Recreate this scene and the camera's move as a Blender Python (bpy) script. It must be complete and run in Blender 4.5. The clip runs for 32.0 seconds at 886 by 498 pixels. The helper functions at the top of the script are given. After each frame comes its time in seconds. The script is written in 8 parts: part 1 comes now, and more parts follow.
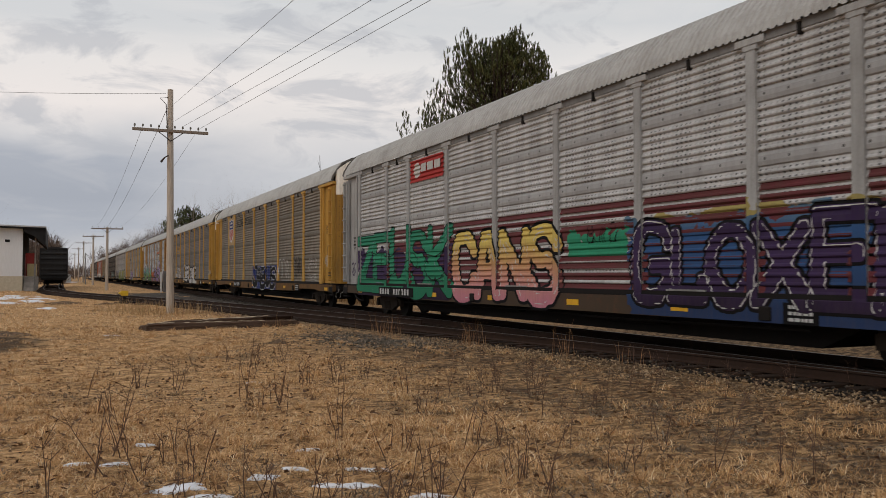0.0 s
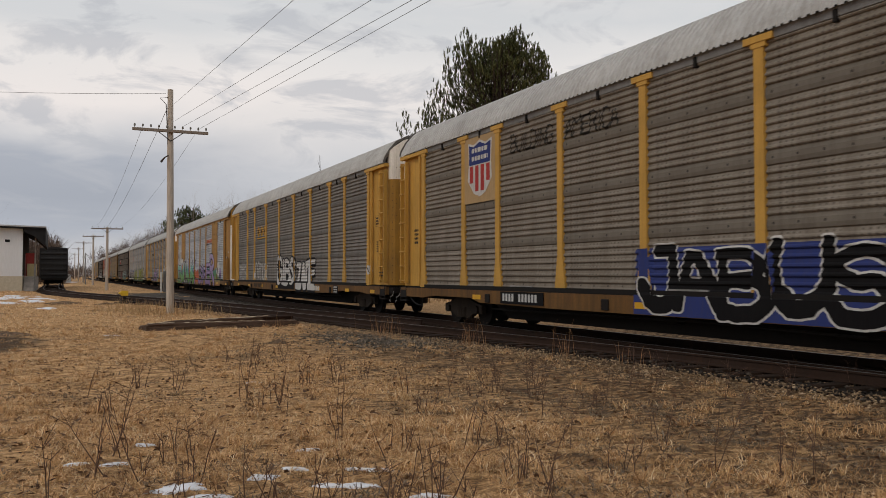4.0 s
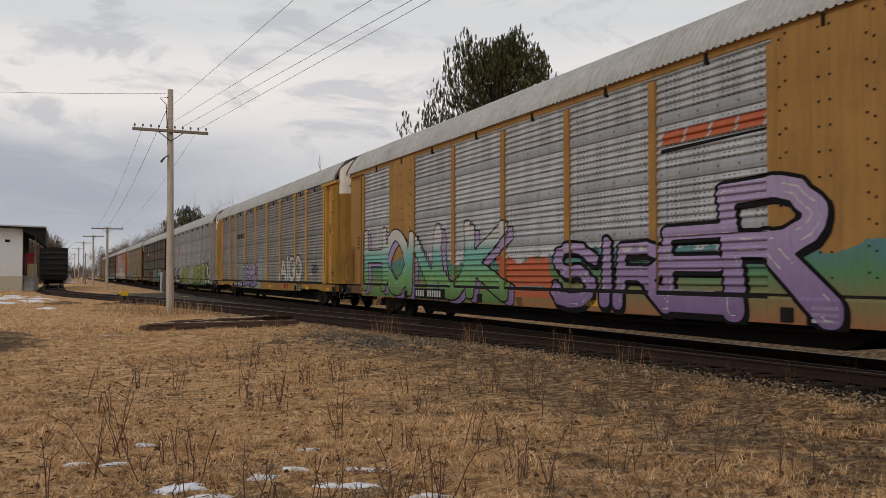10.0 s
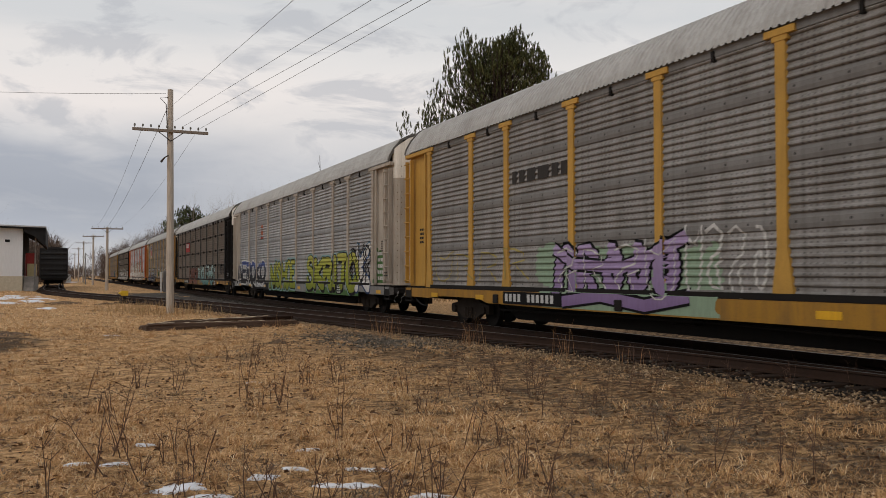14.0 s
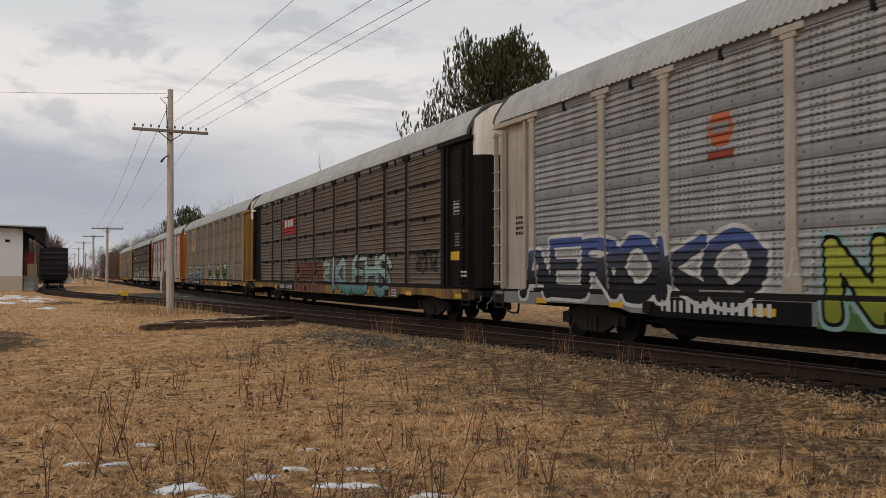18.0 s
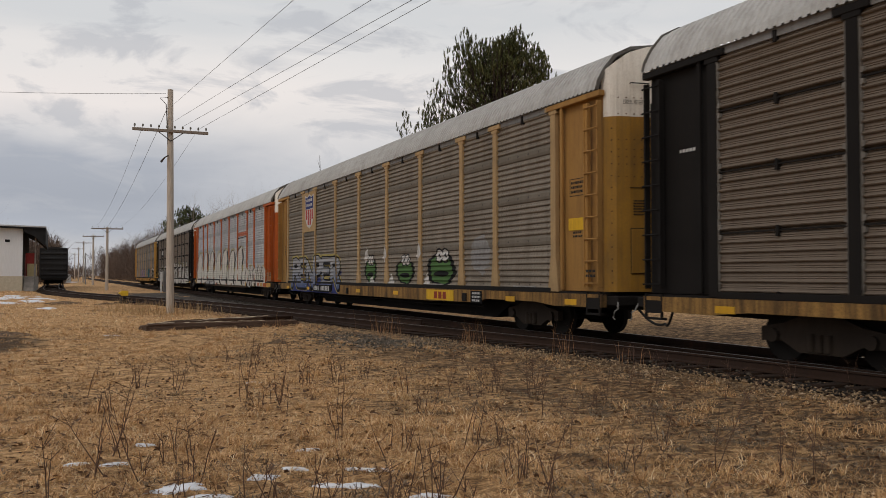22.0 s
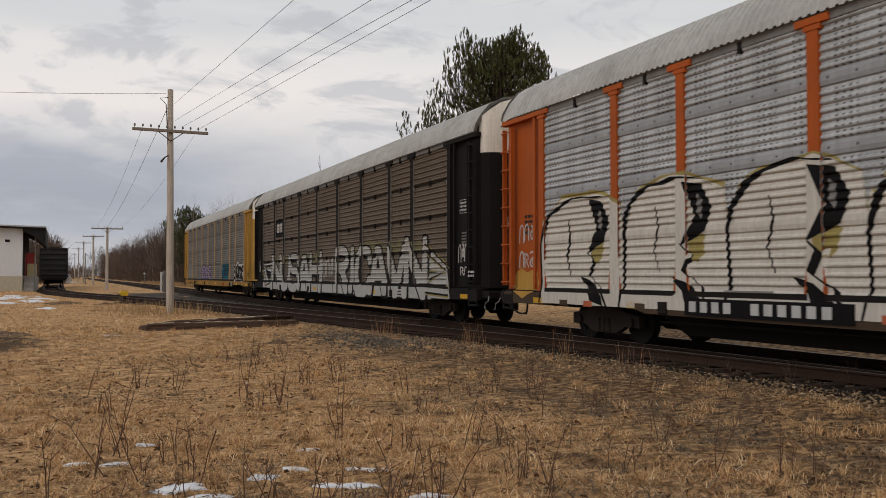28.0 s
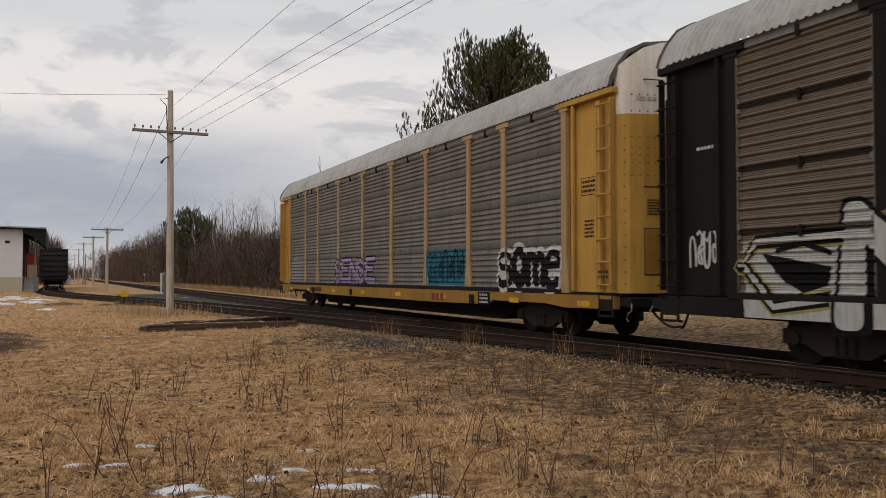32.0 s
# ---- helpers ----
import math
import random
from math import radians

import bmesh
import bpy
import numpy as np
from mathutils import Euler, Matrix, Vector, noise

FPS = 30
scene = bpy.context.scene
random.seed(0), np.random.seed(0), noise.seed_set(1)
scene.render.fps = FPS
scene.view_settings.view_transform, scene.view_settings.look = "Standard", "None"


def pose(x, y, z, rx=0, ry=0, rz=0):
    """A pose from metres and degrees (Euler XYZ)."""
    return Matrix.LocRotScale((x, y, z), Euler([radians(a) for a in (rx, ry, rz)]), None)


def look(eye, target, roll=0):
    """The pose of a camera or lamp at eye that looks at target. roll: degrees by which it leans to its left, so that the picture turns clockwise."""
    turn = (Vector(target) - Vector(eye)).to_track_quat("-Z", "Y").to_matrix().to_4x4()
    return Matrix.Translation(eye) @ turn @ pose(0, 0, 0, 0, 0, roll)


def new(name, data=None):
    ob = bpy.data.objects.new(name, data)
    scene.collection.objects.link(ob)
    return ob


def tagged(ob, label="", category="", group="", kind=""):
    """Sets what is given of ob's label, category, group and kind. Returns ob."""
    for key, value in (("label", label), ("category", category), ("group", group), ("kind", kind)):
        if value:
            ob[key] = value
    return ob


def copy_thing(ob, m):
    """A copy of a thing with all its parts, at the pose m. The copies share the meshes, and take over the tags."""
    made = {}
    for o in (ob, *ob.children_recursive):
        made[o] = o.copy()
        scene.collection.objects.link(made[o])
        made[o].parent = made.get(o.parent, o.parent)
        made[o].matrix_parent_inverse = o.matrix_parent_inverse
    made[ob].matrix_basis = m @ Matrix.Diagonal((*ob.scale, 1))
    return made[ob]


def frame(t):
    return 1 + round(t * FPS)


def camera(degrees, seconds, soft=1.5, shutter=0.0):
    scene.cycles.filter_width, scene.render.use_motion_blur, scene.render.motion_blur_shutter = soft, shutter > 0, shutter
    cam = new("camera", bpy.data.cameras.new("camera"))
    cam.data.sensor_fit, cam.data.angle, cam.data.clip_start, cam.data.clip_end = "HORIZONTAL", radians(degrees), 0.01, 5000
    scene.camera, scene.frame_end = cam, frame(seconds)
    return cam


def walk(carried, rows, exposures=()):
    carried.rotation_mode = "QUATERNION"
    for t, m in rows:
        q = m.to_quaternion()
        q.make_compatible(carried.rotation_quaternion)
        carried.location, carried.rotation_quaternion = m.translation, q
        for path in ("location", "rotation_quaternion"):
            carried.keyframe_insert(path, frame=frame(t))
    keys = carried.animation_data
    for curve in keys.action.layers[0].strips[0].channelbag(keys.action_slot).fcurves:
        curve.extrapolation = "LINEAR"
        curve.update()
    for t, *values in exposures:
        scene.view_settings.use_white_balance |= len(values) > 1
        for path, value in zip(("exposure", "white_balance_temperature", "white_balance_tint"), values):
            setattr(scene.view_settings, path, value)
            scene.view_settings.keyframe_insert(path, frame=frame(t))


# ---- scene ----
# Track runs along +Y at X = 11.37; the eye stands at the origin, z = 0 is the field.
EYE = (0.0, 0.0, 1.56)
YAW, TILT, ROLL = 24.63, 1.78, 0.0


def aim(tilt):
    a, b = radians(YAW), radians(tilt)
    return look(EYE, (math.sin(a) * math.cos(b) * 10, math.cos(a) * math.cos(b) * 10, EYE[2] + 10 * math.sin(b)), ROLL)


cam = camera(55.82, 32.0, soft=0.55, shutter=0.15)
walk(cam, [(0.0, aim(TILT)), (31.8, aim(TILT)), (32.0, aim(TILT + 0.07))])
scene.view_settings.exposure = 0.0

# ---------------------------------------------------------------- light
SUN_AZ, SUN_EL = 240.0, 42.0   # degrees clockwise from +Y, and above the horizon


def nodes_of(tree):
    tree.nodes.clear()

    def add(kind, **inputs):
        n = tree.nodes.new(kind)
        for key, value in inputs.items():
            if key in ("operation", "blend_type", "data_type", "noise_dimensions", "feature", "sky_type", "sun_disc", "sun_elevation", "sun_rotation", "interpolation_type"):
                if key == "operation":
                    n.operation = value
                elif key == "blend_type":
                    n.blend_type = value
                elif key == "data_type":
                    n.data_type = value
                elif key == "noise_dimensions":
                    n.noise_dimensions = value
                elif key == "feature":
                    n.feature = value
                elif key == "interpolation_type":
                    n.interpolation_type = value
                continue
            sock = n.inputs[int(key[1:])] if key[0] == "i" and key[1:].isdigit() else n.inputs[key.replace("_", " ")]
            if isinstance(value, bpy.types.NodeSocket):
                tree.links.new(value, sock)
            else:
                sock.default_value = value
        return n
    return add


def ramp_node(add, fac, stops):
    n = add("ShaderNodeValToRGB", Fac=fac)
    e = n.color_ramp.elements
    while len(e) < len(stops):
        e.new(0.5)
    for k, (p, c) in zip(e, stops):
        k.position, k.color = p, (*c, 1) if len(c) == 3 else c
    return n.outputs["Color"]


def mixed(add, fac, a, b, blend="MIX"):
    n = add("ShaderNodeMix", data_type="RGBA", blend_type=blend)
    for k, v in ((0, fac), (6, a), (7, b)):
        if isinstance(v, bpy.types.NodeSocket):
            n.id_data.links.new(v, n.inputs[k])
        else:
            n.inputs[k].default_value = v if k == 0 else (*v, 1)
    return n.outputs[2]


def calc(add, op, a, b=0.0, c=0.0):
    n = add("ShaderNodeMath", operation=op, i0=a, i1=b)
    if op == "MULTIPLY_ADD":
        if isinstance(c, bpy.types.NodeSocket):
            n.id_data.links.new(c, n.inputs[2])
        else:
            n.inputs[2].default_value = c
    return n.outputs[0]


def cloud_colour(add, way):
    """Overcast evening sky by direction: bright broken cream layer, slate bank low down, grey tufts."""
    sep = add("ShaderNodeSeparateXYZ", i0=way)
    az = calc(add, "MULTIPLY", calc(add, "ARCTAN2", sep.outputs[0], sep.outputs[1]), 57.2958)
    el = calc(add, "MULTIPLY", calc(add, "ARCSINE", sep.outputs[2]), 57.2958)
    pos = add("ShaderNodeCombineXYZ", i0=calc(add, "MULTIPLY", az, 0.05), i1=calc(add, "MULTIPLY", el, 0.16), i2=0.0).outputs[0]
    wide = add("ShaderNodeTexNoise", Vector=pos, Scale=1.0, Detail=6.0, Roughness=0.55, Distortion=0.4).outputs["Fac"]
    pos2 = add("ShaderNodeCombineXYZ", i0=calc(add, "MULTIPLY", az, 0.13), i1=calc(add, "MULTIPLY", el, 0.34), i2=7.0).outputs[0]
    tuft = add("ShaderNodeTexNoise", Vector=pos2, Scale=1.0, Detail=7.0, Roughness=0.6, Distortion=0.6).outputs["Fac"]
    elw = calc(add, "MULTIPLY_ADD", calc(add, "SUBTRACT", wide, 0.5), 6.0, el)
    t = calc(add, "DIVIDE", calc(add, "MAXIMUM", elw, 0.0), 40.0)
    bank = ramp_node(add, t, [(0.0, (0.56, 0.55, 0.565)), (0.04, (0.52, 0.525, 0.55)), (0.07, (0.43, 0.455, 0.51)), (0.125, (0.385, 0.41, 0.465)), (0.19, (0.42, 0.445, 0.50)), (0.23, (0.64, 0.635, 0.65)),
                              (0.275, (0.85, 0.795, 0.77)), (0.34, (0.80, 0.77, 0.755)), (0.40, (0.655, 0.665, 0.68)), (0.55, (0.66, 0.67, 0.69)), (1.0, (0.66, 0.67, 0.69))])
    open_sky = ramp_node(add, t, [(0.0, (0.64, 0.60, 0.60)), (0.09, (0.56, 0.565, 0.59)), (0.16, (0.60, 0.605, 0.63)), (0.25, (0.78, 0.745, 0.73)), (0.30, (0.85, 0.80, 0.775)), (0.36, (0.78, 0.76, 0.75)), (0.42, (0.655, 0.665, 0.68)), (1.0, (0.66, 0.67, 0.69))])
    side = ramp_node(add, calc(add, "DIVIDE", calc(add, "ADD", calc(add, "MULTIPLY_ADD", calc(add, "SUBTRACT", tuft, 0.5), 14.0, az), 10.0), 40.0), [(0.34, (0, 0, 0)), (0.66, (1, 1, 1))])
    base = mixed(add, side, bank, open_sky)
    dark = ramp_node(add, tuft, [(0.50, (0, 0, 0)), (0.60, (1, 1, 1))])
    col = mixed(add, calc(add, "MULTIPLY", dark, 0.62), base, (0.475, 0.49, 0.53))
    lit = ramp_node(add, wide, [(0.55, (0, 0, 0)), (0.72, (1, 1, 1))])
    return mixed(add, calc(add, "MULTIPLY", lit, 0.4), col, (0.84, 0.80, 0.77))


world = bpy.data.worlds.new("sky")
scene.world = world
world.use_nodes = True
add = nodes_of(world.node_tree)
sky = add("ShaderNodeTexSky")
sky.sky_type, sky.sun_disc = "NISHITA", False
sky.sun_elevation, sky.sun_rotation = radians(SUN_EL), radians(SUN_AZ)
way = add("ShaderNodeTexCoord").outputs["Generated"]
overcast = cloud_colour(add, way)
clear = add("ShaderNodeVectorMath", operation="SCALE", i0=sky.outputs[0])
clear.inputs[3].default_value = 0.1
both = mixed(add, 0.9, (0, 0, 0), overcast)
world.node_tree.links.new(clear.outputs[0], both.node.inputs[6])
bg = add("ShaderNodeBackground", Color=both, Strength=1.0)
out = add("ShaderNodeOutputWorld", Surface=bg.outputs[0])

sun = new("sun", bpy.data.lights.new("sun", "SUN"))
sun.data.energy, sun.data.angle, sun.data.color = 0.7, radians(20), (1.0, 0.93, 0.84)
sa, se = radians(SUN_AZ), radians(SUN_EL)
sun.matrix_world = look((math.sin(sa) * math.cos(se) * 50, math.cos(sa) * math.cos(se) * 50, math.sin(se) * 50), (0, 0, 0))

# ---------------------------------------------------------------- mesh and material helpers


class Shape:
    """Vertices and faces gathered for one mesh."""

    def __init__(self):
        self.v, self.f = [], []

    def add(self, verts, faces):
        n = len(self.v)
        self.v.extend(verts)
        self.f.extend([tuple(i + n for i in f) for f in faces])
        return self

    def box(self, x0, x1, y0, y1, z0, z1, b=0.0):
        """A block; b: bevel of the edges that run along its longest side and of its corners."""
        if b <= 0:
            return self.add([(x, y, z) for x in (x0, x1) for y in (y0, y1) for z in (z0, z1)],
                            [(0, 1, 3, 2), (4, 6, 7, 5), (0, 4, 5, 1), (2, 3, 7, 6), (0, 2, 6, 4), (1, 5, 7, 3)])
        bm = bmesh.new()
        bmesh.ops.create_cube(bm, size=1.0, matrix=Matrix.LocRotScale(((x0 + x1) / 2, (y0 + y1) / 2, (z0 + z1) / 2), None, (x1 - x0, y1 - y0, z1 - z0)))
        bmesh.ops.bevel(bm, geom=bm.edges[:], offset=b, segments=1, affect="EDGES")
        bm.verts.index_update()
        self.add([tuple(v.co) for v in bm.verts], [[v.index for v in f.verts] for f in bm.faces])
        bm.free()
        return self

    def tube(self, points, radii, sides=6, caps=True):
        pts = [Vector(p) for p in points]
        if isinstance(radii, (int, float)):
            radii = [radii] * len(pts)
        n, ring = len(self.v), []
        for i, p in enumerate(pts):
            d = (pts[min(i + 1, len(pts) - 1)] - pts[max(i - 1, 0)]).normalized()
            a = d.cross(Vector((0, 0, 1)) if abs(d.z) < 0.9 else Vector((1, 0, 0))).normalized()
            b = d.cross(a)
            for k in range(sides):
                w = 2 * math.pi * k / sides
                self.v.append(tuple(p + (a * math.cos(w) + b * math.sin(w)) * radii[i]))
        for i in range(len(pts) - 1):
            for k in range(sides):
                k2 = (k + 1) % sides
                self.f.append((n + i * sides + k, n + i * sides + k2, n + (i + 1) * sides + k2, n + (i + 1) * sides + k))
        if caps:
            self.f.append(tuple(n + k for k in range(sides))[::-1])
            self.f.append(tuple(n + (len(pts) - 1) * sides + k for k in range(sides)))
        return self

    def prism(self, outline, axis, a, b):
        """A closed outline pushed from a to b along an axis ('x', 'y' or 'z')."""
        def at(p, q):
            return {"x": (q, p[0], p[1]), "y": (p[0], q, p[1]), "z": (p[0], p[1], q)}[axis]
        n = len(outline)
        faces = [(i, (i + 1) % n, n + (i + 1) % n, n + i) for i in range(n)] + [tuple(range(n))[::-1], tuple(range(n, 2 * n))]
        return self.add([at(p, a) for p in outline] + [at(p, b) for p in outline], faces)

    def mesh(self, name, material, smooth=False):
        me = bpy.data.meshes.new(name)
        me.from_pydata(self.v, [], self.f)
        me.materials.append(material)
        bm = bmesh.new()
        bm.from_mesh(me)
        bmesh.ops.recalc_face_normals(bm, faces=bm.faces[:])
        bm.to_mesh(me)
        bm.free()
        if smooth:
            me.polygons.foreach_set("use_smooth", [True] * len(me.polygons))
        return me


def part(name, shape, material, parent, label="", at=None, smooth=False):
    """Links a shape, or a mesh made before, as one mesh object under a thing or part."""
    me = shape if isinstance(shape, bpy.types.Mesh) else shape.mesh(name, material, smooth)
    ob = new(name, me)
    ob.parent = parent
    if at is not None:
        ob.matrix_basis = at if isinstance(at, Matrix) else Matrix.Translation(at)
    if label:
        ob["label"] = label
    return ob


def thing(name, label, category, group="", kind="", at=(0, 0, 0), rz=0.0, shape=None, material=None, smooth=False):
    ob = new(name, shape.mesh(name, material, smooth) if shape else None)
    ob.matrix_basis = pose(*at, 0, 0, rz)
    return tagged(ob, label, category, group, kind)


def soup(name, verts, faces, material):
    """A mesh out of numpy arrays of triangles."""
    me = bpy.data.meshes.new(name)
    me.from_pydata(verts.tolist(), [], faces.tolist())
    me.materials.append(material)
    return me


def material(name):
    m = bpy.data.materials.new(name)
    m.use_nodes = True
    a = nodes_of(m.node_tree)
    return m, a


def finish(m, a, colour, rough=0.6, metal=0.0, bump=None, strength=0.3, distance=0.01, specular=0.5):
    s = a("ShaderNodeBsdfPrincipled", Base_Color=colour if isinstance(colour, bpy.types.NodeSocket) else (*colour, 1), Roughness=rough, Metallic=metal)
    s.inputs["Specular IOR Level"].default_value = specular
    if bump is not None:
        b = a("ShaderNodeBump", Height=bump, Strength=strength, Distance=distance)
        m.node_tree.links.new(b.outputs[0], s.inputs["Normal"])
    o = a("ShaderNodeOutputMaterial", Surface=s.outputs[0])
    return m


def stretched(a, sx, sy, sz, coords="Object"):
    t = a("ShaderNodeTexCoord").outputs[coords]
    return a("ShaderNodeMapping", Vector=t, Scale=(sx, sy, sz)).outputs[0]


def worn(name, colour, rough=0.5, metal=0.0, dirt=(0.06, 0.045, 0.03), grime=0.35, rust=0.0, scale=1.0, dots=False):
    """Painted or bare sheet metal: fading, vertical dirt runs, rust specks; dots: rows of punched holes."""
    m, a = material(name)
    big = a("ShaderNodeTexNoise", Vector=stretched(a, 0.5 * scale, 0.5 * scale, 0.9 * scale), Scale=1.0, Detail=5.0, Roughness=0.6).outputs["Fac"]
    run = a("ShaderNodeTexNoise", Vector=stretched(a, 9, 9, 0.5), Scale=1.0, Detail=6.0, Roughness=0.65).outputs["Fac"]
    fine = a("ShaderNodeTexNoise", Vector=stretched(a, 30, 30, 30), Scale=1.0, Detail=4.0, Roughness=0.6).outputs["Fac"]
    c = mixed(a, ramp_node(a, big, [(0.3, (0, 0, 0)), (0.7, (1, 1, 1))]), colour, tuple(min(1, k * 1.25 + 0.004) for k in colour))
    own = a("ShaderNodeObjectInfo").outputs["Random"]
    c = mixed(a, calc(a, "MULTIPLY", own, 0.30), c, tuple(0.5 * k + 0.5 * d for k, d in zip(colour, dirt)))
    stain = a("ShaderNodeTexNoise", Vector=stretched(a, 1.7, 1.7, 0.55), Scale=1.0, Detail=7.0, Roughness=0.68, Distortion=0.5).outputs["Fac"]
    c = mixed(a, calc(a, "MULTIPLY", ramp_node(a, stain, [(0.47, (0, 0, 0)), (0.68, (1, 1, 1))]), grime), c, dirt)
    c = mixed(a, calc(a, "MULTIPLY", ramp_node(a, run, [(0.42, (0, 0, 0)), (0.72, (1, 1, 1))]), grime), c, dirt)
    c = mixed(a, calc(a, "MULTIPLY", ramp_node(a, fine, [(0.45, (0, 0, 0)), (0.75, (1, 1, 1))]), grime * 0.6), c, dirt)
    if rust:
        spots = a("ShaderNodeTexNoise", Vector=stretched(a, 2.4, 2.4, 1.5), Scale=1.0, Detail=8.0, Roughness=0.7).outputs["Fac"]
        c = mixed(a, calc(a, "MULTIPLY", ramp_node(a, spots, [(0.56, (0, 0, 0)), (0.66, (1, 1, 1))]), rust), c, (0.16, 0.06, 0.025))
    if dots:
        grid = a("ShaderNodeTexVoronoi", Vector=stretched(a, 0.001, 8.5, 13.0), Scale=1.0, Randomness=0.0)
        hole = ramp_node(a, grid.outputs["Distance"], [(0.16, (1, 1, 1)), (0.26, (0, 0, 0))])
        place = a("ShaderNodeSeparateXYZ", i0=a("ShaderNodeTexCoord").outputs["Object"])
        z = place.outputs[2]
        col_ = calc(a, "LESS_THAN", calc(a, "FRACT", calc(a, "MULTIPLY", place.outputs[1], 1.417)), 0.55)
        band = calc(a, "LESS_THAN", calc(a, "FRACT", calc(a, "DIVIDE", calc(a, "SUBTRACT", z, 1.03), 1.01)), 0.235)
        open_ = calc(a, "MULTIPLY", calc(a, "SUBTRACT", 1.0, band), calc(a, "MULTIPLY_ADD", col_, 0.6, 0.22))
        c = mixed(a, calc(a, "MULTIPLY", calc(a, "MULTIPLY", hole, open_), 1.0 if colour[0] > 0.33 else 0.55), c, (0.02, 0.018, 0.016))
        # flat bands painted darker, as they catch less light than the ribs
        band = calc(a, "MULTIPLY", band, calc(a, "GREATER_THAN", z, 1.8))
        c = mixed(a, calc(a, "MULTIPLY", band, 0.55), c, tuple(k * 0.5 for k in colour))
        # bolt heads along each band
        by = calc(a, "DIVIDE", calc(a, "SUBTRACT", calc(a, "FRACT", calc(a, "MULTIPLY", place.outputs[1], 2.1)), 0.5), 2.1)
        bz = calc(a, "MULTIPLY", calc(a, "SUBTRACT", calc(a, "FRACT", calc(a, "DIVIDE", calc(a, "SUBTRACT", z, 1.03), 1.01)), 0.12), 1.01)
        bolt = calc(a, "LESS_THAN", calc(a, "SQRT", calc(a, "ADD", calc(a, "MULTIPLY", by, by), calc(a, "MULTIPLY", bz, bz))), 0.022)
        c = mixed(a, calc(a, "MULTIPLY", bolt, 0.8), c, (0.02, 0.018, 0.016))
    return finish(m, a, c, min(0.85, rough + 0.15), metal * 0.6, fine, 0.15, 0.004, specular=0.18)


def plain(name, colour, rough=0.6, vary=0.2, scale=8.0, metal=0.0, bump=0.2, grain=(1, 1, 1), rand=0.0):
    m, a = material(name)
    n = a("ShaderNodeTexNoise", Vector=stretched(a, *(scale * g for g in grain)), Scale=1.0, Detail=7.0, Roughness=0.65).outputs["Fac"]
    c = mixed(a, ramp_node(a, n, [(0.3, (0, 0, 0)), (0.7, (1, 1, 1))]), tuple(k * (1 - vary) for k in colour), tuple(min(1, k * (1 + vary)) for k in colour))
    if rand:
        r = a("ShaderNodeObjectInfo").outputs["Random"]
        c = mixed(a, calc(a, "MULTIPLY", r, rand), c, tuple(k * 0.35 for k in colour))
    return finish(m, a, c, rough, metal, n, bump, 0.02, specular=0.25)


def islands(name, dark, light, rough=0.85, third=None, specular=0.2, patch=0.0):
    """Blades, twigs, stones: each loose piece takes its own shade; patch: how far whole tufts differ."""
    m, a = material(name)
    r = a("ShaderNodeNewGeometry").outputs["Random Per Island"]
    stops = [(0.0, dark), (0.75, light)] + ([(1.0, third)] if third else [])
    c = ramp_node(a, r, stops)
    if patch:
        for scale, share in ((3.2, 1.0), (13.0, 0.8)):
            n = a("ShaderNodeTexNoise", Vector=stretched(a, scale, scale * 1.4, scale), Scale=1.0, Detail=4.0, Roughness=0.65).outputs["Fac"]
            c = mixed(a, calc(a, "MULTIPLY", ramp_node(a, n, [(0.44, (1, 1, 1)), (0.58, (0, 0, 0))]), patch * share), c, tuple(k * 0.55 for k in dark))
    return finish(m, a, c, rough, specular=specular)


# ---------------------------------------------------------------- ground
TRACK_X, RAIL_Z = 11.37, 0.19
GAUGE = 0.755
SIDING = ((-8, 11.6), (2, 11.37), (13, 10.72), (25, 9.15), (34, 7.9), (45, 6.3), (57, 4.0), (66, 2.0), (75, 0.5), (90, -0.6), (111, -0.8), (130, -0.8), (150, -0.8), (170, -0.8))


def siding_x(y):
    """Middle of the siding: leaves the main line, swings away and runs parallel again."""
    k = 0
    while k < len(SIDING) - 4 and y > SIDING[k + 2][0]:
        k += 1
    (y0, a), (y1, b), (y2, c), (y3, d) = SIDING[k:k + 4]
    t = min(1.2, max(-0.5, (y - y1) / (y2 - y1)))
    m1, m2 = (c - a) / (y2 - y0) * (y2 - y1), (d - b) / (y3 - y1) * (y2 - y1)
    return (2 * t ** 3 - 3 * t ** 2 + 1) * b + (t ** 3 - 2 * t ** 2 + t) * m1 + (-2 * t ** 3 + 3 * t ** 2) * c + (t ** 3 - t ** 2) * m2


def lump(x, y, s, seed=0.0):
    return noise.noise(Vector((x * s, y * s, seed)))


def ground_z(x, y):
    z = 0.06 * lump(x, y, 0.35) + 0.035 * lump(x, y, 1.3, 4.0) + 0.02 * lump(x, y, 3.1, 6.0)
    for c, reach in ((TRACK_X, 2.2), (siding_x(y), 1.9)):
        d = abs(x - c)
        k = min(1.0, max(0.0, (reach + 1.0 - d) / 1.0))
        k = k * k * (3 - 2 * k)
        z = z * (1 - k) + -0.05 * k
    if x > TRACK_X + 4:
        z += min(0.35, (x - TRACK_X - 4) * 0.04)
    return z


def steps(lo, hi, fine_lo, fine_hi, fine):
    """Coordinates, close together in the middle, ever wider outwards."""
    mid = list(np.arange(fine_lo, fine_hi + fine / 2, fine))
    a, s = fine_lo, fine
    left = []
    while a > lo:
        s *= 1.25
        a -= s
        left.append(max(a, lo))
    a, s = fine_hi, fine
    right = []
    while a < hi:
        s *= 1.25
        a += s
        right.append(min(a, hi))
    return left[::-1] + mid + right


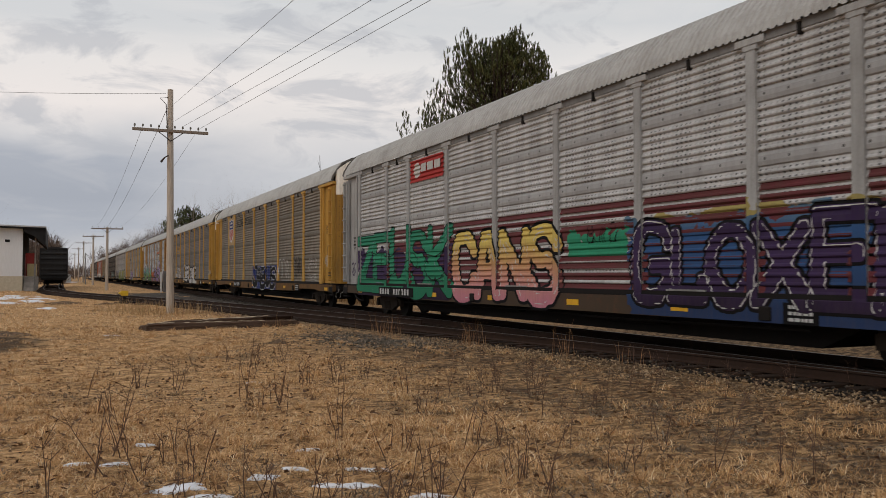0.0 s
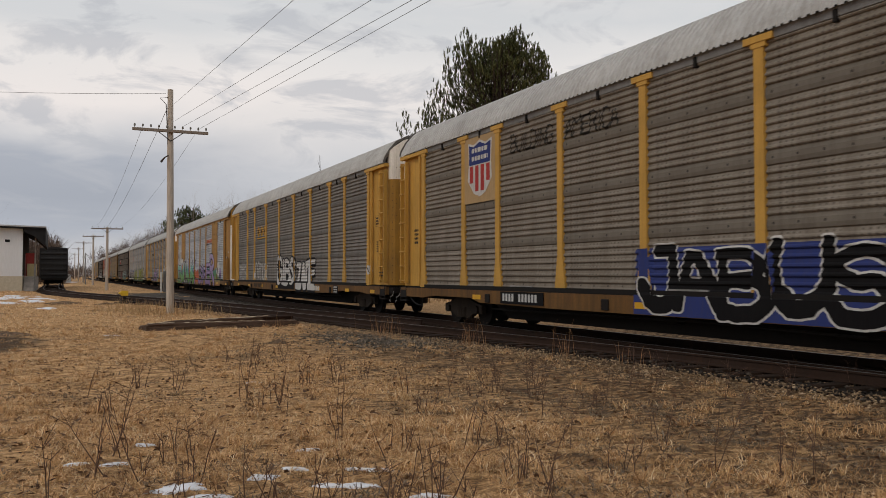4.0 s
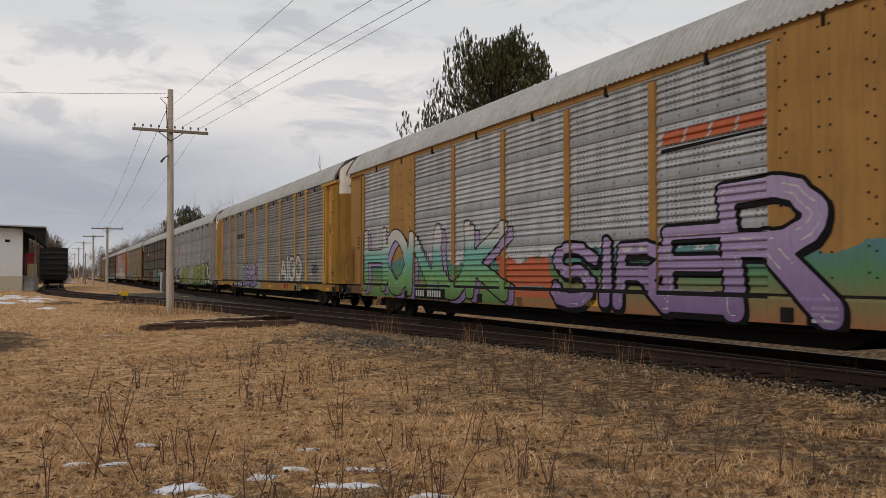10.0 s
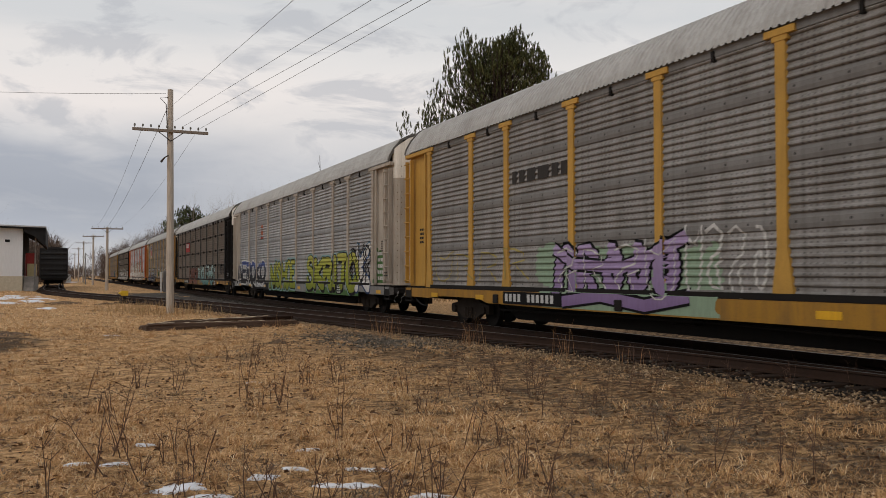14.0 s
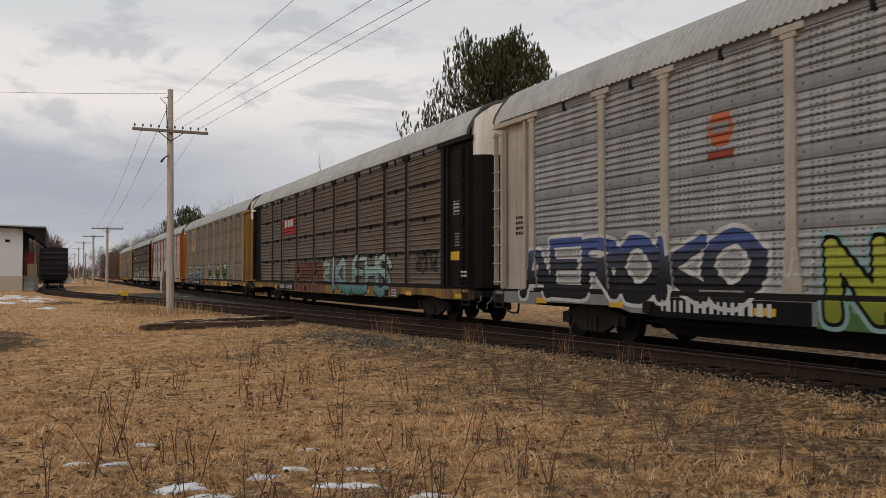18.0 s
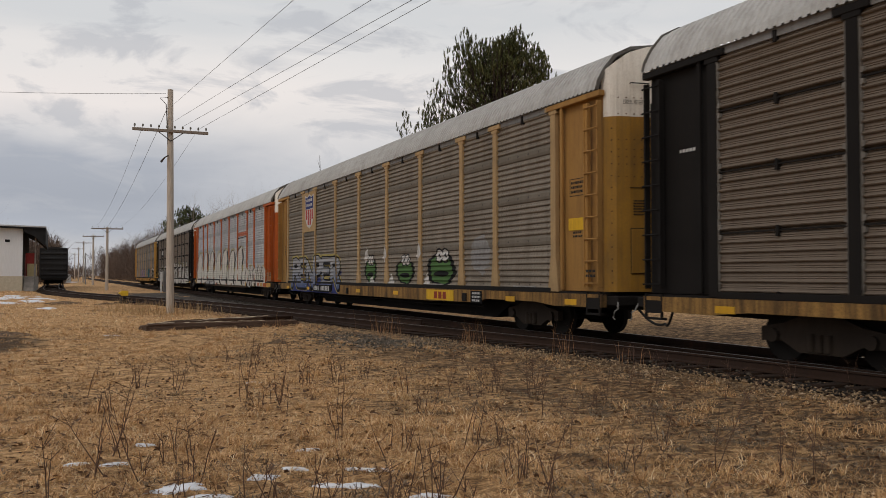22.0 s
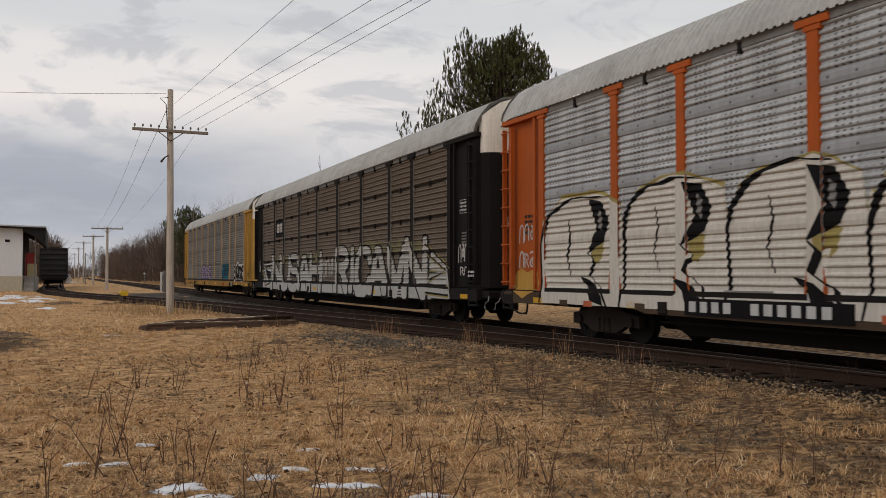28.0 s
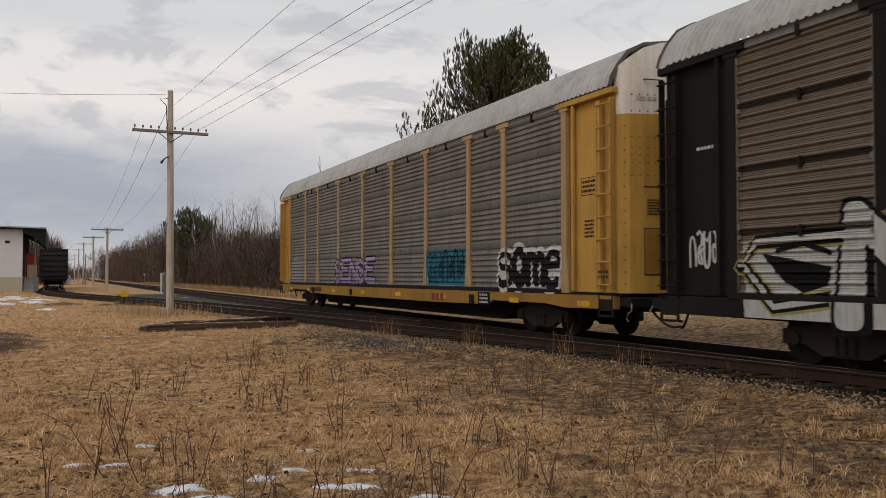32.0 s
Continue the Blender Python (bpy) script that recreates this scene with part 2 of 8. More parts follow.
BARE = (-1.75, 21.5)   # middle of the bare soil patch


def field_material():
    m, a = material("dry_field")
    n1 = a("ShaderNodeTexNoise", Vector=stretched(a, 0.35, 0.35, 1), Scale=1.0, Detail=6.0, Roughness=0.6).outputs["Fac"]
    n2 = a("ShaderNodeTexNoise", Vector=stretched(a, 5, 9, 5), Scale=1.0, Detail=8.0, Roughness=0.7).outputs["Fac"]
    n3 = a("ShaderNodeTexNoise", Vector=stretched(a, 40, 70, 40), Scale=1.0, Detail=5.0, Roughness=0.7).outputs["Fac"]
    n4 = a("ShaderNodeTexNoise", Vector=stretched(a, 1.3, 2.1, 1), Scale=1.0, Detail=7.0, Roughness=0.7).outputs["Fac"]
    c = ramp_node(a, n2, [(0.30, (0.075, 0.042, 0.022)), (0.44, (0.40, 0.225, 0.10)), (0.56, (0.80, 0.49, 0.235)), (0.8, (0.90, 0.64, 0.36))])
    c = mixed(a, calc(a, "MULTIPLY", ramp_node(a, n4, [(0.54, (0, 0, 0)), (0.66, (1, 1, 1))]), 0.6), c, (0.12, 0.07, 0.036))
    c = mixed(a, calc(a, "MULTIPLY", ramp_node(a, n1, [(0.55, (0, 0, 0)), (0.66, (1, 1, 1))]), 0.7), c, (0.085, 0.06, 0.04))
    # patchy dark brown that grows towards the track on the near part of the field
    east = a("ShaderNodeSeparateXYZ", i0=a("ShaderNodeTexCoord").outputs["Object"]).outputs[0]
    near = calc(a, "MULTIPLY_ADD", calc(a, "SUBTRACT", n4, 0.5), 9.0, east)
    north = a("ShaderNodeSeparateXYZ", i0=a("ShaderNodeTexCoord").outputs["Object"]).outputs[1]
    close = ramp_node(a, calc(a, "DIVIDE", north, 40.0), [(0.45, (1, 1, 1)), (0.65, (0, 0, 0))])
    trackward = calc(a, "MULTIPLY", ramp_node(a, calc(a, "DIVIDE", near, 10.0), [(0.30, (0, 0, 0)), (0.64, (1, 1, 1))]), close)
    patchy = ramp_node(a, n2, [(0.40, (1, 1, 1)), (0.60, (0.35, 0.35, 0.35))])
    c = mixed(a, calc(a, "MULTIPLY", trackward, patchy), c, (0.072, 0.049, 0.033))
    # a bare patch of dark soil on the open side
    gap = a("ShaderNodeVectorMath", operation="LENGTH", i0=a("ShaderNodeMapping", Vector=a("ShaderNodeTexCoord").outputs["Object"], Location=(BARE[0] * -0.62, BARE[1] * -0.36, 0), Scale=(0.62, 0.36, 0)).outputs[0]).outputs["Value"]
    bare = ramp_node(a, calc(a, "MULTIPLY_ADD", calc(a, "SUBTRACT", n4, 0.5), 1.5, gap), [(0.65, (1, 1, 1)), (1.0, (0, 0, 0))])
    c = mixed(a, calc(a, "MULTIPLY", bare, 0.9), c, (0.05, 0.033, 0.022))
    c = mixed(a, calc(a, "MULTIPLY", ramp_node(a, n3, [(0.40, (1, 1, 1)), (0.56, (0, 0, 0))]), 0.5), c, (0.05, 0.03, 0.018))
    return finish(m, a, c, 0.95, 0.0, n2, 1.0, 0.08, specular=0.1)


def gravel_material(name, dark, light):
    m, a = material(name)
    v = a("ShaderNodeTexVoronoi", Vector=stretched(a, 22, 22, 22), Scale=1.0)
    n = a("ShaderNodeTexNoise", Vector=stretched(a, 0.8, 0.8, 0.8), Scale=1.0, Detail=5.0).outputs["Fac"]
    sep = a("ShaderNodeSeparateColor", Color=v.outputs["Color"])
    c = ramp_node(a, sep.outputs[0], [(0.0, dark), (0.8, light), (1.0, tuple(k * 1.5 for k in light))])
    c = mixed(a, calc(a, "MULTIPLY", n, 0.8), c, tuple(k * 0.5 for k in dark))
    return finish(m, a, c, 0.9, 0.0, calc(a, "SUBTRACT", 1.0, v.outputs["Distance"]), 1.0, 0.03, specular=0.15)


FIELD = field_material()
# BALLAST and BED_STONE near black: the train's shade is put into their colour
BALLAST = gravel_material("shaded_ballast", (0.012, 0.009, 0.007), (0.042, 0.032, 0.024))
CINDER = islands("cinder_stones", (0.03, 0.025, 0.019), (0.14, 0.115, 0.088), third=(0.29, 0.24, 0.185))
BED_STONE = islands("shaded_bed_stones", (0.012, 0.009, 0.007), (0.045, 0.034, 0.026), third=(0.09, 0.072, 0.056))
PALE_STONE = islands("pale_stones", (0.09, 0.06, 0.036), (0.30, 0.20, 0.115), third=(0.44, 0.32, 0.20))
SLEEPER = plain("creosoted_tie", (0.032, 0.017, 0.0095), 0.95, 0.6, 6, grain=(0.6, 8, 8), bump=0.6, rand=0.5)
RAIL = worn("rusty_rail", (0.030, 0.015, 0.009), 0.85, 0.0, dirt=(0.02, 0.013, 0.009), grime=0.4, rust=0.12)
RAIL_TOP = plain("rubbed_rail_head", (0.20, 0.18, 0.165), 0.5, 0.2, 6, metal=0.8)
SNOW = plain("old_snow", (0.68, 0.68, 0.70), 0.6, 0.12, 9, bump=0.5)
STRAW = islands("straw_blades", (0.36, 0.185, 0.078), (0.90, 0.57, 0.275), third=(1.0, 0.82, 0.54), patch=0.30)
BROWN_BLADE = islands("brown_blades", (0.09, 0.042, 0.02), (0.42, 0.23, 0.10), third=(0.66, 0.43, 0.22), patch=0.35)
GREY_BLADE = islands("grey_blades", (0.08, 0.058, 0.04), (0.21, 0.155, 0.105), third=(0.32, 0.26, 0.19))
WEED = islands("weed_stems", (0.045, 0.025, 0.018), (0.13, 0.075, 0.05))
TAN_GRASS = islands("tall_grass", (0.22, 0.13, 0.06), (0.44, 0.29, 0.14), third=(0.52, 0.38, 0.21))
RUST_GRASS = islands("russet_grass", (0.15, 0.07, 0.032), (0.32, 0.17, 0.08), third=(0.42, 0.26, 0.13))
LEAF = islands("dead_leaves", (0.06, 0.03, 0.018), (0.17, 0.09, 0.045))
SOIL = plain("dark_soil", (0.13, 0.083, 0.05), 0.95, 0.7, 9, bump=1.0)

xs, ys = steps(-2500, 2500, -6, 14, 0.14), steps(-900, 4500, 2, 30, 0.16)
gs = Shape()
gs.v = [(x, y, ground_z(x, y) if y < 400 and -60 < x < 120 else 0.0) for y in ys for x in xs]
nx = len(xs)
gs.f = [(j * nx + i, j * nx + i + 1, (j + 1) * nx + i + 1, (j + 1) * nx + i) for j in range(len(ys) - 1) for i in range(nx - 1)]
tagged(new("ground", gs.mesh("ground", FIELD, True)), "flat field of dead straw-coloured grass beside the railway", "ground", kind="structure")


def strip(centre, half, y0, y1, lift, dy=1.0, rough=0.25):
    """A ragged-edged bed of stones that follows a line, laid on the ground."""
    s = Shape()
    n = int((y1 - y0) / dy)
    cols = 9
    for j in range(n + 1):
        y = y0 + (y1 - y0) * j / n
        c = centre(y)
        for i in range(cols):
            u = -1 + 2 * i / (cols - 1)
            w = (half(y) if callable(half) else half) + (rough * lump(c + 9 * u, y, 0.9, 2.0) if abs(u) == 1 else 0)
            x = c + u * w
            s.v.append((x, y, ground_z(x, y) + (lift if abs(u) < 1 else -0.03) + 0.015 * lump(x, y, 5.0, 3.0)))
    s.f = [(j * cols + i, j * cols + i + 1, (j + 1) * cols + i + 1, (j + 1) * cols + i) for j in range(n) for i in range(cols - 1)]
    return s


bed = thing("ballast_bed", "ballast bed under the main track, coloured near black for the train's shade", "ballast", kind="structure", shape=strip(lambda y: TRACK_X, 2.35, -45, 420, 0.018), material=BALLAST, smooth=True)
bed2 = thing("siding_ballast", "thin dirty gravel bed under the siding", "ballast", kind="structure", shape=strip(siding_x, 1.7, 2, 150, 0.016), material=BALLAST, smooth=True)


apron = thing("gravel_apron", "dirty grey gravel between the main line and the siding", "gravel", kind="structure",
              shape=strip(lambda y: (siding_x(y) + TRACK_X) / 2, lambda y: max(0.25, (TRACK_X - siding_x(y)) / 2 - 1.2), 20, 74, 0.03), material=gravel_material("grey_apron_gravel", (0.04, 0.033, 0.027), (0.125, 0.105, 0.085)), smooth=True)


def rail_profile(c):
    """Foot, web and head of a rail whose head is centred on c."""
    return [(c - 0.07, 0.0), (c + 0.07, 0.0), (c + 0.07, 0.018), (c + 0.012, 0.04), (c + 0.012, 0.13), (c + 0.036, 0.14), (c + 0.036, 0.168), (c - 0.036, 0.168),
            (c - 0.036, 0.14), (c - 0.012, 0.13), (c - 0.012, 0.04), (c - 0.07, 0.018)]


def swept(centre, side, y0, y1, profile, dy=1.5):
    """A section carried along a track's line."""
    s = Shape()
    n = max(1, int((y1 - y0) / dy))
    m = len(profile)
    for j in range(n + 1):
        y = y0 + (y1 - y0) * j / n
        x, g = centre(y), (centre(y + 0.05) - centre(y - 0.05)) / 0.1
        w = 1 / math.hypot(1, g)
        for u, z in profile:
            q = side + u
            s.v.append((x + q * w, y - q * g * w, z))
    s.f = [(j * m + i, j * m + (i + 1) % m, (j + 1) * m + (i + 1) % m, (j + 1) * m + i) for j in range(n) for i in range(m)]
    s.f += [tuple(range(m))[::-1], tuple(n * m + i for i in range(m))]
    return s


def track_rail(parent, centre, side, y0, y1, dy):
    prof = [(u, z + RAIL_Z - 0.17) for u, z in rail_profile(0)]
    ob = part("rail", swept(centre, side, y0, y1, prof, dy), RAIL, parent)
    top = [(-0.03, RAIL_Z - 0.003), (0.03, RAIL_Z - 0.003), (0.03, RAIL_Z + 0.001), (-0.03, RAIL_Z + 0.001)]
    part("rail_head", swept(centre, side, y0, y1, top, dy), RAIL_TOP, ob, "rubbed bright running surface")


main_track = thing("railway_track", "main line of rusty rails on dark wooden ties", "track", kind="structure")
for side in (-GAUGE, GAUGE):
    track_rail(main_track, lambda y: TRACK_X, side, -45, 420, 500)
siding = thing("siding_track", "siding of rusty rails branching off on wooden ties", "track", kind="structure")
track_rail(siding, siding_x, -GAUGE, 2.6, 150, 1.5)
track_rail(siding, siding_x, GAUGE, 23.5, 150, 1.5)
tie_mesh = Shape().box(-1.3, 1.3, -0.115, 0.115, -0.17, 0.0, 0.012).mesh("tie", SLEEPER)
spread = random.Random(5)


def lay_ties(parent, centre, y0, y1, count, reach):
    far = Shape()
    y, k = y0, 0
    while y < y1:
        x = centre(y)
        zt = RAIL_Z - 0.17 - 0.006 * spread.random()
        if parent is main_track and 5 < y < 20:
            # long switch ties under both tracks
            a = siding_x(y) - 1.3
            wide = (TRACK_X + 1.3 - a) / 2.6
            part("tie", tie_mesh, None, parent, at=pose((a + TRACK_X + 1.3) / 2 + spread.uniform(-.08, .08), y, zt, 0, 0, spread.uniform(-1.5, 1.5)) @ Matrix.Diagonal((wide, 1, 1, 1)))
        elif k < count:
            part("tie", tie_mesh, None, parent, at=pose(x + spread.uniform(-.06, .06), y, zt, 0, 0, math.degrees(math.atan2(centre(y - 0.1) - centre(y + 0.1), 0.2)) + spread.uniform(-1.5, 1.5)))
        else:
            far.box(x - 1.3, x + 1.3, y - 0.11, y + 0.11, zt - 0.17, zt)
        y += 0.52 + spread.uniform(-.03, .03)
        k += 1
    if far.v:
        tagged(part("far_ties", far, SLEEPER, parent), kind="stuff")


lay_ties(main_track, lambda y: TRACK_X, -6, 420, 200, 0)
lay_ties(siding, lambda y: siding_x(y), 20, 150, 120, 0)


def pebbles(count, where, size, seed, mat_, name, label):
    """Loose stones as one joined mesh of small irregular tetra- and octahedra."""
    r = np.random.RandomState(seed)
    pts = np.array([where(r) for _ in range(count)])
    sz = size * r.uniform(0.5, 1.4, (count, 1, 3)) * np.array([1, 1, 0.7])
    octa = np.array([(1, 0, 0), (0, 1, 0), (-1, 0, 0), (0, -1, 0), (0, 0, 1), (0, 0, -1)], float)
    ang = r.uniform(0, 6.28, count)
    jig = octa[None] * (1 + r.uniform(-.3, .3, (count, 6, 3)))
    v = jig * sz
    c, s = np.cos(ang)[:, None], np.sin(ang)[:, None]
    v = np.stack([v[..., 0] * c - v[..., 1] * s, v[..., 0] * s + v[..., 1] * c, v[..., 2]], -1) + pts[:, None]
    f = np.array([(0, 1, 4), (1, 2, 4), (2, 3, 4), (3, 0, 4), (1, 0, 5), (2, 1, 5), (3, 2, 5), (0, 3, 5)])
    f = (f[None] + 6 * np.arange(count)[:, None, None]).reshape(-1, 3)
    return tagged(new(name, soup(name, v.reshape(-1, 3), f, mat_)), label, "gravel", kind="stuff")


def beside_track(r):
    y = 2 + 38 * r.rand() ** 1.4
    x = siding_x(max(y, 5)) - 1.35 - abs(r.randn()) * 0.8 + (1.6 * r.rand() if r.rand() < 0.3 else 0)
    return x, y, ground_z(x, y) + 0.03


def grey_patch(r):
    x, y = 7.0 + r.randn() * 0.75, 19.0 + r.randn() * 1.5
    return x, y, ground_z(x, y) + 0.012


def on_bed(r):
    y = -4 + 70 * r.rand() ** 1.5
    x = TRACK_X + r.uniform(-2.3, 2.3)
    return x, y, ground_z(x, y) + 0.06


pebbles(7500, beside_track, 0.024, 11, PALE_STONE, "pale_gravel", "pale loose gravel spilled along the siding")
pebbles(2600, grey_patch, 0.030, 12, CINDER, "cinder_gravel", "patch of dark grey crushed stone")
pebbles(7000, on_bed, 0.035, 13, BED_STONE, "ballast_stones", "loose ballast stones between the ties, coloured dark for the train's shade")


def blades(count, where, height, width, lean, seed, name, mat_, label, category="grass"):
    """Thin bent blades, two triangles each, joined into one mesh."""
    r = np.random.RandomState(seed)
    p = np.array([where(r) for _ in range(count)])
    h = height * r.uniform(0.45, 1.3, count) * p[:, 3]
    a, b = r.uniform(0, 6.28, count), r.uniform(0, 6.28, count)
    ln = lean * r.uniform(0.2, 1.3, count)
    w = width * r.uniform(0.6, 1.4, count) * (0.6 + 0.4 * p[:, 3])
    ux, uy = np.cos(a) * w, np.sin(a) * w
    base = p[:, :3]
    mid = base + np.stack([np.cos(b) * h * ln * 0.35, np.sin(b) * h * ln * 0.35, h * 0.6 / (1 + ln * .5)], -1)
    tip = base + np.stack([np.cos(b) * h * ln, np.sin(b) * h * ln, h / (1 + ln)], -1)
    side = np.stack([ux, uy, 0 * ux], -1)
    v = np.stack([base - side, base + side, mid + side * .7, mid - side * .7, tip], 1).reshape(-1, 3)
    k = 5 * np.arange(count)[:, None, None]
    f4 = (np.array([(0, 1, 2), (0, 2, 3), (3, 2, 4)])[None] + k).reshape(-1, 3)
    return tagged(new(name, soup(name, v, f4, mat_)), label, category, kind="stuff")


def thatch(x, y):
    """How thick the dead grass lies: thin over bare, gravelly patches."""
    return 0.5 + 0.9 * lump(x, y, 0.45, 8.0) + 0.5 * lump(x, y, 1.5, 9.0) - (2.0 if math.hypot((x - BARE[0]) * .62, (y - BARE[1]) * .36) < 0.95 else 0.0)


def clumped(choose, size, spread_):
    """Blades gathered in tufts: each tuft keeps its own place and vigour."""
    state = {"left": 0}

    def where(r):
        while state["left"] <= 0:
            d = 4.0 + 24 * r.rand() ** 1.5
            az = radians(r.uniform(-8, 60))
            x, y = d * math.sin(az), d * math.cos(az)
            if x < min(siding_x(y) - 1.7, TRACK_X - 2.6) and r.rand() < choose(x, y):
                state["at"], state["left"], state["tall"] = (x, y), int(size * r.uniform(.4, 1.6)), r.uniform(.6, 1.25)
        state["left"] -= 1
        x, y = state["at"][0] + r.randn() * spread_, state["at"][1] + r.randn() * spread_
        return x, y, ground_z(x, y) - 0.006, state["tall"]
    return where


def far_field(r):
    while True:
        y = 24 + 70 * r.rand() ** 1.3
        x = r.uniform(-14, siding_x(y) - 1.6)
        return x, y, ground_z(x, y), 0.8


def verge(r):
    y = 40 + 130 * r.rand()
    x = TRACK_X + 3.2 + abs(r.randn()) * 3.5
    return x, y, ground_z(x, y), 1.0


blades(105000, clumped(lambda x, y: (0.08 + max(0, thatch(x, y))) * (1.0 if x < 4 else max(0.26, 1 - (x - 3.2) * 0.28)), 22, 0.06), 0.085, 0.0034, 1.9, 21, "grass", STRAW, "matted dead straw-coloured grass")
blades(45000, clumped(lambda x, y: 0.45 if x < 4.5 else 0.38, 18, 0.07), 0.075, 0.0036, 2.0, 24, "brown_grass", BROWN_BLADE, "matted brown dead grass")
blades(26000, clumped(lambda x, y: max(0.05, 0.8 - thatch(x, y)) * (1.0 if x > 3 else 0.4), 14, 0.08), 0.08, 0.005, 2.0, 25, "grey_grass", GREY_BLADE, "thin grey dead grass over bare soil")
blades(42000, clumped(lambda x, y: (0.1 + max(0, thatch(x, y))) * (1.0 if x < 5 else 0.55), 46, 0.05), 0.13, 0.0042, 1.3, 26, "straw_tufts", STRAW, "tousled tufts of pale dead grass")
blades(26000, far_field, 0.16, 0.012, 1.2, 22, "far_grass", STRAW, "dead tan grass further off in the field")
blades(22000, verge, 0.55, 0.02, 0.5, 23, "verge_grass", TAN_GRASS, "tan grass verge before the bare woods")


def tuft(x, y, n, h, spread_, seed, mat_, label):
    rr = random.Random(seed)

    def where(r):
        dx, dy = rr.gauss(0, spread_), rr.gauss(0, spread_)
        return x + dx, y + dy, ground_z(x + dx, y + dy) - 0.01, 1.0
    ob = blades(n, where, h, 0.005, 0.35, seed, "grass_tuft", mat_, label)
    ob["group"] = "tall grass tufts"
    return ob


for i, (x, y, n, h, sp) in enumerate(((3.2, 35, 260, .7, .7), (4.6, 34.6, 200, .6, .7), (2.6, 38, 160, .7, .6), (7.45, 19.6, 30, .85, .16), (7.6, 20.4, 23, .75, .2),
                                      (8.35, 16.8, 20, .85, .18), (8.7, 17.2, 16, .75, .2), (9.0, 13.9, 20, .75, .16), (6.0, 24, 20, .5, .4), (9.2, 12.2, 13, .5, .25))):
    tuft(x, y, n, h, sp, 300 + i, *((TAN_GRASS, "clump of tall dry tan grass") if i < 3 else (RUST_GRASS, "thin clump of russet dead grass by the track")))


def weed(x, y, h, seed, stems):
    """A dead leafless weed: a few thin crooked stems, forked near the top."""
    r = random.Random(seed)
    ob = thing("weed_stalk", "thin dark leafless weed stalks standing in dry grass", "weed", group="dead weed stalks", at=(x, y, ground_z(x, y)))
    for _ in range(stems):
        s = Shape()
        bx, by = r.gauss(0, 0.05), r.gauss(0, 0.05)
        hh = h * r.uniform(0.55, 1.1)
        lx, ly = r.gauss(0, 0.22) * hh, r.gauss(0, 0.22) * hh
        pts = [(bx + lx * k + r.gauss(0, .008), by + ly * k + r.gauss(0, .008), hh * k - 0.02) for k in (0, .3, .6, 1)]
        s.tube(pts, [0.0052, 0.0042, 0.0034, 0.0016], 4, False)
        for _ in range(r.randint(1, 5)):
            k = r.uniform(0.4, 0.95)
            p = Vector((bx + lx * k, by + ly * k, hh * k - 0.02))
            q = p + Vector((r.gauss(0, .09), r.gauss(0, .09), r.uniform(.04, .16))) * (hh / 0.5)
            s.tube([p, q], [0.0032, 0.0014], 3, False)
        part("stem", s, WEED, ob)
    return ob


pick = random.Random(77)
for i in range(92):
    d = 5.0 + 11 * pick.random() ** 1.4
    az = radians(pick.triangular(-4, 54, 4) if i % 3 else pick.uniform(-4, 54))
    weed(d * math.sin(az), d * math.cos(az), pick.uniform(.28, .62), 1000 + i, pick.randint(1, 5))


def snow_patch(x, y, a, b, rz, seed, h=0.02):
    a, b = (a * 0.8, b * 0.85) if y < 30 else (a, b)
    h = h if y < 30 else 0.05
    b = b if y < 30 else b * 3.2
    s = Shape()
    n, rings = 40, 4
    c, q = math.cos(radians(rz)), math.sin(radians(rz))
    s.v.append((x, y, ground_z(x, y) + h))
    for k in range(1, rings + 1):
        for i in range(n):
            w = 2 * math.pi * i / n
            e = 1 + 0.7 * noise.noise(Vector((math.cos(w) * 1.7, math.sin(w) * 1.7, seed * 1.37))) + 0.45 * noise.noise(Vector((math.cos(w) * 4, math.sin(w) * 4, seed * 2.1)))
            u, v = a * e * k / rings * math.cos(w), b * e * k / rings * math.sin(w)
            px, py = x + u * c - v * q, y + u * q + v * c
            s.v.append((px, py, ground_z(px, py) + (h * (1 - (k / rings) ** 3) if k < rings else -0.03) + 0.008 * lump(px, py, 6, seed)))
    s.f = [(0, 1 + i, 1 + (i + 1) % n) for i in range(n)]
    s.f += [(1 + (k - 1) * n + i, 1 + k * n + i, 1 + k * n + (i + 1) % n, 1 + (k - 1) * n + (i + 1) % n) for k in range(1, rings) for i in range(n)]
    return thing("snow_patch", "thin patch of old melting snow on dead grass", "snow", group="snow patches", shape=s, material=SNOW, smooth=True)


for i, (x, y, a, b, rz) in enumerate(((0.80, 6.35, .26, .15, 10), (1.42, 6.4, .16, .08, -10), (1.0, 6.1, .2, .08, 0), (1.95, 5.95, .34, .09, -35), (1.72, 6.55, .15, .06, -20),
                                      (2.42, 5.45, .22, .1, -20), (2.25, 6.35, .34, .06, -38), (0.72, 8.0, .13, .06, 0), (0.42, 7.4, .2, .06, 0), (0.15, 7.5, .14, .05, 0), (2.0, 7.25, .16, .05, -20),
                                      (1.32, 23.4, .3, .12, 0), (2.6, 12.2, .18, .08, 0), (-3.4, 60.5, .5, .4, 5), (-2.3, 62, .3, .3, 0), (-2.8, 66, .35, .3, 0), (-3.2, 70, .7, .6, 0), (-1.4, 67, .3, .3, 0), (-0.4, 58, .2, .2, 0), (-0.6, 43, .5, .25, 0),
                                      (2.2, 200, 3.0, 3.0, 0), (-2.9, 52, .9, .5, 0), (-1.5, 56, .7, .6, 10), (-3.3, 64, 1.2, .8, -10), (-1.2, 61, .6, .5, 0))):
    snow_patch(x, y, a, b, rz, 40 + i)

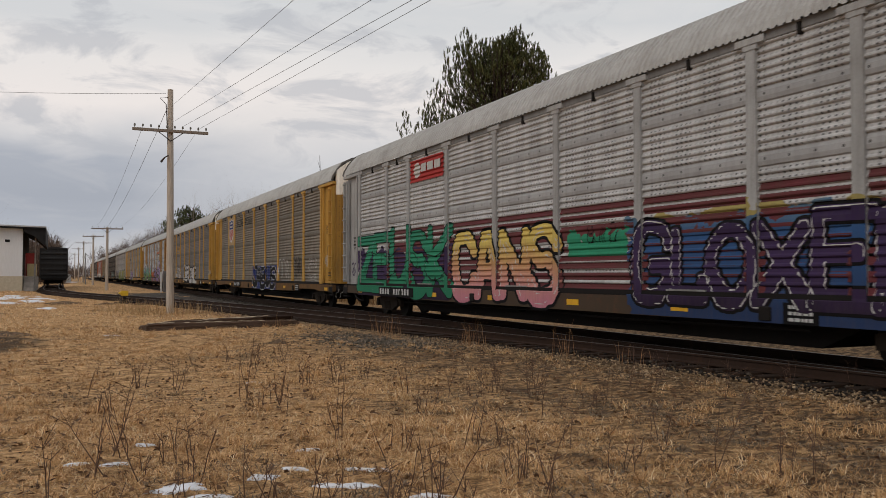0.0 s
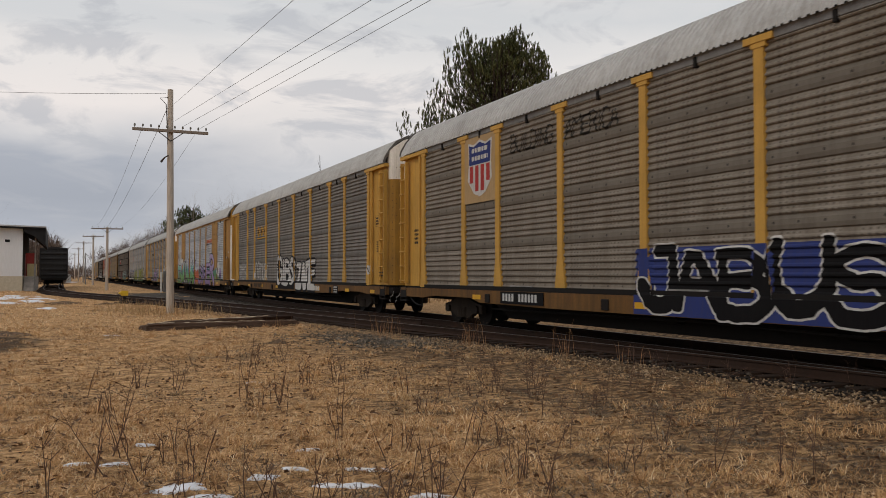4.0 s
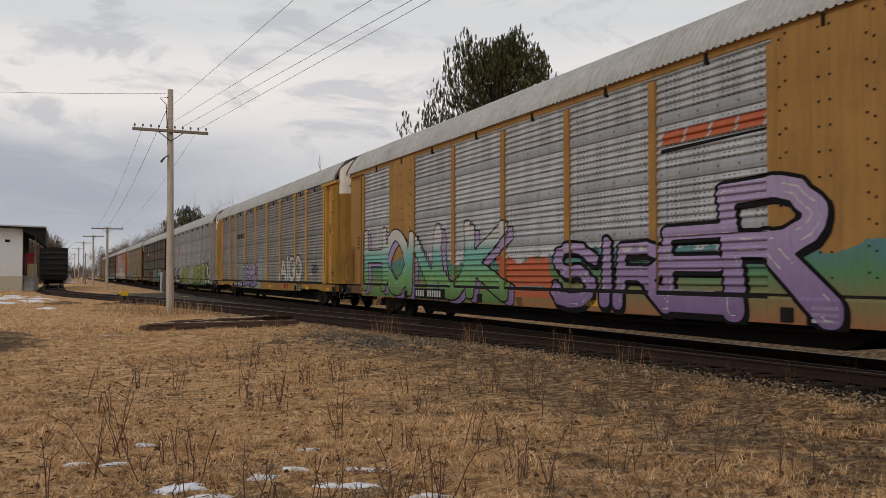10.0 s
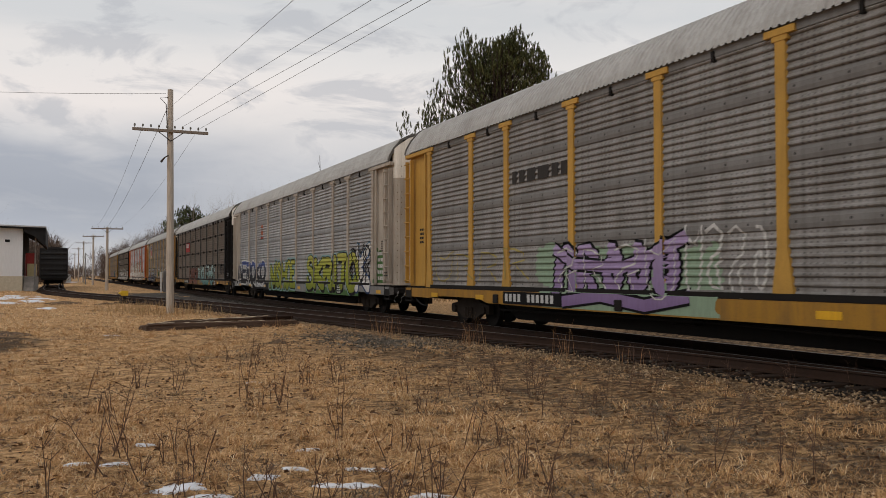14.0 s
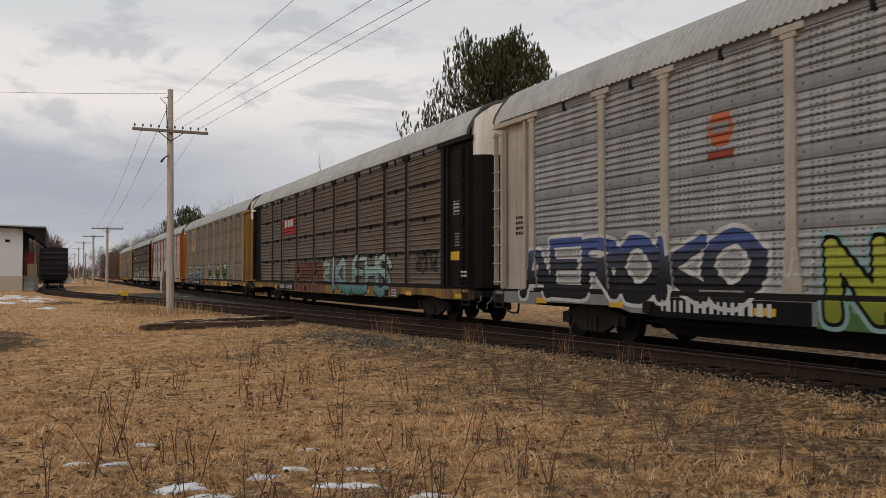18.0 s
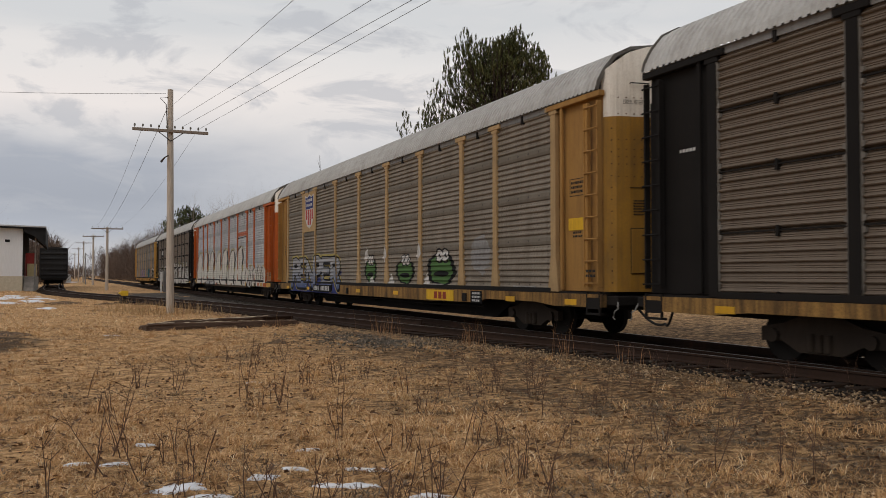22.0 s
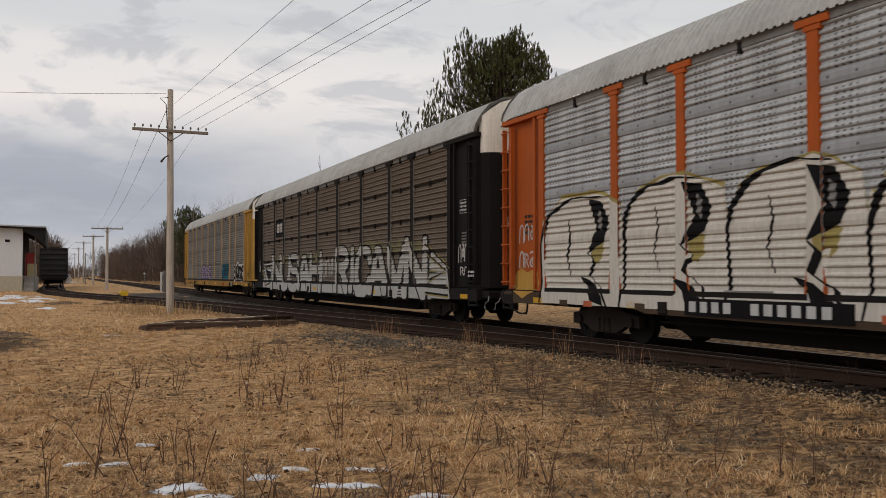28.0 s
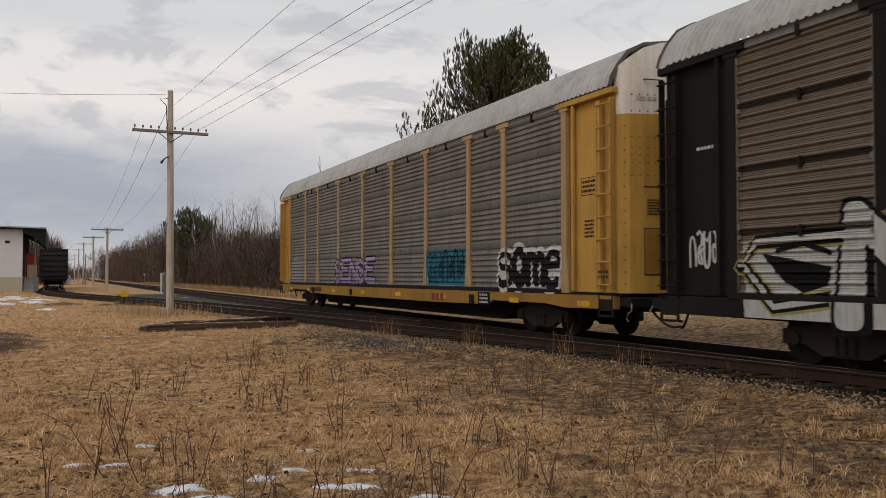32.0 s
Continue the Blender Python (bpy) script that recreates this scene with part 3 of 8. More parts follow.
for i, (x, y, a, b) in enumerate(((-1.2, 24.5, .8, .5),  (4.6, 19.1, .22, .16), (0.3, 50, 1.0, .35), (2.2, 47.5, .6, .25))):
    s = Shape()
    n, rings = 48, 7
    s.v.append((x, y, ground_z(x, y) + 0.08))
    for k in range(1, rings + 1):
        for j in range(n):
            w = 6.2832 * j / n
            e = k / rings * (1 + 0.55 * noise.noise(Vector((math.cos(w) * 1.6, math.sin(w) * 1.6, i * 3.1))) + 0.35 * noise.noise(Vector((math.cos(w) * 6, math.sin(w) * 6, i * 5.1))))
            px, py = x + a * e * math.cos(w), y + b * e * math.sin(w)
            s.v.append((px, py, ground_z(px, py) + (min(0.10, 0.12 * a / b ** 1.2) * (1 - k / rings) + 0.07 * abs(lump(px, py, 7, i)) * (1 - k / rings * .7) if k < rings else -0.03)))
    s.f = [(0, 1 + j, 1 + (j + 1) % n) for j in range(n)]
    s.f += [(1 + (k - 1) * n + j, 1 + k * n + j, 1 + k * n + (j + 1) % n, 1 + (k - 1) * n + (j + 1) % n) for k in range(1, rings) for j in range(n)]
    thing("earth_mound", "low mound of dark bare soil and dead leaves in the grass", "soil", group="soil mounds", shape=s, material=SOIL)


def leaves_at(r):
    d = 5 + 12 * r.rand()
    az = radians(r.uniform(-6, 56))
    x, y = d * math.sin(az), d * math.cos(az)
    return x, y, ground_z(x, y) + 0.015, 1.0


blades(3200, leaves_at, 0.05, 0.022, 2.2, 31, "fallen_leaves", LEAF, "curled dark dead leaves on the grass", "leaves")

# old timbers and a rusty rail lying by the siding
GREY_TOP = plain("pale_timber_top", (0.42, 0.32, 0.22), 0.9, 0.45, 5, grain=(0.5, 7, 7), bump=0.8)
OLD_WOOD = plain("weathered_timber", (0.085, 0.053, 0.036), 0.9, 0.5, 5, grain=(0.5, 7, 7), bump=0.8)


def log_between(name, label, a, b, w, h, mat_, seed, lift=0.0):
    """A squared timber with split, rotted edges and ragged ends."""
    a, b = Vector(a), Vector(b)
    d = b - a
    s = Shape()
    prof = [(-w / 2, 0), (-w / 2, h * .5), (-w / 2, h * .88), (-w * .4, h), (-w * .1, h * .97), (w * .2, h), (w * .44, h * .95), (w / 2, h * .7), (w / 2, 0)]
    n, m = len(prof), 60
    for k in range(m + 1):
        u = d.length * k / m
        for j, (py, pz) in enumerate(prof):
            e = 0.022 * noise.noise(Vector((u * 5, j * 1.7, seed))) + 0.03 * noise.noise(Vector((u * 1.1, j * .9, seed + 3)))
            s.v.append((u + (0.12 * noise.noise(Vector((j * 2.2, seed, k))) if k in (0, m) else 0), py + e, pz + (e if pz > 0 else 0) - 0.05 * (k in (0, m)) * (pz > 0)))
    s.f = [(k * n + j, k * n + (j + 1) % n, (k + 1) * n + (j + 1) % n, (k + 1) * n + j) for k in range(m) for j in range(n)]
    s.f += [tuple(range(n)), tuple(range(m * n, m * n + n))]
    ob = thing(name, label, "timber", group="old timbers", at=(a.x, a.y, ground_z((a.x + b.x) / 2, (a.y + b.y) / 2) + lift), rz=math.degrees(math.atan2(d.y, d.x)), shape=s, material=mat_)
    # upper face in a paler colour than the sides
    top = Shape()
    for k in range(1, m):
        for j in (3, 4, 5, 6):
            x_, y_, z_ = s.v[k * n + j]
            top.v.append((x_, y_ + (0.012 if j == 3 else -0.012 if j == 6 else 0), z_ + 0.006))
    top.f = [(k * 4 + j, k * 4 + j + 1, (k + 1) * 4 + j + 1, (k + 1) * 4 + j) for k in range(m - 2) for j in range(3)]
    part("weathered_top", top, GREY_TOP, ob, "pale straw-grey upper face")
    return ob


log_between("timber", "long dark weathered timber lying on the grass", (2.2, 24.75, 0), (6.6, 25.0, 0), 0.24, 0.2, OLD_WOOD, 1.0)
log_between("timber", "dark split timber lying askew behind the long one", (2.75, 25.6, 0), (6.5, 28.0, 0), 0.24, 0.2, OLD_WOOD, 2.0)
log_between("timber", "short rotted timber beside the long one", (2.1, 25.3, 0), (4.3, 25.65, 0), 0.2, 0.12, OLD_WOOD, 3.0)
rs = Shape().prism(rail_profile(0), "y", 0, 4.0)
thing("loose_rail", "short rusty rail lying beside old timbers", "rail", at=(3.4, 26.75, ground_z(3.4, 26.75) + 0.01), rz=-72, shape=rs, material=RAIL)


# ---------------------------------------------------------------- the train
PITCH, SPEED, FIRST = 28.5, 8.593, 17.01      # metres between cars, metres a second, place of the first car at 0 s
HALF, SIDE = 13.58, 1.52
POSTS = (-11.78, -9.06, -7.13, -4.28, -1.427, 1.427, 4.28, 7.13, 9.06, 11.78)
DECK, EAVE, CROWN = 1.03, 5.12, 6.17
WHEEL = 0.42

BLACK_IRON = worn("grimy_iron", (0.007, 0.006, 0.0055), 0.8, 0.0, dirt=(0.018, 0.013, 0.01), grime=0.4)
WHEEL_STEEL = worn("wheel_steel", (0.011, 0.0095, 0.0085), 0.7, 0.1, dirt=(0.02, 0.015, 0.011), grime=0.4)
BRIGHT = worn("galvanised_bar", (0.28, 0.27, 0.255), 0.5, 0.4, grime=0.3)
ROOF_GREY = worn("galvanised_roof", (0.43, 0.42, 0.40), 0.55, 0.15, dirt=(0.21, 0.185, 0.16), grime=0.35)
RIM = worn("dull_roof_rim", (0.13, 0.122, 0.112), 0.7, 0.0, grime=0.4)
LIGHT_GREY = worn("light_grey_paint", (0.36, 0.355, 0.345), 0.6, 0.0, grime=0.3)
RUBBER = plain("hose_rubber", (0.02, 0.02, 0.02), 0.7, 0.3)
YELLOW = worn("railcar_yellow", (0.31, 0.155, 0.02), 0.5, 0.0, dirt=(0.13, 0.08, 0.035), grime=0.45, rust=0.15)
BRIGHT_YELLOW = worn("fresh_yellow", (0.48, 0.265, 0.052), 0.5, 0.0, dirt=(0.2, 0.12, 0.04), grime=0.3)
BROWN_YELLOW = worn("browned_yellow", (0.145, 0.072, 0.02), 0.6, 0.0, dirt=(0.05, 0.03, 0.018), grime=0.6, rust=0.3)
TAN_YELLOW = worn("tanned_yellow", (0.34, 0.18, 0.048), 0.6, 0.0, dirt=(0.15, 0.08, 0.035), grime=0.4, rust=0.15)
MOTTLED = worn("mottled_brown_sill", (0.30, 0.165, 0.05), 0.7, 0.0, dirt=(0.032, 0.021, 0.014), grime=0.85, rust=0.3)
PALE_YELLOW = worn("faded_yellow", (0.40, 0.265, 0.125), 0.6, 0.0, dirt=(0.15, 0.1, 0.06), grime=0.4, rust=0.1)
ORANGE = worn("railcar_orange", (0.40, 0.08, 0.009), 0.5, 0.0, dirt=(0.2, 0.06, 0.02), grime=0.35)
WHITE = worn("dirty_white", (0.78, 0.73, 0.65), 0.55, 0.0, dirt=(0.24, 0.17, 0.11), grime=0.35, rust=0.12)
CREAM = worn("soiled_cream", (0.40, 0.35, 0.295), 0.6, 0.0, dirt=(0.2, 0.15, 0.1), grime=0.4, rust=0.1)
GREY = worn("grey_paint", (0.20, 0.195, 0.19), 0.6, 0.0, grime=0.3)
BLACK = worn("black_paint", (0.0065, 0.0055, 0.005), 0.8, 0.0, dirt=(0.015, 0.011, 0.0085), grime=0.35)
MAROON = worn("maroon_stripe", (0.115, 0.022, 0.028), 0.6, 0.0, grime=0.3)
WORN_EDGE = worn("rubbed_edge", (0.21, 0.19, 0.165), 0.5, 0.2, grime=0.6, dirt=(0.05, 0.04, 0.03))
BROWN_SILL = worn("grimy_brown_sill", (0.06, 0.037, 0.023), 0.7, 0.0, grime=0.5, rust=0.3)


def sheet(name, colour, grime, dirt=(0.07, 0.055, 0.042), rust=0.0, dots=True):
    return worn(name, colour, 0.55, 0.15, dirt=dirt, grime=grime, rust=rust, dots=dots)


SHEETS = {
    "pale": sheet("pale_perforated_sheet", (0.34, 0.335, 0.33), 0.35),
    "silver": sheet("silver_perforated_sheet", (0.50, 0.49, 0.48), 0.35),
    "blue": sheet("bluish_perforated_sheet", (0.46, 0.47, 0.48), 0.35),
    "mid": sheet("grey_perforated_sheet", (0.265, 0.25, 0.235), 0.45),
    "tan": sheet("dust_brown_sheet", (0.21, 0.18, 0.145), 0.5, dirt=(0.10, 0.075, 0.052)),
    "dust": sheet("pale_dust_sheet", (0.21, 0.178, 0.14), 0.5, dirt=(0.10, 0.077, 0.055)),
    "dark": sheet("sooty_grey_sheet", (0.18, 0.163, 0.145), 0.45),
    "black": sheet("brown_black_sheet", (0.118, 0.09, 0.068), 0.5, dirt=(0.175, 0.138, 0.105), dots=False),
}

# ribbed sheets: (height, depth) up the side; "a": four tiers of five broad ribs and a flat band; "b": tiers of fine ribs with deep seams


def ribbed(kind):
    rows = []
    tier = (EAVE - 0.05 - DECK) / 4
    for t in range(4):
        z = DECK + t * tier
        if kind == "a":
            # a smooth bulging band (but for the lowest tier), then flat courses, each on a rounded rib
            ribs = 6 if t else 7
            wide = tier * 0.24 if t else 0.02
            pitch = (tier - wide) / ribs
            if t:
                rows += [(z, 0.0), (z + wide * 0.08, 0.026), (z + wide * 0.35, 0.038), (z + wide * 0.70, 0.032), (z + wide * 0.95, 0.0)]
            z += wide
            for r in range(ribs):
                b = z + r * pitch
                rows += [(b, 0.0), (b + 0.012, 0.026), (b + 0.030, 0.038), (b + 0.054, 0.033), (b + 0.078, 0.013), (b + pitch * 0.96, 0.0)]
        else:
            # a deep seam, then six bays, each one proud round rib and two fine ones
            ribs, pitch = 6, tier * 0.93 / 6
            rows += [(z, -0.04), (z + tier * 0.04, -0.04)]
            z += tier * 0.055
            for r in range(ribs):
                b = z + r * pitch
                rows += [(b, 0.0), (b + pitch * 0.10, 0.034), (b + pitch * 0.20, 0.044), (b + pitch * 0.32, 0.022), (b + pitch * 0.48, 0.002), (b + pitch * 0.52, 0.012), (b + pitch * 0.66, 0.002), (b + pitch * 0.72, 0.012), (b + pitch * 0.90, 0.0)]
    rows.append((EAVE - 0.05, 0.0))
    return rows


PROFILE = {"a": ribbed("a"), "b": ribbed("b")}
BASE_X = -(SIDE - 0.07)


def side_x(kind, y, z, bare):
    """Where the outer face of the car's side lies, for paint laid on it."""
    if z < DECK - 0.03:
        return -SIDE - 0.012
    if z > 0.5 and any(abs(y - p) < (0.13 if z > 1.75 else 0.13 + 0.1 * (1.75 - z) / 0.8) for p in POSTS):
        return -SIDE
    if bare == "flush" and 7.13 < abs(y) < 9.06:
        return -SIDE
    if abs(y) > 11.78:
        return -SIDE + 0.12
    rows = PROFILE[kind]
    for (z0, d0), (z1, d1) in zip(rows, rows[1:]):
        if z0 <= z <= z1:
            return BASE_X - (d0 + (d1 - d0) * (z - z0) / max(1e-6, z1 - z0))
    return BASE_X


def panel_mesh(kind, width, mat_):
    s = Shape()
    for z, d in PROFILE[kind]:
        for y in (-width / 2, width / 2):
            s.v.append((BASE_X - d, y, z))
    n = len(PROFILE[kind])
    s.f = [(2 * i, 2 * i + 1, 2 * i + 3, 2 * i + 2) for i in range(n - 1)]
    b = len(s.v)
    s.v += [(BASE_X + 0.04, -width / 2, DECK), (BASE_X + 0.04, width / 2, DECK), (BASE_X + 0.04, width / 2, EAVE - 0.05), (BASE_X + 0.04, -width / 2, EAVE - 0.05)]
    s.f.append((b, b + 3, b + 2, b + 1))
    return s.mesh("side_panel", mat_)


def post_mesh(mat_, foot=True, cap=True):
    """Upright rack post: flat bar with a flared foot and a cap plate under the eave."""
    x0, x1 = -SIDE, BASE_X + 0.03
    w = 0.10
    s = Shape()
    out = [(-w, 1.79), (-w, EAVE - 0.2), (w, EAVE - 0.2), (w, 1.79)]
    if foot:
        out += [(0.2, 1.12), (0.2, DECK - 0.02), (-0.2, DECK - 0.02), (-0.2, 1.12)]
    else:
        out += [(w, DECK - 0.02), (-w, DECK - 0.02)]
    s.prism(out, "x", x0, x1)
    if cap:
        s.box(x0 - 0.025, x1, -0.30, 0.30, EAVE - 0.13, EAVE - 0.015, 0.006)
        s.box(x0 - 0.012, x1, -0.15, 0.15, EAVE - 0.21, EAVE - 0.13)
    return s.mesh("post", mat_)


def edge_mesh(side):
    """Worn edge strip of a ribbed panel beside a post, with plates at the seams."""
    tier = (EAVE - 0.05 - DECK) / 4
    teeth = [(0.012 * side, DECK + 0.02)]
    for t in range(4):
        z = DECK + t * tier
        if t:
            teeth += [(-0.012 * side, z - .10), (-0.055 * side, z - .09), (-0.055 * side, z - .02), (-0.004 * side, z - .01), (-0.004 * side, z + .06), (-0.055 * side, z + .07), (-0.055 * side, z + .14), (-0.012 * side, z + .15)]
        for k in range(1, 6):
            a = z + tier * 0.153 * (k + .45)
            teeth += [(-0.012 * side, a - .03), (-0.001 * side, a - .02), (-0.001 * side, a + .02), (-0.012 * side, a + .03)]
    teeth += [(0.012 * side, EAVE - .1)]
    return Shape().prism(teeth, "x", -SIDE + .012, -SIDE + .06).mesh("panel_edge", WORN_EDGE)


def roof_outline(inset=0.0):
    """Half-section of the roof from the near eave to the far one."""
    prof = [(-SIDE - 0.045, EAVE + 0.0), (-SIDE + 0.0, EAVE + 0.16), (-SIDE + 0.16, EAVE + 0.44), (-SIDE + 0.42, EAVE + 0.74), (-SIDE + 0.80, EAVE + 0.93), (0, CROWN)]
    prof = [(x * (1 - inset / SIDE), z - inset) for x, z in prof]
    return prof + [(-x, z) for x, z in prof[-2::-1]]


def roof_mesh():
    """Galvanised roof with cross ribs."""
    s = Shape()
    ys, y = [], -HALF + 0.06
    prof = roof_outline()
    while y < HALF - 0.26:
        ys += [(y, 0.0), (y + 0.02, 0.024), (y + 0.06, 0.024), (y + 0.08, 0.0)]
        y += 0.16
    ys.append((HALF - 0.06, 0.0))
    n = len(prof)
    for yy, d in ys:
        for x, z in prof:
            s.v.append((x * (1 + d / 3), yy, z + d))
    s.f = [(i * n + j, i * n + j + 1, (i + 1) * n + j + 1, (i + 1) * n + j) for i in range(len(ys) - 1) for j in range(n - 1)]
    return s.mesh("roof", ROOF_GREY)


def roof_lip_mesh(sign):
    """Dark folded rim that closes the roof's end."""
    s = Shape()
    n = len(roof_outline())
    for yy, out in ((HALF - 0.08, 0.0), (HALF - 0.08, -0.03), (HALF - 0.05, -0.03), (HALF - 0.05, 0.03), (HALF - 0.08, 0.03)):
        for x, z in roof_outline(out):
            s.v.append((x, sign * yy, z))
    s.f = [(i * n + j, i * n + j + 1, (i + 1) * n + j + 1, (i + 1) * n + j) for i in range(4) for j in range(n - 1)]
    return s.mesh("roof_lip", RIM)


END_PLAN = [(-1.40, -0.15), (-1.36, -0.02), (-1.22, 0.11), (-0.95, 0.20), (-0.55, 0.27), (-0.2, 0.295), (0.2, 0.295), (0.55, 0.27), (0.95, 0.20), (1.22, 0.11), (1.36, -0.02), (1.40, -0.15)]


def roof_z(x):
    """Height of the roof over a place across the car."""
    rows = roof_outline()
    for (x0, z0), (x1, z1) in zip(rows, rows[1:]):
        if x0 <= x <= x1:
            return z0 + (z1 - z0) * (x - x0) / (x1 - x0)
    return EAVE


def end_shape(sign, z0, z1=None):
    """Bowed end doors; without z1 they rise to just under the roof's curve."""
    s, n = Shape(), len(END_PLAN)
    s.v = [(x, sign * (HALF + d), z0) for x, d in END_PLAN] + [(x, sign * (HALF + d), z1 or roof_z(x) - 0.01 - 0.22 * max(0.0, d)) for x, d in END_PLAN]
    s.f = [(i, i + 1, n + i + 1, n + i) for i in range(n - 1)] + [(n - 1, 0, n, 2 * n - 1)]
    for o in (0, n):
        s.f += [(o + i, o + i + 1, o + n - 2 - i, o + n - 1 - i) for i in range(n // 2 - 1)]
    return s


def end_x(x):
    """How far the bowed end stands out at a place across the car."""
    for (x0, d0), (x1, d1) in zip(END_PLAN, END_PLAN[1:]):
        if x0 <= x <= x1:
            return HALF + d0 + (d1 - d0) * (x - x0) / (x1 - x0)
    return HALF


def end_bolts(rows, cols):
    """Rivet heads over the near end's doors."""
    s = Shape()
    for x in cols:
        for z in rows:
            y = -end_x(x)
            s.box(x - 0.012, x + 0.012, y - 0.010, y + 0.02, z - 0.012, z + 0.012)
    return s


def sill_outline():
    """Side sill seen from the side: deep between the trucks, cut up over them."""
    b0, b1 = 0.66, 0.77
    return [(-HALF, DECK - 0.05), (-HALF, b0 + .06), (-11.8, b0 + .04), (-11.0, b1), (-8.6, b1), (-8.1, b0), (-5.0, b0 - 0.03), (5.0, b0 - 0.03), (8.1, b0), (8.6, b1), (11.0, b1), (11.8, b0 + .04), (HALF, b0 + .06), (HALF, DECK - 0.05)]


def ring(s, x0, x1, y, z, r0, sides=24):
    s.prism([(y + r0 * math.cos(6.2832 * k / sides), z + r0 * math.sin(6.2832 * k / sides)) for k in range(sides)], "x", x0, x1)


def wheelset_mesh():
    s = Shape()
    for q in (-1, 1):
        a, b = sorted((q * 0.69, q * 0.80))
        ring(s, a, b, 0, 0, WHEEL)
        a, b = sorted((q * 0.66, q * 0.69))
        ring(s, a, b, 0, 0, WHEEL + 0.028)
        a, b = sorted((q * 0.80, q * 0.815))
        for k in range(3):
            w = 2.0944 * k
            ring(s, a, b, 0.25 * math.cos(w), 0.25 * math.sin(w), 0.05, 8)
        a, b = sorted((q * 0.80, q * 1.02))
        ring(s, a, b, 0, 0, 0.075, 12)
    ring(s, -0.66, 0.66, 0, 0, 0.08, 12)
    return s.mesh("wheelset", WHEEL_STEEL)


def truck_frame():
    """Cast truck: two side frames with spring pockets and a bolster."""
    s = Shape()
    for q in (-1, 1):
        a, b = sorted((q * 0.90, q * 1.04))
        s.prism([(-1.15, WHEEL - .1), (-1.15, WHEEL + .13), (-0.7, WHEEL + .2), (-0.35, WHEEL + .33), (0.35, WHEEL + .33), (0.7, WHEEL + .2), (1.15, WHEEL + .13), (1.15, WHEEL - .1), (0.72, WHEEL - .08),
                 (0.4, WHEEL - .24), (-0.4, WHEEL - .24), (-0.72, WHEEL - .08)], "x", a, b)
        for k in (-0.16, 0.0, 0.16):
            s.tube([(q * 1.06, k, WHEEL - .2), (q * 1.06, k, WHEEL + .06)], 0.06, 8)
        for k in (-0.889, 0.889):
            a, b = sorted((q * 0.88, q * 1.10))
            ring(s, a, b, k, WHEEL, 0.11, 10)
    s.box(-1.0, 1.0, -0.2, 0.2, WHEEL + .05, WHEEL + .3, 0.03)
    return s.mesh("truck", worn("truck_iron", (0.026, 0.019, 0.014), 0.8, 0.0, dirt=(0.05, 0.036, 0.026), grime=0.5))


ROOF_MESH, WHEELS, TRUCK = roof_mesh(), wheelset_mesh(), truck_frame()
WIDTHS = [b - a for a, b in zip(POSTS, POSTS[1:])]
cache = {}


def kept(key, make):
    if key not in cache:
        cache[key] = make()
    return cache[key]


def ladder_mesh(mat_, yc, sign, short):
    """Ladder's two stiles: a broad one towards the panel, a narrow one at the corner."""
    s, x = Shape(), -SIDE - 0.01
    top = 2.45 if short else EAVE - 0.22
    s.box(x - 0.03, x + 0.06, *sorted((yc - sign * 0.14, yc - sign * 0.26)), 1.12, top, 0.006)
    s.box(x - 0.05, x - 0.02, *sorted((yc - sign * 0.23, yc - sign * 0.26)), 1.12, top)
    s.box(x - 0.03, x + 0.09, *sorted((yc + sign * 0.17, yc + sign * 0.215)), 1.12, top, 0.006)
    return s.mesh("ladder", mat_)


WHEELSETS = []
FLARED = set()   # cars whose posts have flared feet


def bar_text(car, y0, y1, z0, z1, lines, mat_, seed, name="stencil_lettering", x=None, wide=1.6):
    """Illegible stencilling as rows of small bars."""
    r = random.Random(seed)
    s = Shape()
    h = (z1 - z0) / lines
    for i in range(lines):
        y = y1
        z = z1 - (i + 1) * h + h * 0.25
        while y > y0 + 0.02:
            w = min(r.uniform(0.25, 0.7) * h * wide, y - y0)
            xx = x if x is not None else -SIDE + 0.116
            s.add([(xx, y, z), (xx, y - w, z), (xx, y - w, z + h * 0.55), (xx, y, z + h * 0.55)], [(0, 1, 2, 3)])
            y -= w + h * 0.22
    return part(name, s, mat_, car)


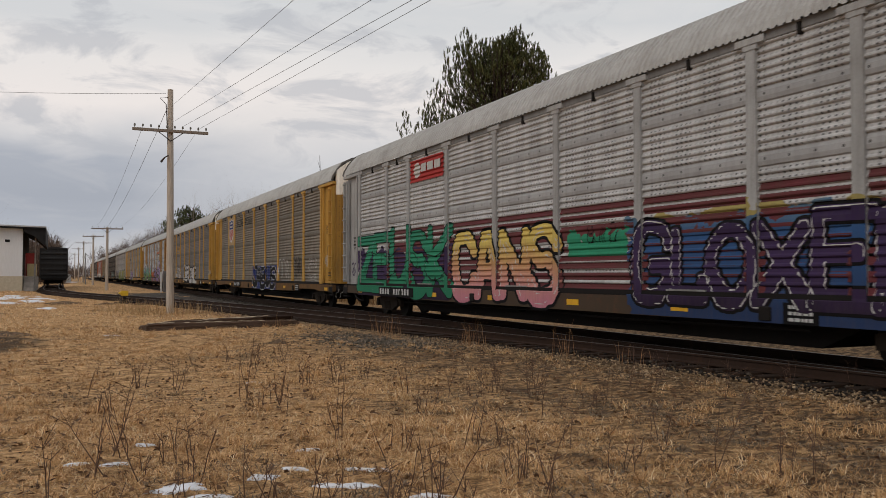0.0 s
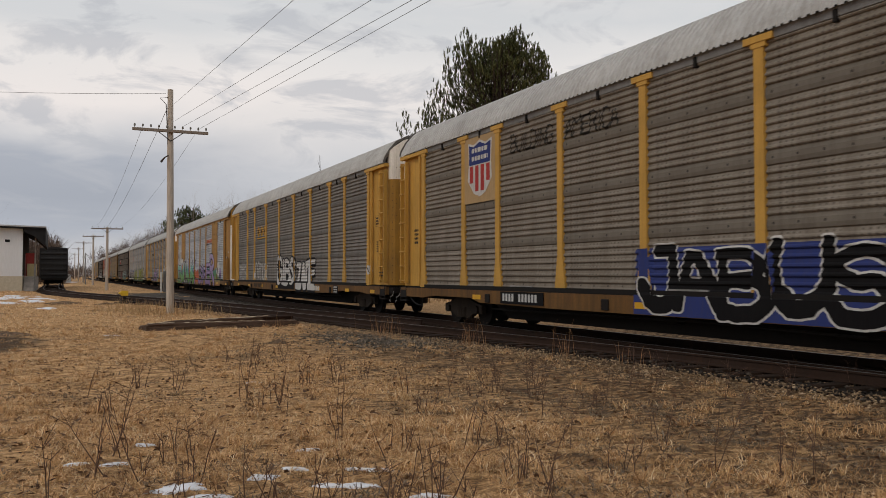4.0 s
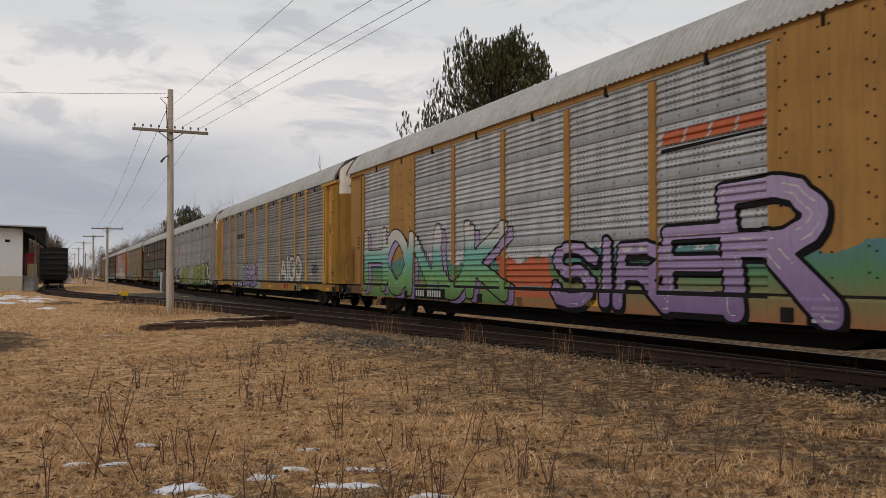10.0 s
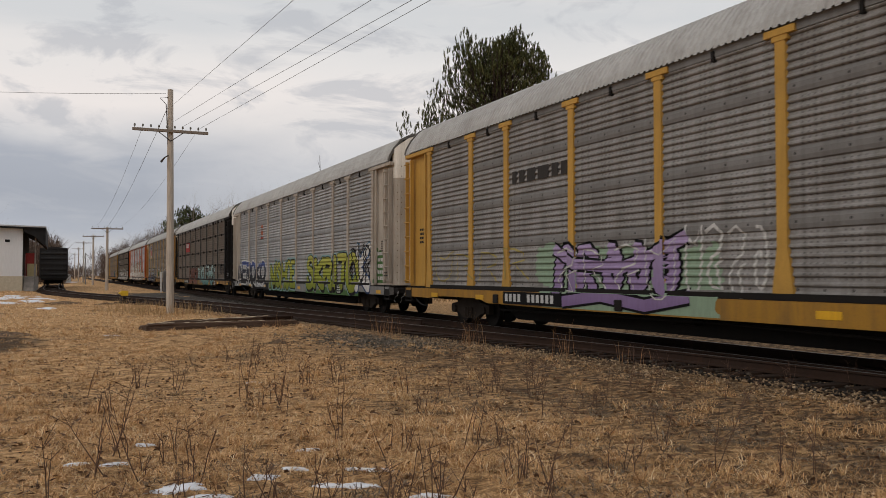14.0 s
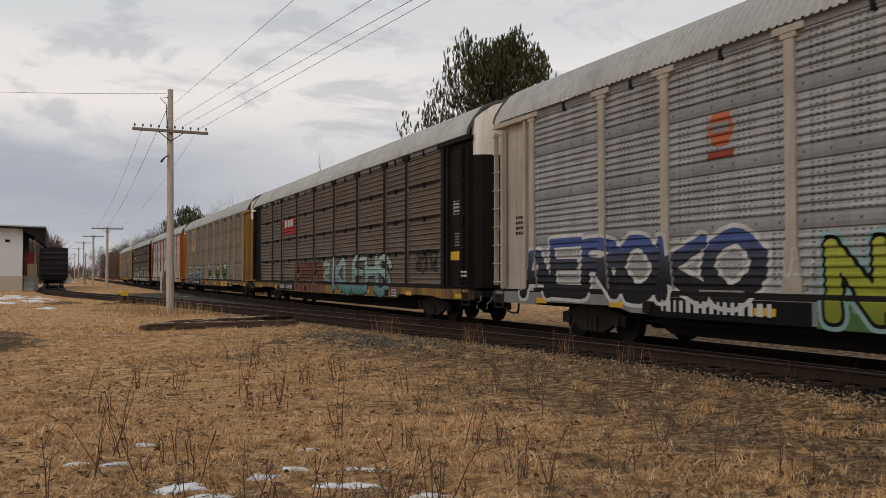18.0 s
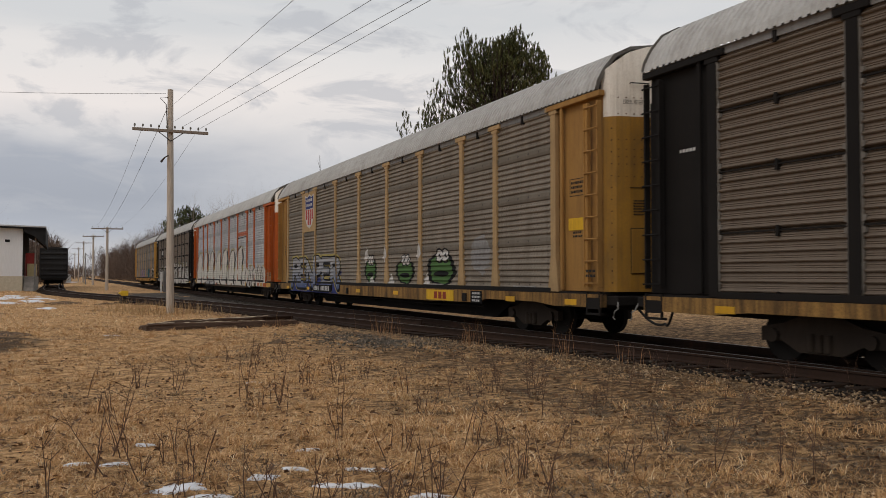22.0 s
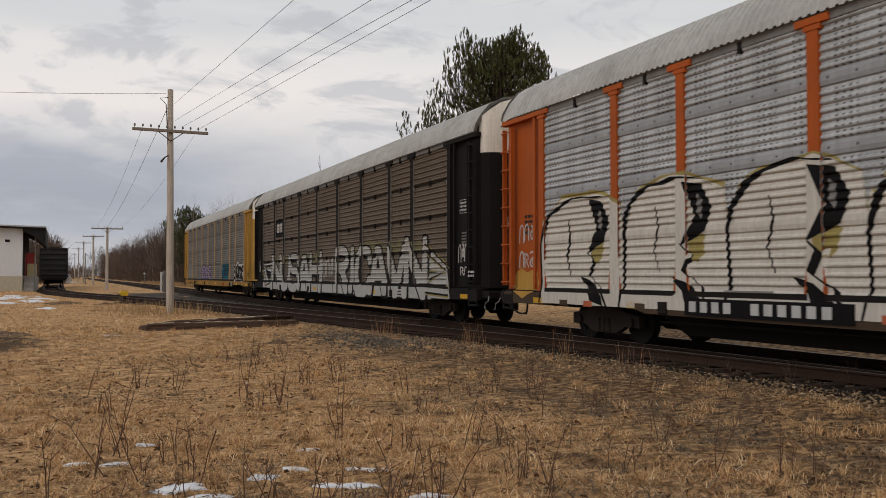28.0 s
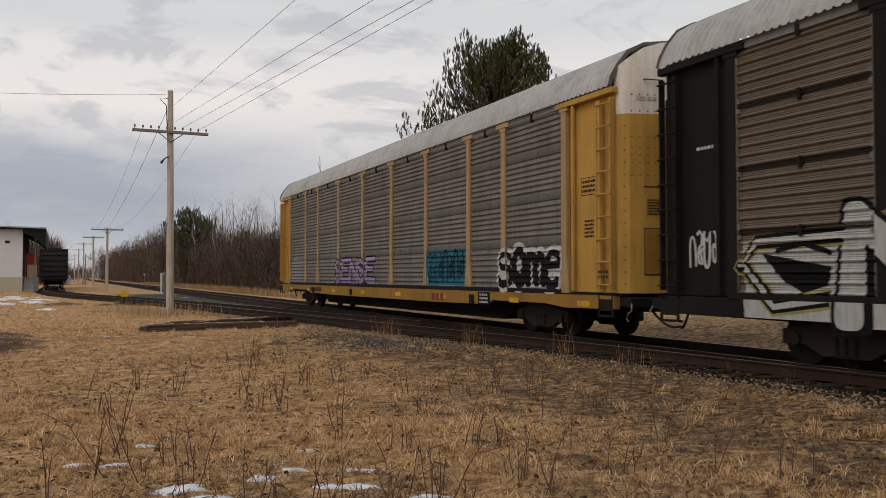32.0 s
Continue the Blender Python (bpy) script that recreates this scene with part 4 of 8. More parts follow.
def rack_car(i, label, sheet_key, posts_mat, end_mat, sill_mat, door_mat, kind="a", cap_mat=None, foot=True, wide=(), cap=True, eave_mat=None, short=False):
    """One closed auto-carrier: flat car, trucks, ribbed racks, posts, end doors, ladders and roof."""
    car = thing("auto_rack_car", label, "freight car", group="freight train", at=(TRACK_X, FIRST + PITCH * i, RAIL_Z))
    if foot:
        FLARED.add(car.name)
    # flat car
    part("side_sill", kept(("sill", sill_mat.name, -1), lambda: Shape().prism(sill_outline(), "x", -SIDE - 0.01, -SIDE + 0.12).mesh("side_sill", sill_mat)), None, car)
    part("side_sill", kept(("sill", sill_mat.name, 1), lambda: Shape().prism(sill_outline(), "x", SIDE - 0.12, SIDE + 0.01).mesh("side_sill", sill_mat)), None, car)
    part("deck", kept("deck", lambda: Shape().box(-SIDE + .03, SIDE - .03, -HALF, HALF, DECK - 0.07, DECK - 0.01).mesh("deck", BLACK_IRON)), None, car)
    # centre sill, made extra wide and deep to supply the shade under the car
    part("centre_sill", kept("csill", lambda: Shape().prism([(-HALF - .1, DECK - .08), (-HALF - .1, 0.66), (-8.6, 0.62), (-7.8, 0.25), (7.8, 0.25), (8.6, 0.62), (HALF + .1, 0.66), (HALF + .1, DECK - .08)], "x", -0.8, 0.8).mesh("centre_sill", BLACK_IRON)), None, car)
    # black strip standing in for the shaded gap between panels and sill
    part("guide_rail", kept("gap_shade", lambda: Shape().box(-SIDE - .003, -SIDE + .04, -HALF + 1.9, HALF - 1.9, DECK - 0.045, DECK + 0.06).mesh("guide_rail", BLACK_IRON)), None, car)
    for k in range(3):
        part("bracket", kept("bracket", lambda: Shape().box(-SIDE - 0.05, -SIDE, -0.12, 0.12, 0.67, 0.89, 0.015).mesh("bracket", BLACK_IRON)), None, car, at=(0, (-7.4, 2.6, 7.6)[k], 0))
    part("air_reservoir", kept("tank", lambda: Shape().tube([(-0.95, -1.0, 0.62), (-0.95, -0.9, 0.62), (-0.95, 0.9, 0.62), (-0.95, 1.0, 0.62)], [0.06, 0.2, 0.2, 0.06], 12).mesh("air_reservoir", BLACK_IRON)), None, car, at=(0, -3.5, 0))
    part("brake_cylinder", kept("brcyl", lambda: Shape().tube([(-0.9, -0.4, 0.6), (-0.9, 0.35, 0.6)], 0.15, 12).tube([(-0.9, 0.35, 0.6), (-0.7, 3.5, 0.5)], 0.025, 6).mesh("brake_cylinder", BLACK_IRON)), None, car, at=(0, 1.5, 0))
    part("train_pipe", kept("pipe", lambda: Shape().tube([(-1.25, -8.0, 0.55), (-1.25, -3, 0.5), (-1.2, 0, 0.55), (-1.25, 8.0, 0.5)], 0.025, 6).mesh("train_pipe", BLACK_IRON)), None, car)
    for k in range(9):
        part("cross_bearer", kept("bearer", lambda: Shape().prism([(-SIDE + .12, DECK - .08), (-SIDE + .12, 0.72), (-0.42, 0.5), (0.42, 0.5), (SIDE - .12, 0.72), (SIDE - .12, DECK - .08)], "y", -0.06, 0.06).mesh("cross_bearer", BLACK_IRON)), None, car, at=(0, -6.8 + 1.7 * k, 0))
    for yt in (-10.06, 10.06):
        truck = part("truck", TRUCK, None, car, "grimy cast truck frame", at=(0, yt, 0))
        for yw in (-0.889, 0.889):
            w = part("wheelset", WHEELS, None, truck, at=(0, yw, WHEEL))
            WHEELSETS.append((w, yw))
    # racks
    for k, w in enumerate(WIDTHS):
        yc = (POSTS[k] + POSTS[k + 1]) / 2
        if k in wide:
            part("plate_panel", kept(("plate", round(w, 2), posts_mat.name), lambda: Shape().box(-SIDE + 0.005, BASE_X + .03, -w / 2, w / 2, DECK, EAVE - .05, 0.01).mesh("plate_panel", posts_mat)), None, car, at=(0, yc, 0))
            bolts = Shape()
            for bz in range(11):
                for by in (-.42, -.36, -.05, .05, .36, .42):
                    z_, y_ = DECK + .3 + .36 * bz + (.07 if by in (-.36, .36) else 0), by * w
                    bolts.box(-SIDE - .008, -SIDE + .01, y_ - .016, y_ + .016, z_ - .016, z_ + .016)
            part("bolt_rows", bolts, BLACK_IRON, car, at=(0, yc, 0))
        else:
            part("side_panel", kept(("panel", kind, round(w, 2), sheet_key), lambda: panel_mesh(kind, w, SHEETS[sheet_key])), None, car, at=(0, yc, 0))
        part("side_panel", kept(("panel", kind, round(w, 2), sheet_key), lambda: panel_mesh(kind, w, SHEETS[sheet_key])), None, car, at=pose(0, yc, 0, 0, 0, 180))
        if kind == "b":
            for t in range(4):
                if t:
                    part("seam_strip", kept(("seam", round(w, 2)), lambda: Shape().box(-SIDE + .03, -SIDE + .07, -w / 2, w / 2, .0, .026).mesh("seam_strip", BLACK_IRON)), None, car, at=(0, yc, DECK + t * (EAVE - .05 - DECK) / 4))
                part("seam_clip", kept("seamclip", lambda: Shape().box(-SIDE + .0, -SIDE + .08, -.03, .03, -.1, .07, .006).mesh("seam_clip", BLACK_IRON)), None, car, at=(0, yc, DECK + t * (EAVE - .05 - DECK) / 4 + .02))
            for e in (-1, 1):
                part("panel_edge", kept(("edge", e), lambda: edge_mesh(e)), None, car, "rubbed pale edge with bolt plates", at=(0, yc + e * (w / 2 - .12), 0))
        part("eave_clip", kept("clip", lambda: Shape().box(-SIDE - .01, -SIDE + .1, -.035, .035, EAVE - .2, EAVE - .02, .005).mesh("eave_clip", BLACK_IRON)), None, car, at=(0, yc, 0))
    pm = kept(("post", posts_mat.name, foot, cap), lambda: post_mesh(posts_mat, foot, cap))
    em = eave_mat or GREY
    for p in POSTS:
        part("post", pm, None, car, at=(0, p, 0))
        part("post", pm, None, car, at=pose(0, p, 0, 0, 0, 180))
    part("eave_beam", kept(("eave", em.name), lambda: Shape().box(-SIDE + 0.02, -SIDE + 0.12, -HALF + .2, HALF - .2, EAVE - 0.12, EAVE + 0.03).mesh("eave_beam", em)), None, car)
    part("eave_beam", kept(("eave2", em.name), lambda: Shape().box(SIDE - 0.12, SIDE - 0.02, -HALF + .2, HALF - .2, EAVE - 0.12, EAVE + 0.03).mesh("eave_beam", em)), None, car)
    part("roof", ROOF_MESH, None, car, "ribbed galvanised roof")
    # ends
    for sg in (-1, 1):
        part("roof_lip", kept(("lip", sg), lambda: roof_lip_mesh(sg)), None, car, "dark folded roof rim")
        part("end_door", kept(("door", sg, end_mat.name), lambda: end_shape(sg, DECK, EAVE - 0.55).mesh("end_door", end_mat)), None, car)
        part("door_head", kept(("dhead", sg, (cap_mat or WHITE).name), lambda: end_shape(sg, EAVE - 0.55).mesh("door_head", cap_mat or WHITE)), None, car)
        for q in (-1, 1):
            a, b = sorted((q * (SIDE - 0.12), q * (SIDE - 0.16)))
            c, d = sorted((sg * 11.83, sg * (HALF - 0.10)))
            part("corner_panel", kept(("corner", sg, q, door_mat.name), lambda: Shape().box(a, b, c, d, DECK, EAVE - .02, 0.01).mesh("corner_panel", door_mat)), None, car)
        lm = door_mat
        c, d = sorted((sg * 11.55, sg * (HALF - 0.02)))
        if not short:
            part("header_beam", kept(("header", sg, lm.name), lambda: Shape().box(-SIDE - 0.03, -SIDE + 0.12, c, d, EAVE - 0.13, EAVE - 0.01, 0.012).mesh("header_beam", lm)), None, car)
        ladder = part("ladder", kept(("ladder", sg, lm.name, short), lambda: ladder_mesh(lm, sg * (HALF - 0.28), sg, short)), None, car)
        for k in range(3 if short else 9):
            part("rung", kept(("rung", lm.name), lambda: Shape().tube([(-SIDE - 0.06, -.23, 0), (-SIDE - 0.06, .23, 0)], 0.017, 6).mesh("rung", lm)), None, ladder, at=(0, sg * (HALF - 0.28), 1.2 + k * 0.45))
        e = sg * 12.1
        part("guide_bar", kept(("gbar", sg, lm.name), lambda: Shape().box(-SIDE, -SIDE + 0.06, e - .04, e + .04, DECK + .02, EAVE - .12, 0.01).mesh("guide_bar", lm)), None, car)
        part("step", kept(("step", sg), lambda: Shape().box(-SIDE - 0.02, -SIDE + 0.1, sg * (HALF - .28) - .24, sg * (HALF - .28) + .24, 0.56, 0.60).box(-SIDE - .02, -SIDE + .02, sg * (HALF - .28) - .24, sg * (HALF - .28) - .2, 0.58, DECK)
             .box(-SIDE - .02, -SIDE + .02, sg * (HALF - .28) + .2, sg * (HALF - .28) + .24, 0.58, DECK).mesh("step", BLACK_IRON)), None, car)
        part("end_platform", kept(("plat", sg), lambda: Shape().box(-SIDE + .12, SIDE - .12, *sorted((sg * (HALF - .02), sg * (HALF + .36))), 0.76, DECK - .08, 0.02).mesh("end_platform", BLACK_IRON)), None, car)
        part("step_pocket", kept(("pocket", sg), lambda: Shape().box(-SIDE - 0.016, -SIDE + 0.02, *sorted((sg * (HALF - .50), sg * (HALF - .06))), 0.68, 0.91).mesh("step_pocket", BLACK_IRON)), None, car)
        coup = Shape().box(-0.12, 0.12, *sorted((sg * (HALF + .3), sg * (HALF + .66))), 0.76, 1.0, 0.03).box(-0.2, 0.2, *sorted((sg * (HALF + .4), sg * (HALF + .665))), 0.72, 1.04, 0.05)
        part("coupler", kept(("coupler", sg), lambda: coup.mesh("coupler", BLACK_IRON)), None, car)
        hose = Shape().tube([(-0.75 + .03 * k, sg * (HALF + .10 + .065 * k), 0.74 - 0.36 * math.sin(math.pi * .62 * k / 9)) for k in range(10)], 0.026, 6)
        part("brake_hose", kept(("hose", sg), lambda: hose.mesh("brake_hose", RUBBER)), None, car)
        lever = Shape().tube([(-SIDE + .15, sg * (HALF + .34), 0.86), (-SIDE + .1, sg * (HALF + .4), 0.70), (-SIDE + .02, sg * (HALF + .4), 0.66), (-SIDE, sg * (HALF + .38), 0.54), (-SIDE, sg * (HALF + .44), 0.50)], 0.014, 6)
        part("uncoupling_lever", kept(("lever", sg), lambda: lever.mesh("uncoupling_lever", BRIGHT)), None, car, "bright galvanised lever")
    return car


# paint laid on the ribbed sides
FONT_CACHE = {}


def glyph(ch, fat):
    """Triangles of one letter of the built-in font, made fat by an offset."""
    key = (ch, round(fat, 3))
    if key not in FONT_CACHE:
        cu = bpy.data.curves.new("glyph", "FONT")
        cu.body, cu.offset, cu.resolution_u = ch, fat, 4
        ob = bpy.data.objects.new("glyph", cu)
        me = ob.to_mesh()
        FONT_CACHE[key] = ([(v.co.x, v.co.y) for v in me.vertices], [tuple(p.vertices) for p in me.polygons])
        ob.to_mesh_clear()
        bpy.data.objects.remove(ob)
        bpy.data.curves.remove(cu)
    return FONT_CACHE[key]


def drape(name, flat, car, kind, bare, lift, mat_, label=""):
    """Flat faces in (y, z) laid over posts, ribs and sill of the car's side."""
    bm = bmesh.new()
    vs = [bm.verts.new((0, y, z)) for y, z in flat.v]
    for f in flat.f:
        if len(set(f)) > 2:
            try:
                bm.faces.new([vs[i] for i in f])
            except ValueError:
                pass
    zs, ys = [p[1] for p in flat.v], [p[0] for p in flat.v]
    cuts = [z for z, d in PROFILE[kind] if min(zs) < z < max(zs)] + [DECK - 0.03]
    for z in cuts:
        bmesh.ops.bisect_plane(bm, geom=bm.verts[:] + bm.edges[:] + bm.faces[:], plane_co=(0, 0, z), plane_no=(0, 0, 1))
    for p in POSTS:
        for q in (-0.235, -0.13, 0.13, 0.235):
            if min(ys) < p + q < max(ys):
                bmesh.ops.bisect_plane(bm, geom=bm.verts[:] + bm.edges[:] + bm.faces[:], plane_co=(0, p + q, 0), plane_no=(0, 1, 0))
    s = Shape()
    for f in bm.faces:
        c = f.calc_center_median()
        xs_ = [(side_x(kind, c.y + (v.co.y - c.y) * .9995, c.z + (v.co.z - c.z) * .9995, bare) - lift, v.co.y, v.co.z) for v in f.verts]
        s.add(xs_, [tuple(range(len(xs_)))])
    bm.free()
    me = bpy.data.meshes.new(name)
    me.from_pydata(s.v, [], s.f)
    me.materials.append(mat_)
    bm = bmesh.new()
    bm.from_mesh(me)
    bmesh.ops.remove_doubles(bm, verts=bm.verts[:], dist=0.0005)
    bm.to_mesh(me)
    bm.free()
    return part(name, me, None, car, label)


def spray(name, *stops, noise_amount=0.08, grime=0.15):
    """Spray paint fading from one colour to the next up the side: (height, colour)."""
    m, a = material(name)
    z = a("ShaderNodeSeparateXYZ", i0=a("ShaderNodeTexCoord").outputs["Object"]).outputs[2]
    n = a("ShaderNodeTexNoise", Vector=stretched(a, 3, 3, 3), Scale=1.0, Detail=4.0).outputs["Fac"]
    h = calc(a, "MULTIPLY_ADD", calc(a, "SUBTRACT", n, 0.5), noise_amount * 6, z)
    c = ramp_node(a, calc(a, "DIVIDE", h, 4.0), [(p / 4.0, k) for p, k in stops]) if len(stops) > 1 else mixed(a, n, stops[0][1], tuple(k * 0.8 for k in stops[0][1]))
    d = a("ShaderNodeTexNoise", Vector=stretched(a, 20, 20, 3), Scale=1.0, Detail=6.0, Roughness=.7).outputs["Fac"]
    c = mixed(a, calc(a, "MULTIPLY", ramp_node(a, d, [(0.4, (0, 0, 0)), (0.75, (1, 1, 1))]), grime * 2), c, (0.07, 0.055, 0.045))
    return finish(m, a, c, 0.75, specular=0.12)


INK = spray("black_spray", (0, (0.006, 0.0055, 0.006)), grime=0.03)
CHALK = spray("white_spray", (0, (0.60, 0.575, 0.54)), grime=0.22)
SILVER = spray("silver_spray", (0, (0.50, 0.485, 0.455)), grime=0.24)


# strokes of each letter on a 0 to 9 grid, x then y; "~": drawn round
STROKES = {
    "A": "00 38 58 90/23 73", "B": "00 09/~09 59 87 65 05/~05 75 92 60 00", "C": "~97 79 29 06 03 20 70 92", "D": "00 09/~09 59 96 93 50 00", "E": "90 00 09 99/05 75",
    "G": "~97 79 29 06 03 20 70 92/92 94 54", "H": "00 09/90 99/05 95", "I": "50 59", "J": "99 93/~93 70 30 03/59 99", "K": "00 09/99 04 90", "L": "09 00 90/90 92", "M": "00 09 45 99 90",
    "N": "00 09 90 99", "O": "~30 03 06 39 69 96 93 60 30 03", "P": "00 09/~09 69 97 65 04", "R": "00 09/~09 69 97 65 05/45 90", "S": "~97 69 29 07 35 65 92 60 20 02", "T": "50 59/09 99",
    "U": "~09 03 30 60 93 99", "V": "09 50 99", "X": "00 99/09 90", "Y": "50 54/09 54 99", "Z": "09 99 00 90", "2": "~07 29 69 86 43 00/00 90", "0": "~30 03 06 39 69 96 93 60 30 03",
    "9": "~97 69 29 06 34 64 97 90", "e": "05 85/~85 78 28 05 03 20 60 81", "n": "00 09/~07 39 79 95 90", "a": "~96 79 29 06 03 20 60 93/99 90", "h": "00 09/~05 36 76 94 90", "m": "00 08/~06 28 46 50/~56 78 96 90",
}


def letter_lines(ch):
    """The strokes of a letter as lists of points in a unit square."""
    out = []
    for stroke_ in STROKES[ch].split("/"):
        p = [(int(q[0]) / 9, int(q[1]) / 9) for q in stroke_.strip("~").split()]
        if stroke_[0] == "~":
            fine, n = [], len(p)
            for i in range(n - 1):
                a, b, c, d = p[max(i - 1, 0)], p[i], p[i + 1], p[min(i + 2, n - 1)]
                for k in range(4):
                    t = k / 4
                    fine.append(tuple(0.5 * (2 * b[j] + (c[j] - a[j]) * t + (2 * a[j] - 5 * b[j] + 4 * c[j] - d[j]) * t * t + (3 * b[j] - a[j] - 3 * c[j] + d[j]) * t ** 3) for j in (0, 1)))
            p = fine + [p[-1]]
        out.append(p)
    return out


PAINT_X = {}


def paint_x(car, kind, bare, y, z):
    """Depth of the car's outer face, remembered by zone and height."""
    post = min(POSTS, key=lambda p: abs(y - p))
    reach = 0.10 if z > 1.79 or car.name not in FLARED else 0.20 - 0.10 * max(0.0, z - 1.12) / 0.67
    zone = 1 if abs(y - post) < reach + 0.012 else 2 if bare == "flush" and 7.13 < abs(y) < 9.06 else 3 if abs(y) > 11.78 else 0
    key = (kind, zone, round(z, 4))
    if key not in PAINT_X:
        if z < DECK - 0.03:
            x = -SIDE - 0.012
        elif zone:
            x = -SIDE + 0.12 if zone == 3 else -SIDE
        else:
            x = BASE_X - float(np.interp(z, [q[0] for q in PROFILE[kind]], [q[1] for q in PROFILE[kind]]))
        PAINT_X[key] = x
    return PAINT_X[key], zone


def paint_grid(kind, ya, yb, za, zb, fine=0.034):
    """Lines along the car and up its side that meet every rib and post edge."""
    ya, yb = min(ya, yb), max(ya, yb)
    ys = sorted(set([round(k, 4) for k in np.arange(ya, yb + fine, fine)] + [round(p + q, 4) for p in POSTS for q in (-0.112, 0.112) if ya < p + q < yb]))
    keep = sorted([za, zb, DECK - 0.03] + [q[0] for q in PROFILE[kind] if za < q[0] < zb])
    zs = []
    for p, q in zip(keep, keep[1:]):
        n = max(1, int((q - p) / 0.045 + 0.5))
        zs += [p + (q - p) * k / n for k in range(n)]
    zs = [z for z in zs + [keep[-1]] if z >= za]
    return np.array(ys), np.array(sorted(set(round(z, 4) for z in zs)))


def paint_field(name, car, kind, bare, ys, zs, f, lift, mat_, label=""):
    """Paint laid wherever the field f (rows up, columns along) is below nought."""
    v, faces = [], []
    lay_y, lay_z, val = ys.tolist(), zs.tolist(), f.tolist()

    def emit(poly):
        cy, cz = sum(p[0] for p in poly) / len(poly), sum(p[1] for p in poly) / len(poly)
        n = len(v)
        for y, z in poly:
            v.append((paint_x(car, kind, bare, cy, cz + (z - cz) * 0.999)[0] - lift, y, z))
        faces.append(tuple(range(n, n + len(poly))))

    inside = f < 0
    busy = inside[:-1, :-1] | inside[:-1, 1:] | inside[1:, :-1] | inside[1:, 1:]
    full = inside[:-1, :-1] & inside[:-1, 1:] & inside[1:, :-1] & inside[1:, 1:]
    for i in range(len(lay_z) - 1):
        z0, z1 = lay_z[i], lay_z[i + 1]
        start = zone = None
        for j in np.nonzero(busy[i])[0].tolist():
            y0, y1 = lay_y[j], lay_y[j + 1]
            if full[i, j]:
                here = paint_x(car, kind, bare, (y0 + y1) / 2, (z0 + z1) / 2)[1]
                if start is not None and here == zone and last == j - 1:
                    last = j
                    continue
                if start is not None:
                    emit([(start, z0), (lay_y[last + 1], z0), (lay_y[last + 1], z1), (start, z1)])
                start, zone, last = y0, here, j
                continue
            ring_ = [(y0, z0, val[i][j]), (y1, z0, val[i][j + 1]), (y1, z1, val[i + 1][j + 1]), (y0, z1, val[i + 1][j])]
            poly = []
            for (ya, za, fa), (yb, zb, fb) in zip(ring_, ring_[1:] + ring_[:1]):
                if fa < 0:
                    poly.append((ya, za))
                if (fa < 0) != (fb < 0):
                    t = fa / (fa - fb)
                    poly.append((ya + (yb - ya) * t, za + (zb - za) * t))
            if len(poly) > 2:
                emit(poly)
        if start is not None:
            emit([(start, z0), (lay_y[last + 1], z0), (lay_y[last + 1], z1), (start, z1)])
    if not faces:
        return None
    me = bpy.data.meshes.new(name)
    me.from_pydata(v, [], faces)
    me.materials.append(mat_)
    return part(name, me, None, car, label)


def stroke_field(ys, zs, lines, half, square=2.0, taper=0.0):
    """Distance of every grid place from fat strokes; square: 2 gives round ends, more gives blocky ones."""
    gy, gz = np.meshgrid(ys, zs)
    best = np.full(gy.shape, 9.0)
    zlo, zhi = min(p[1] for q in lines for p in q), max(p[1] for q in lines for p in q)
    for line_ in lines:
        for (ya, za), (yb, zb) in zip(line_, line_[1:]):
            dy, dz = yb - ya, zb - za
            t = np.clip(((gy - ya) * dy + (gz - za) * dz) / max(1e-9, dy * dy + dz * dz), 0, 1)
            ey, ez = np.abs(gy - ya - dy * t), np.abs(gz - za - dz * t)
            d = (ey ** square + ez ** square) ** (1 / square)
            best = np.minimum(best, d - half * (1 + taper * (0.5 - (za + dz * t - zlo) / max(1e-6, zhi - zlo))))
    return best


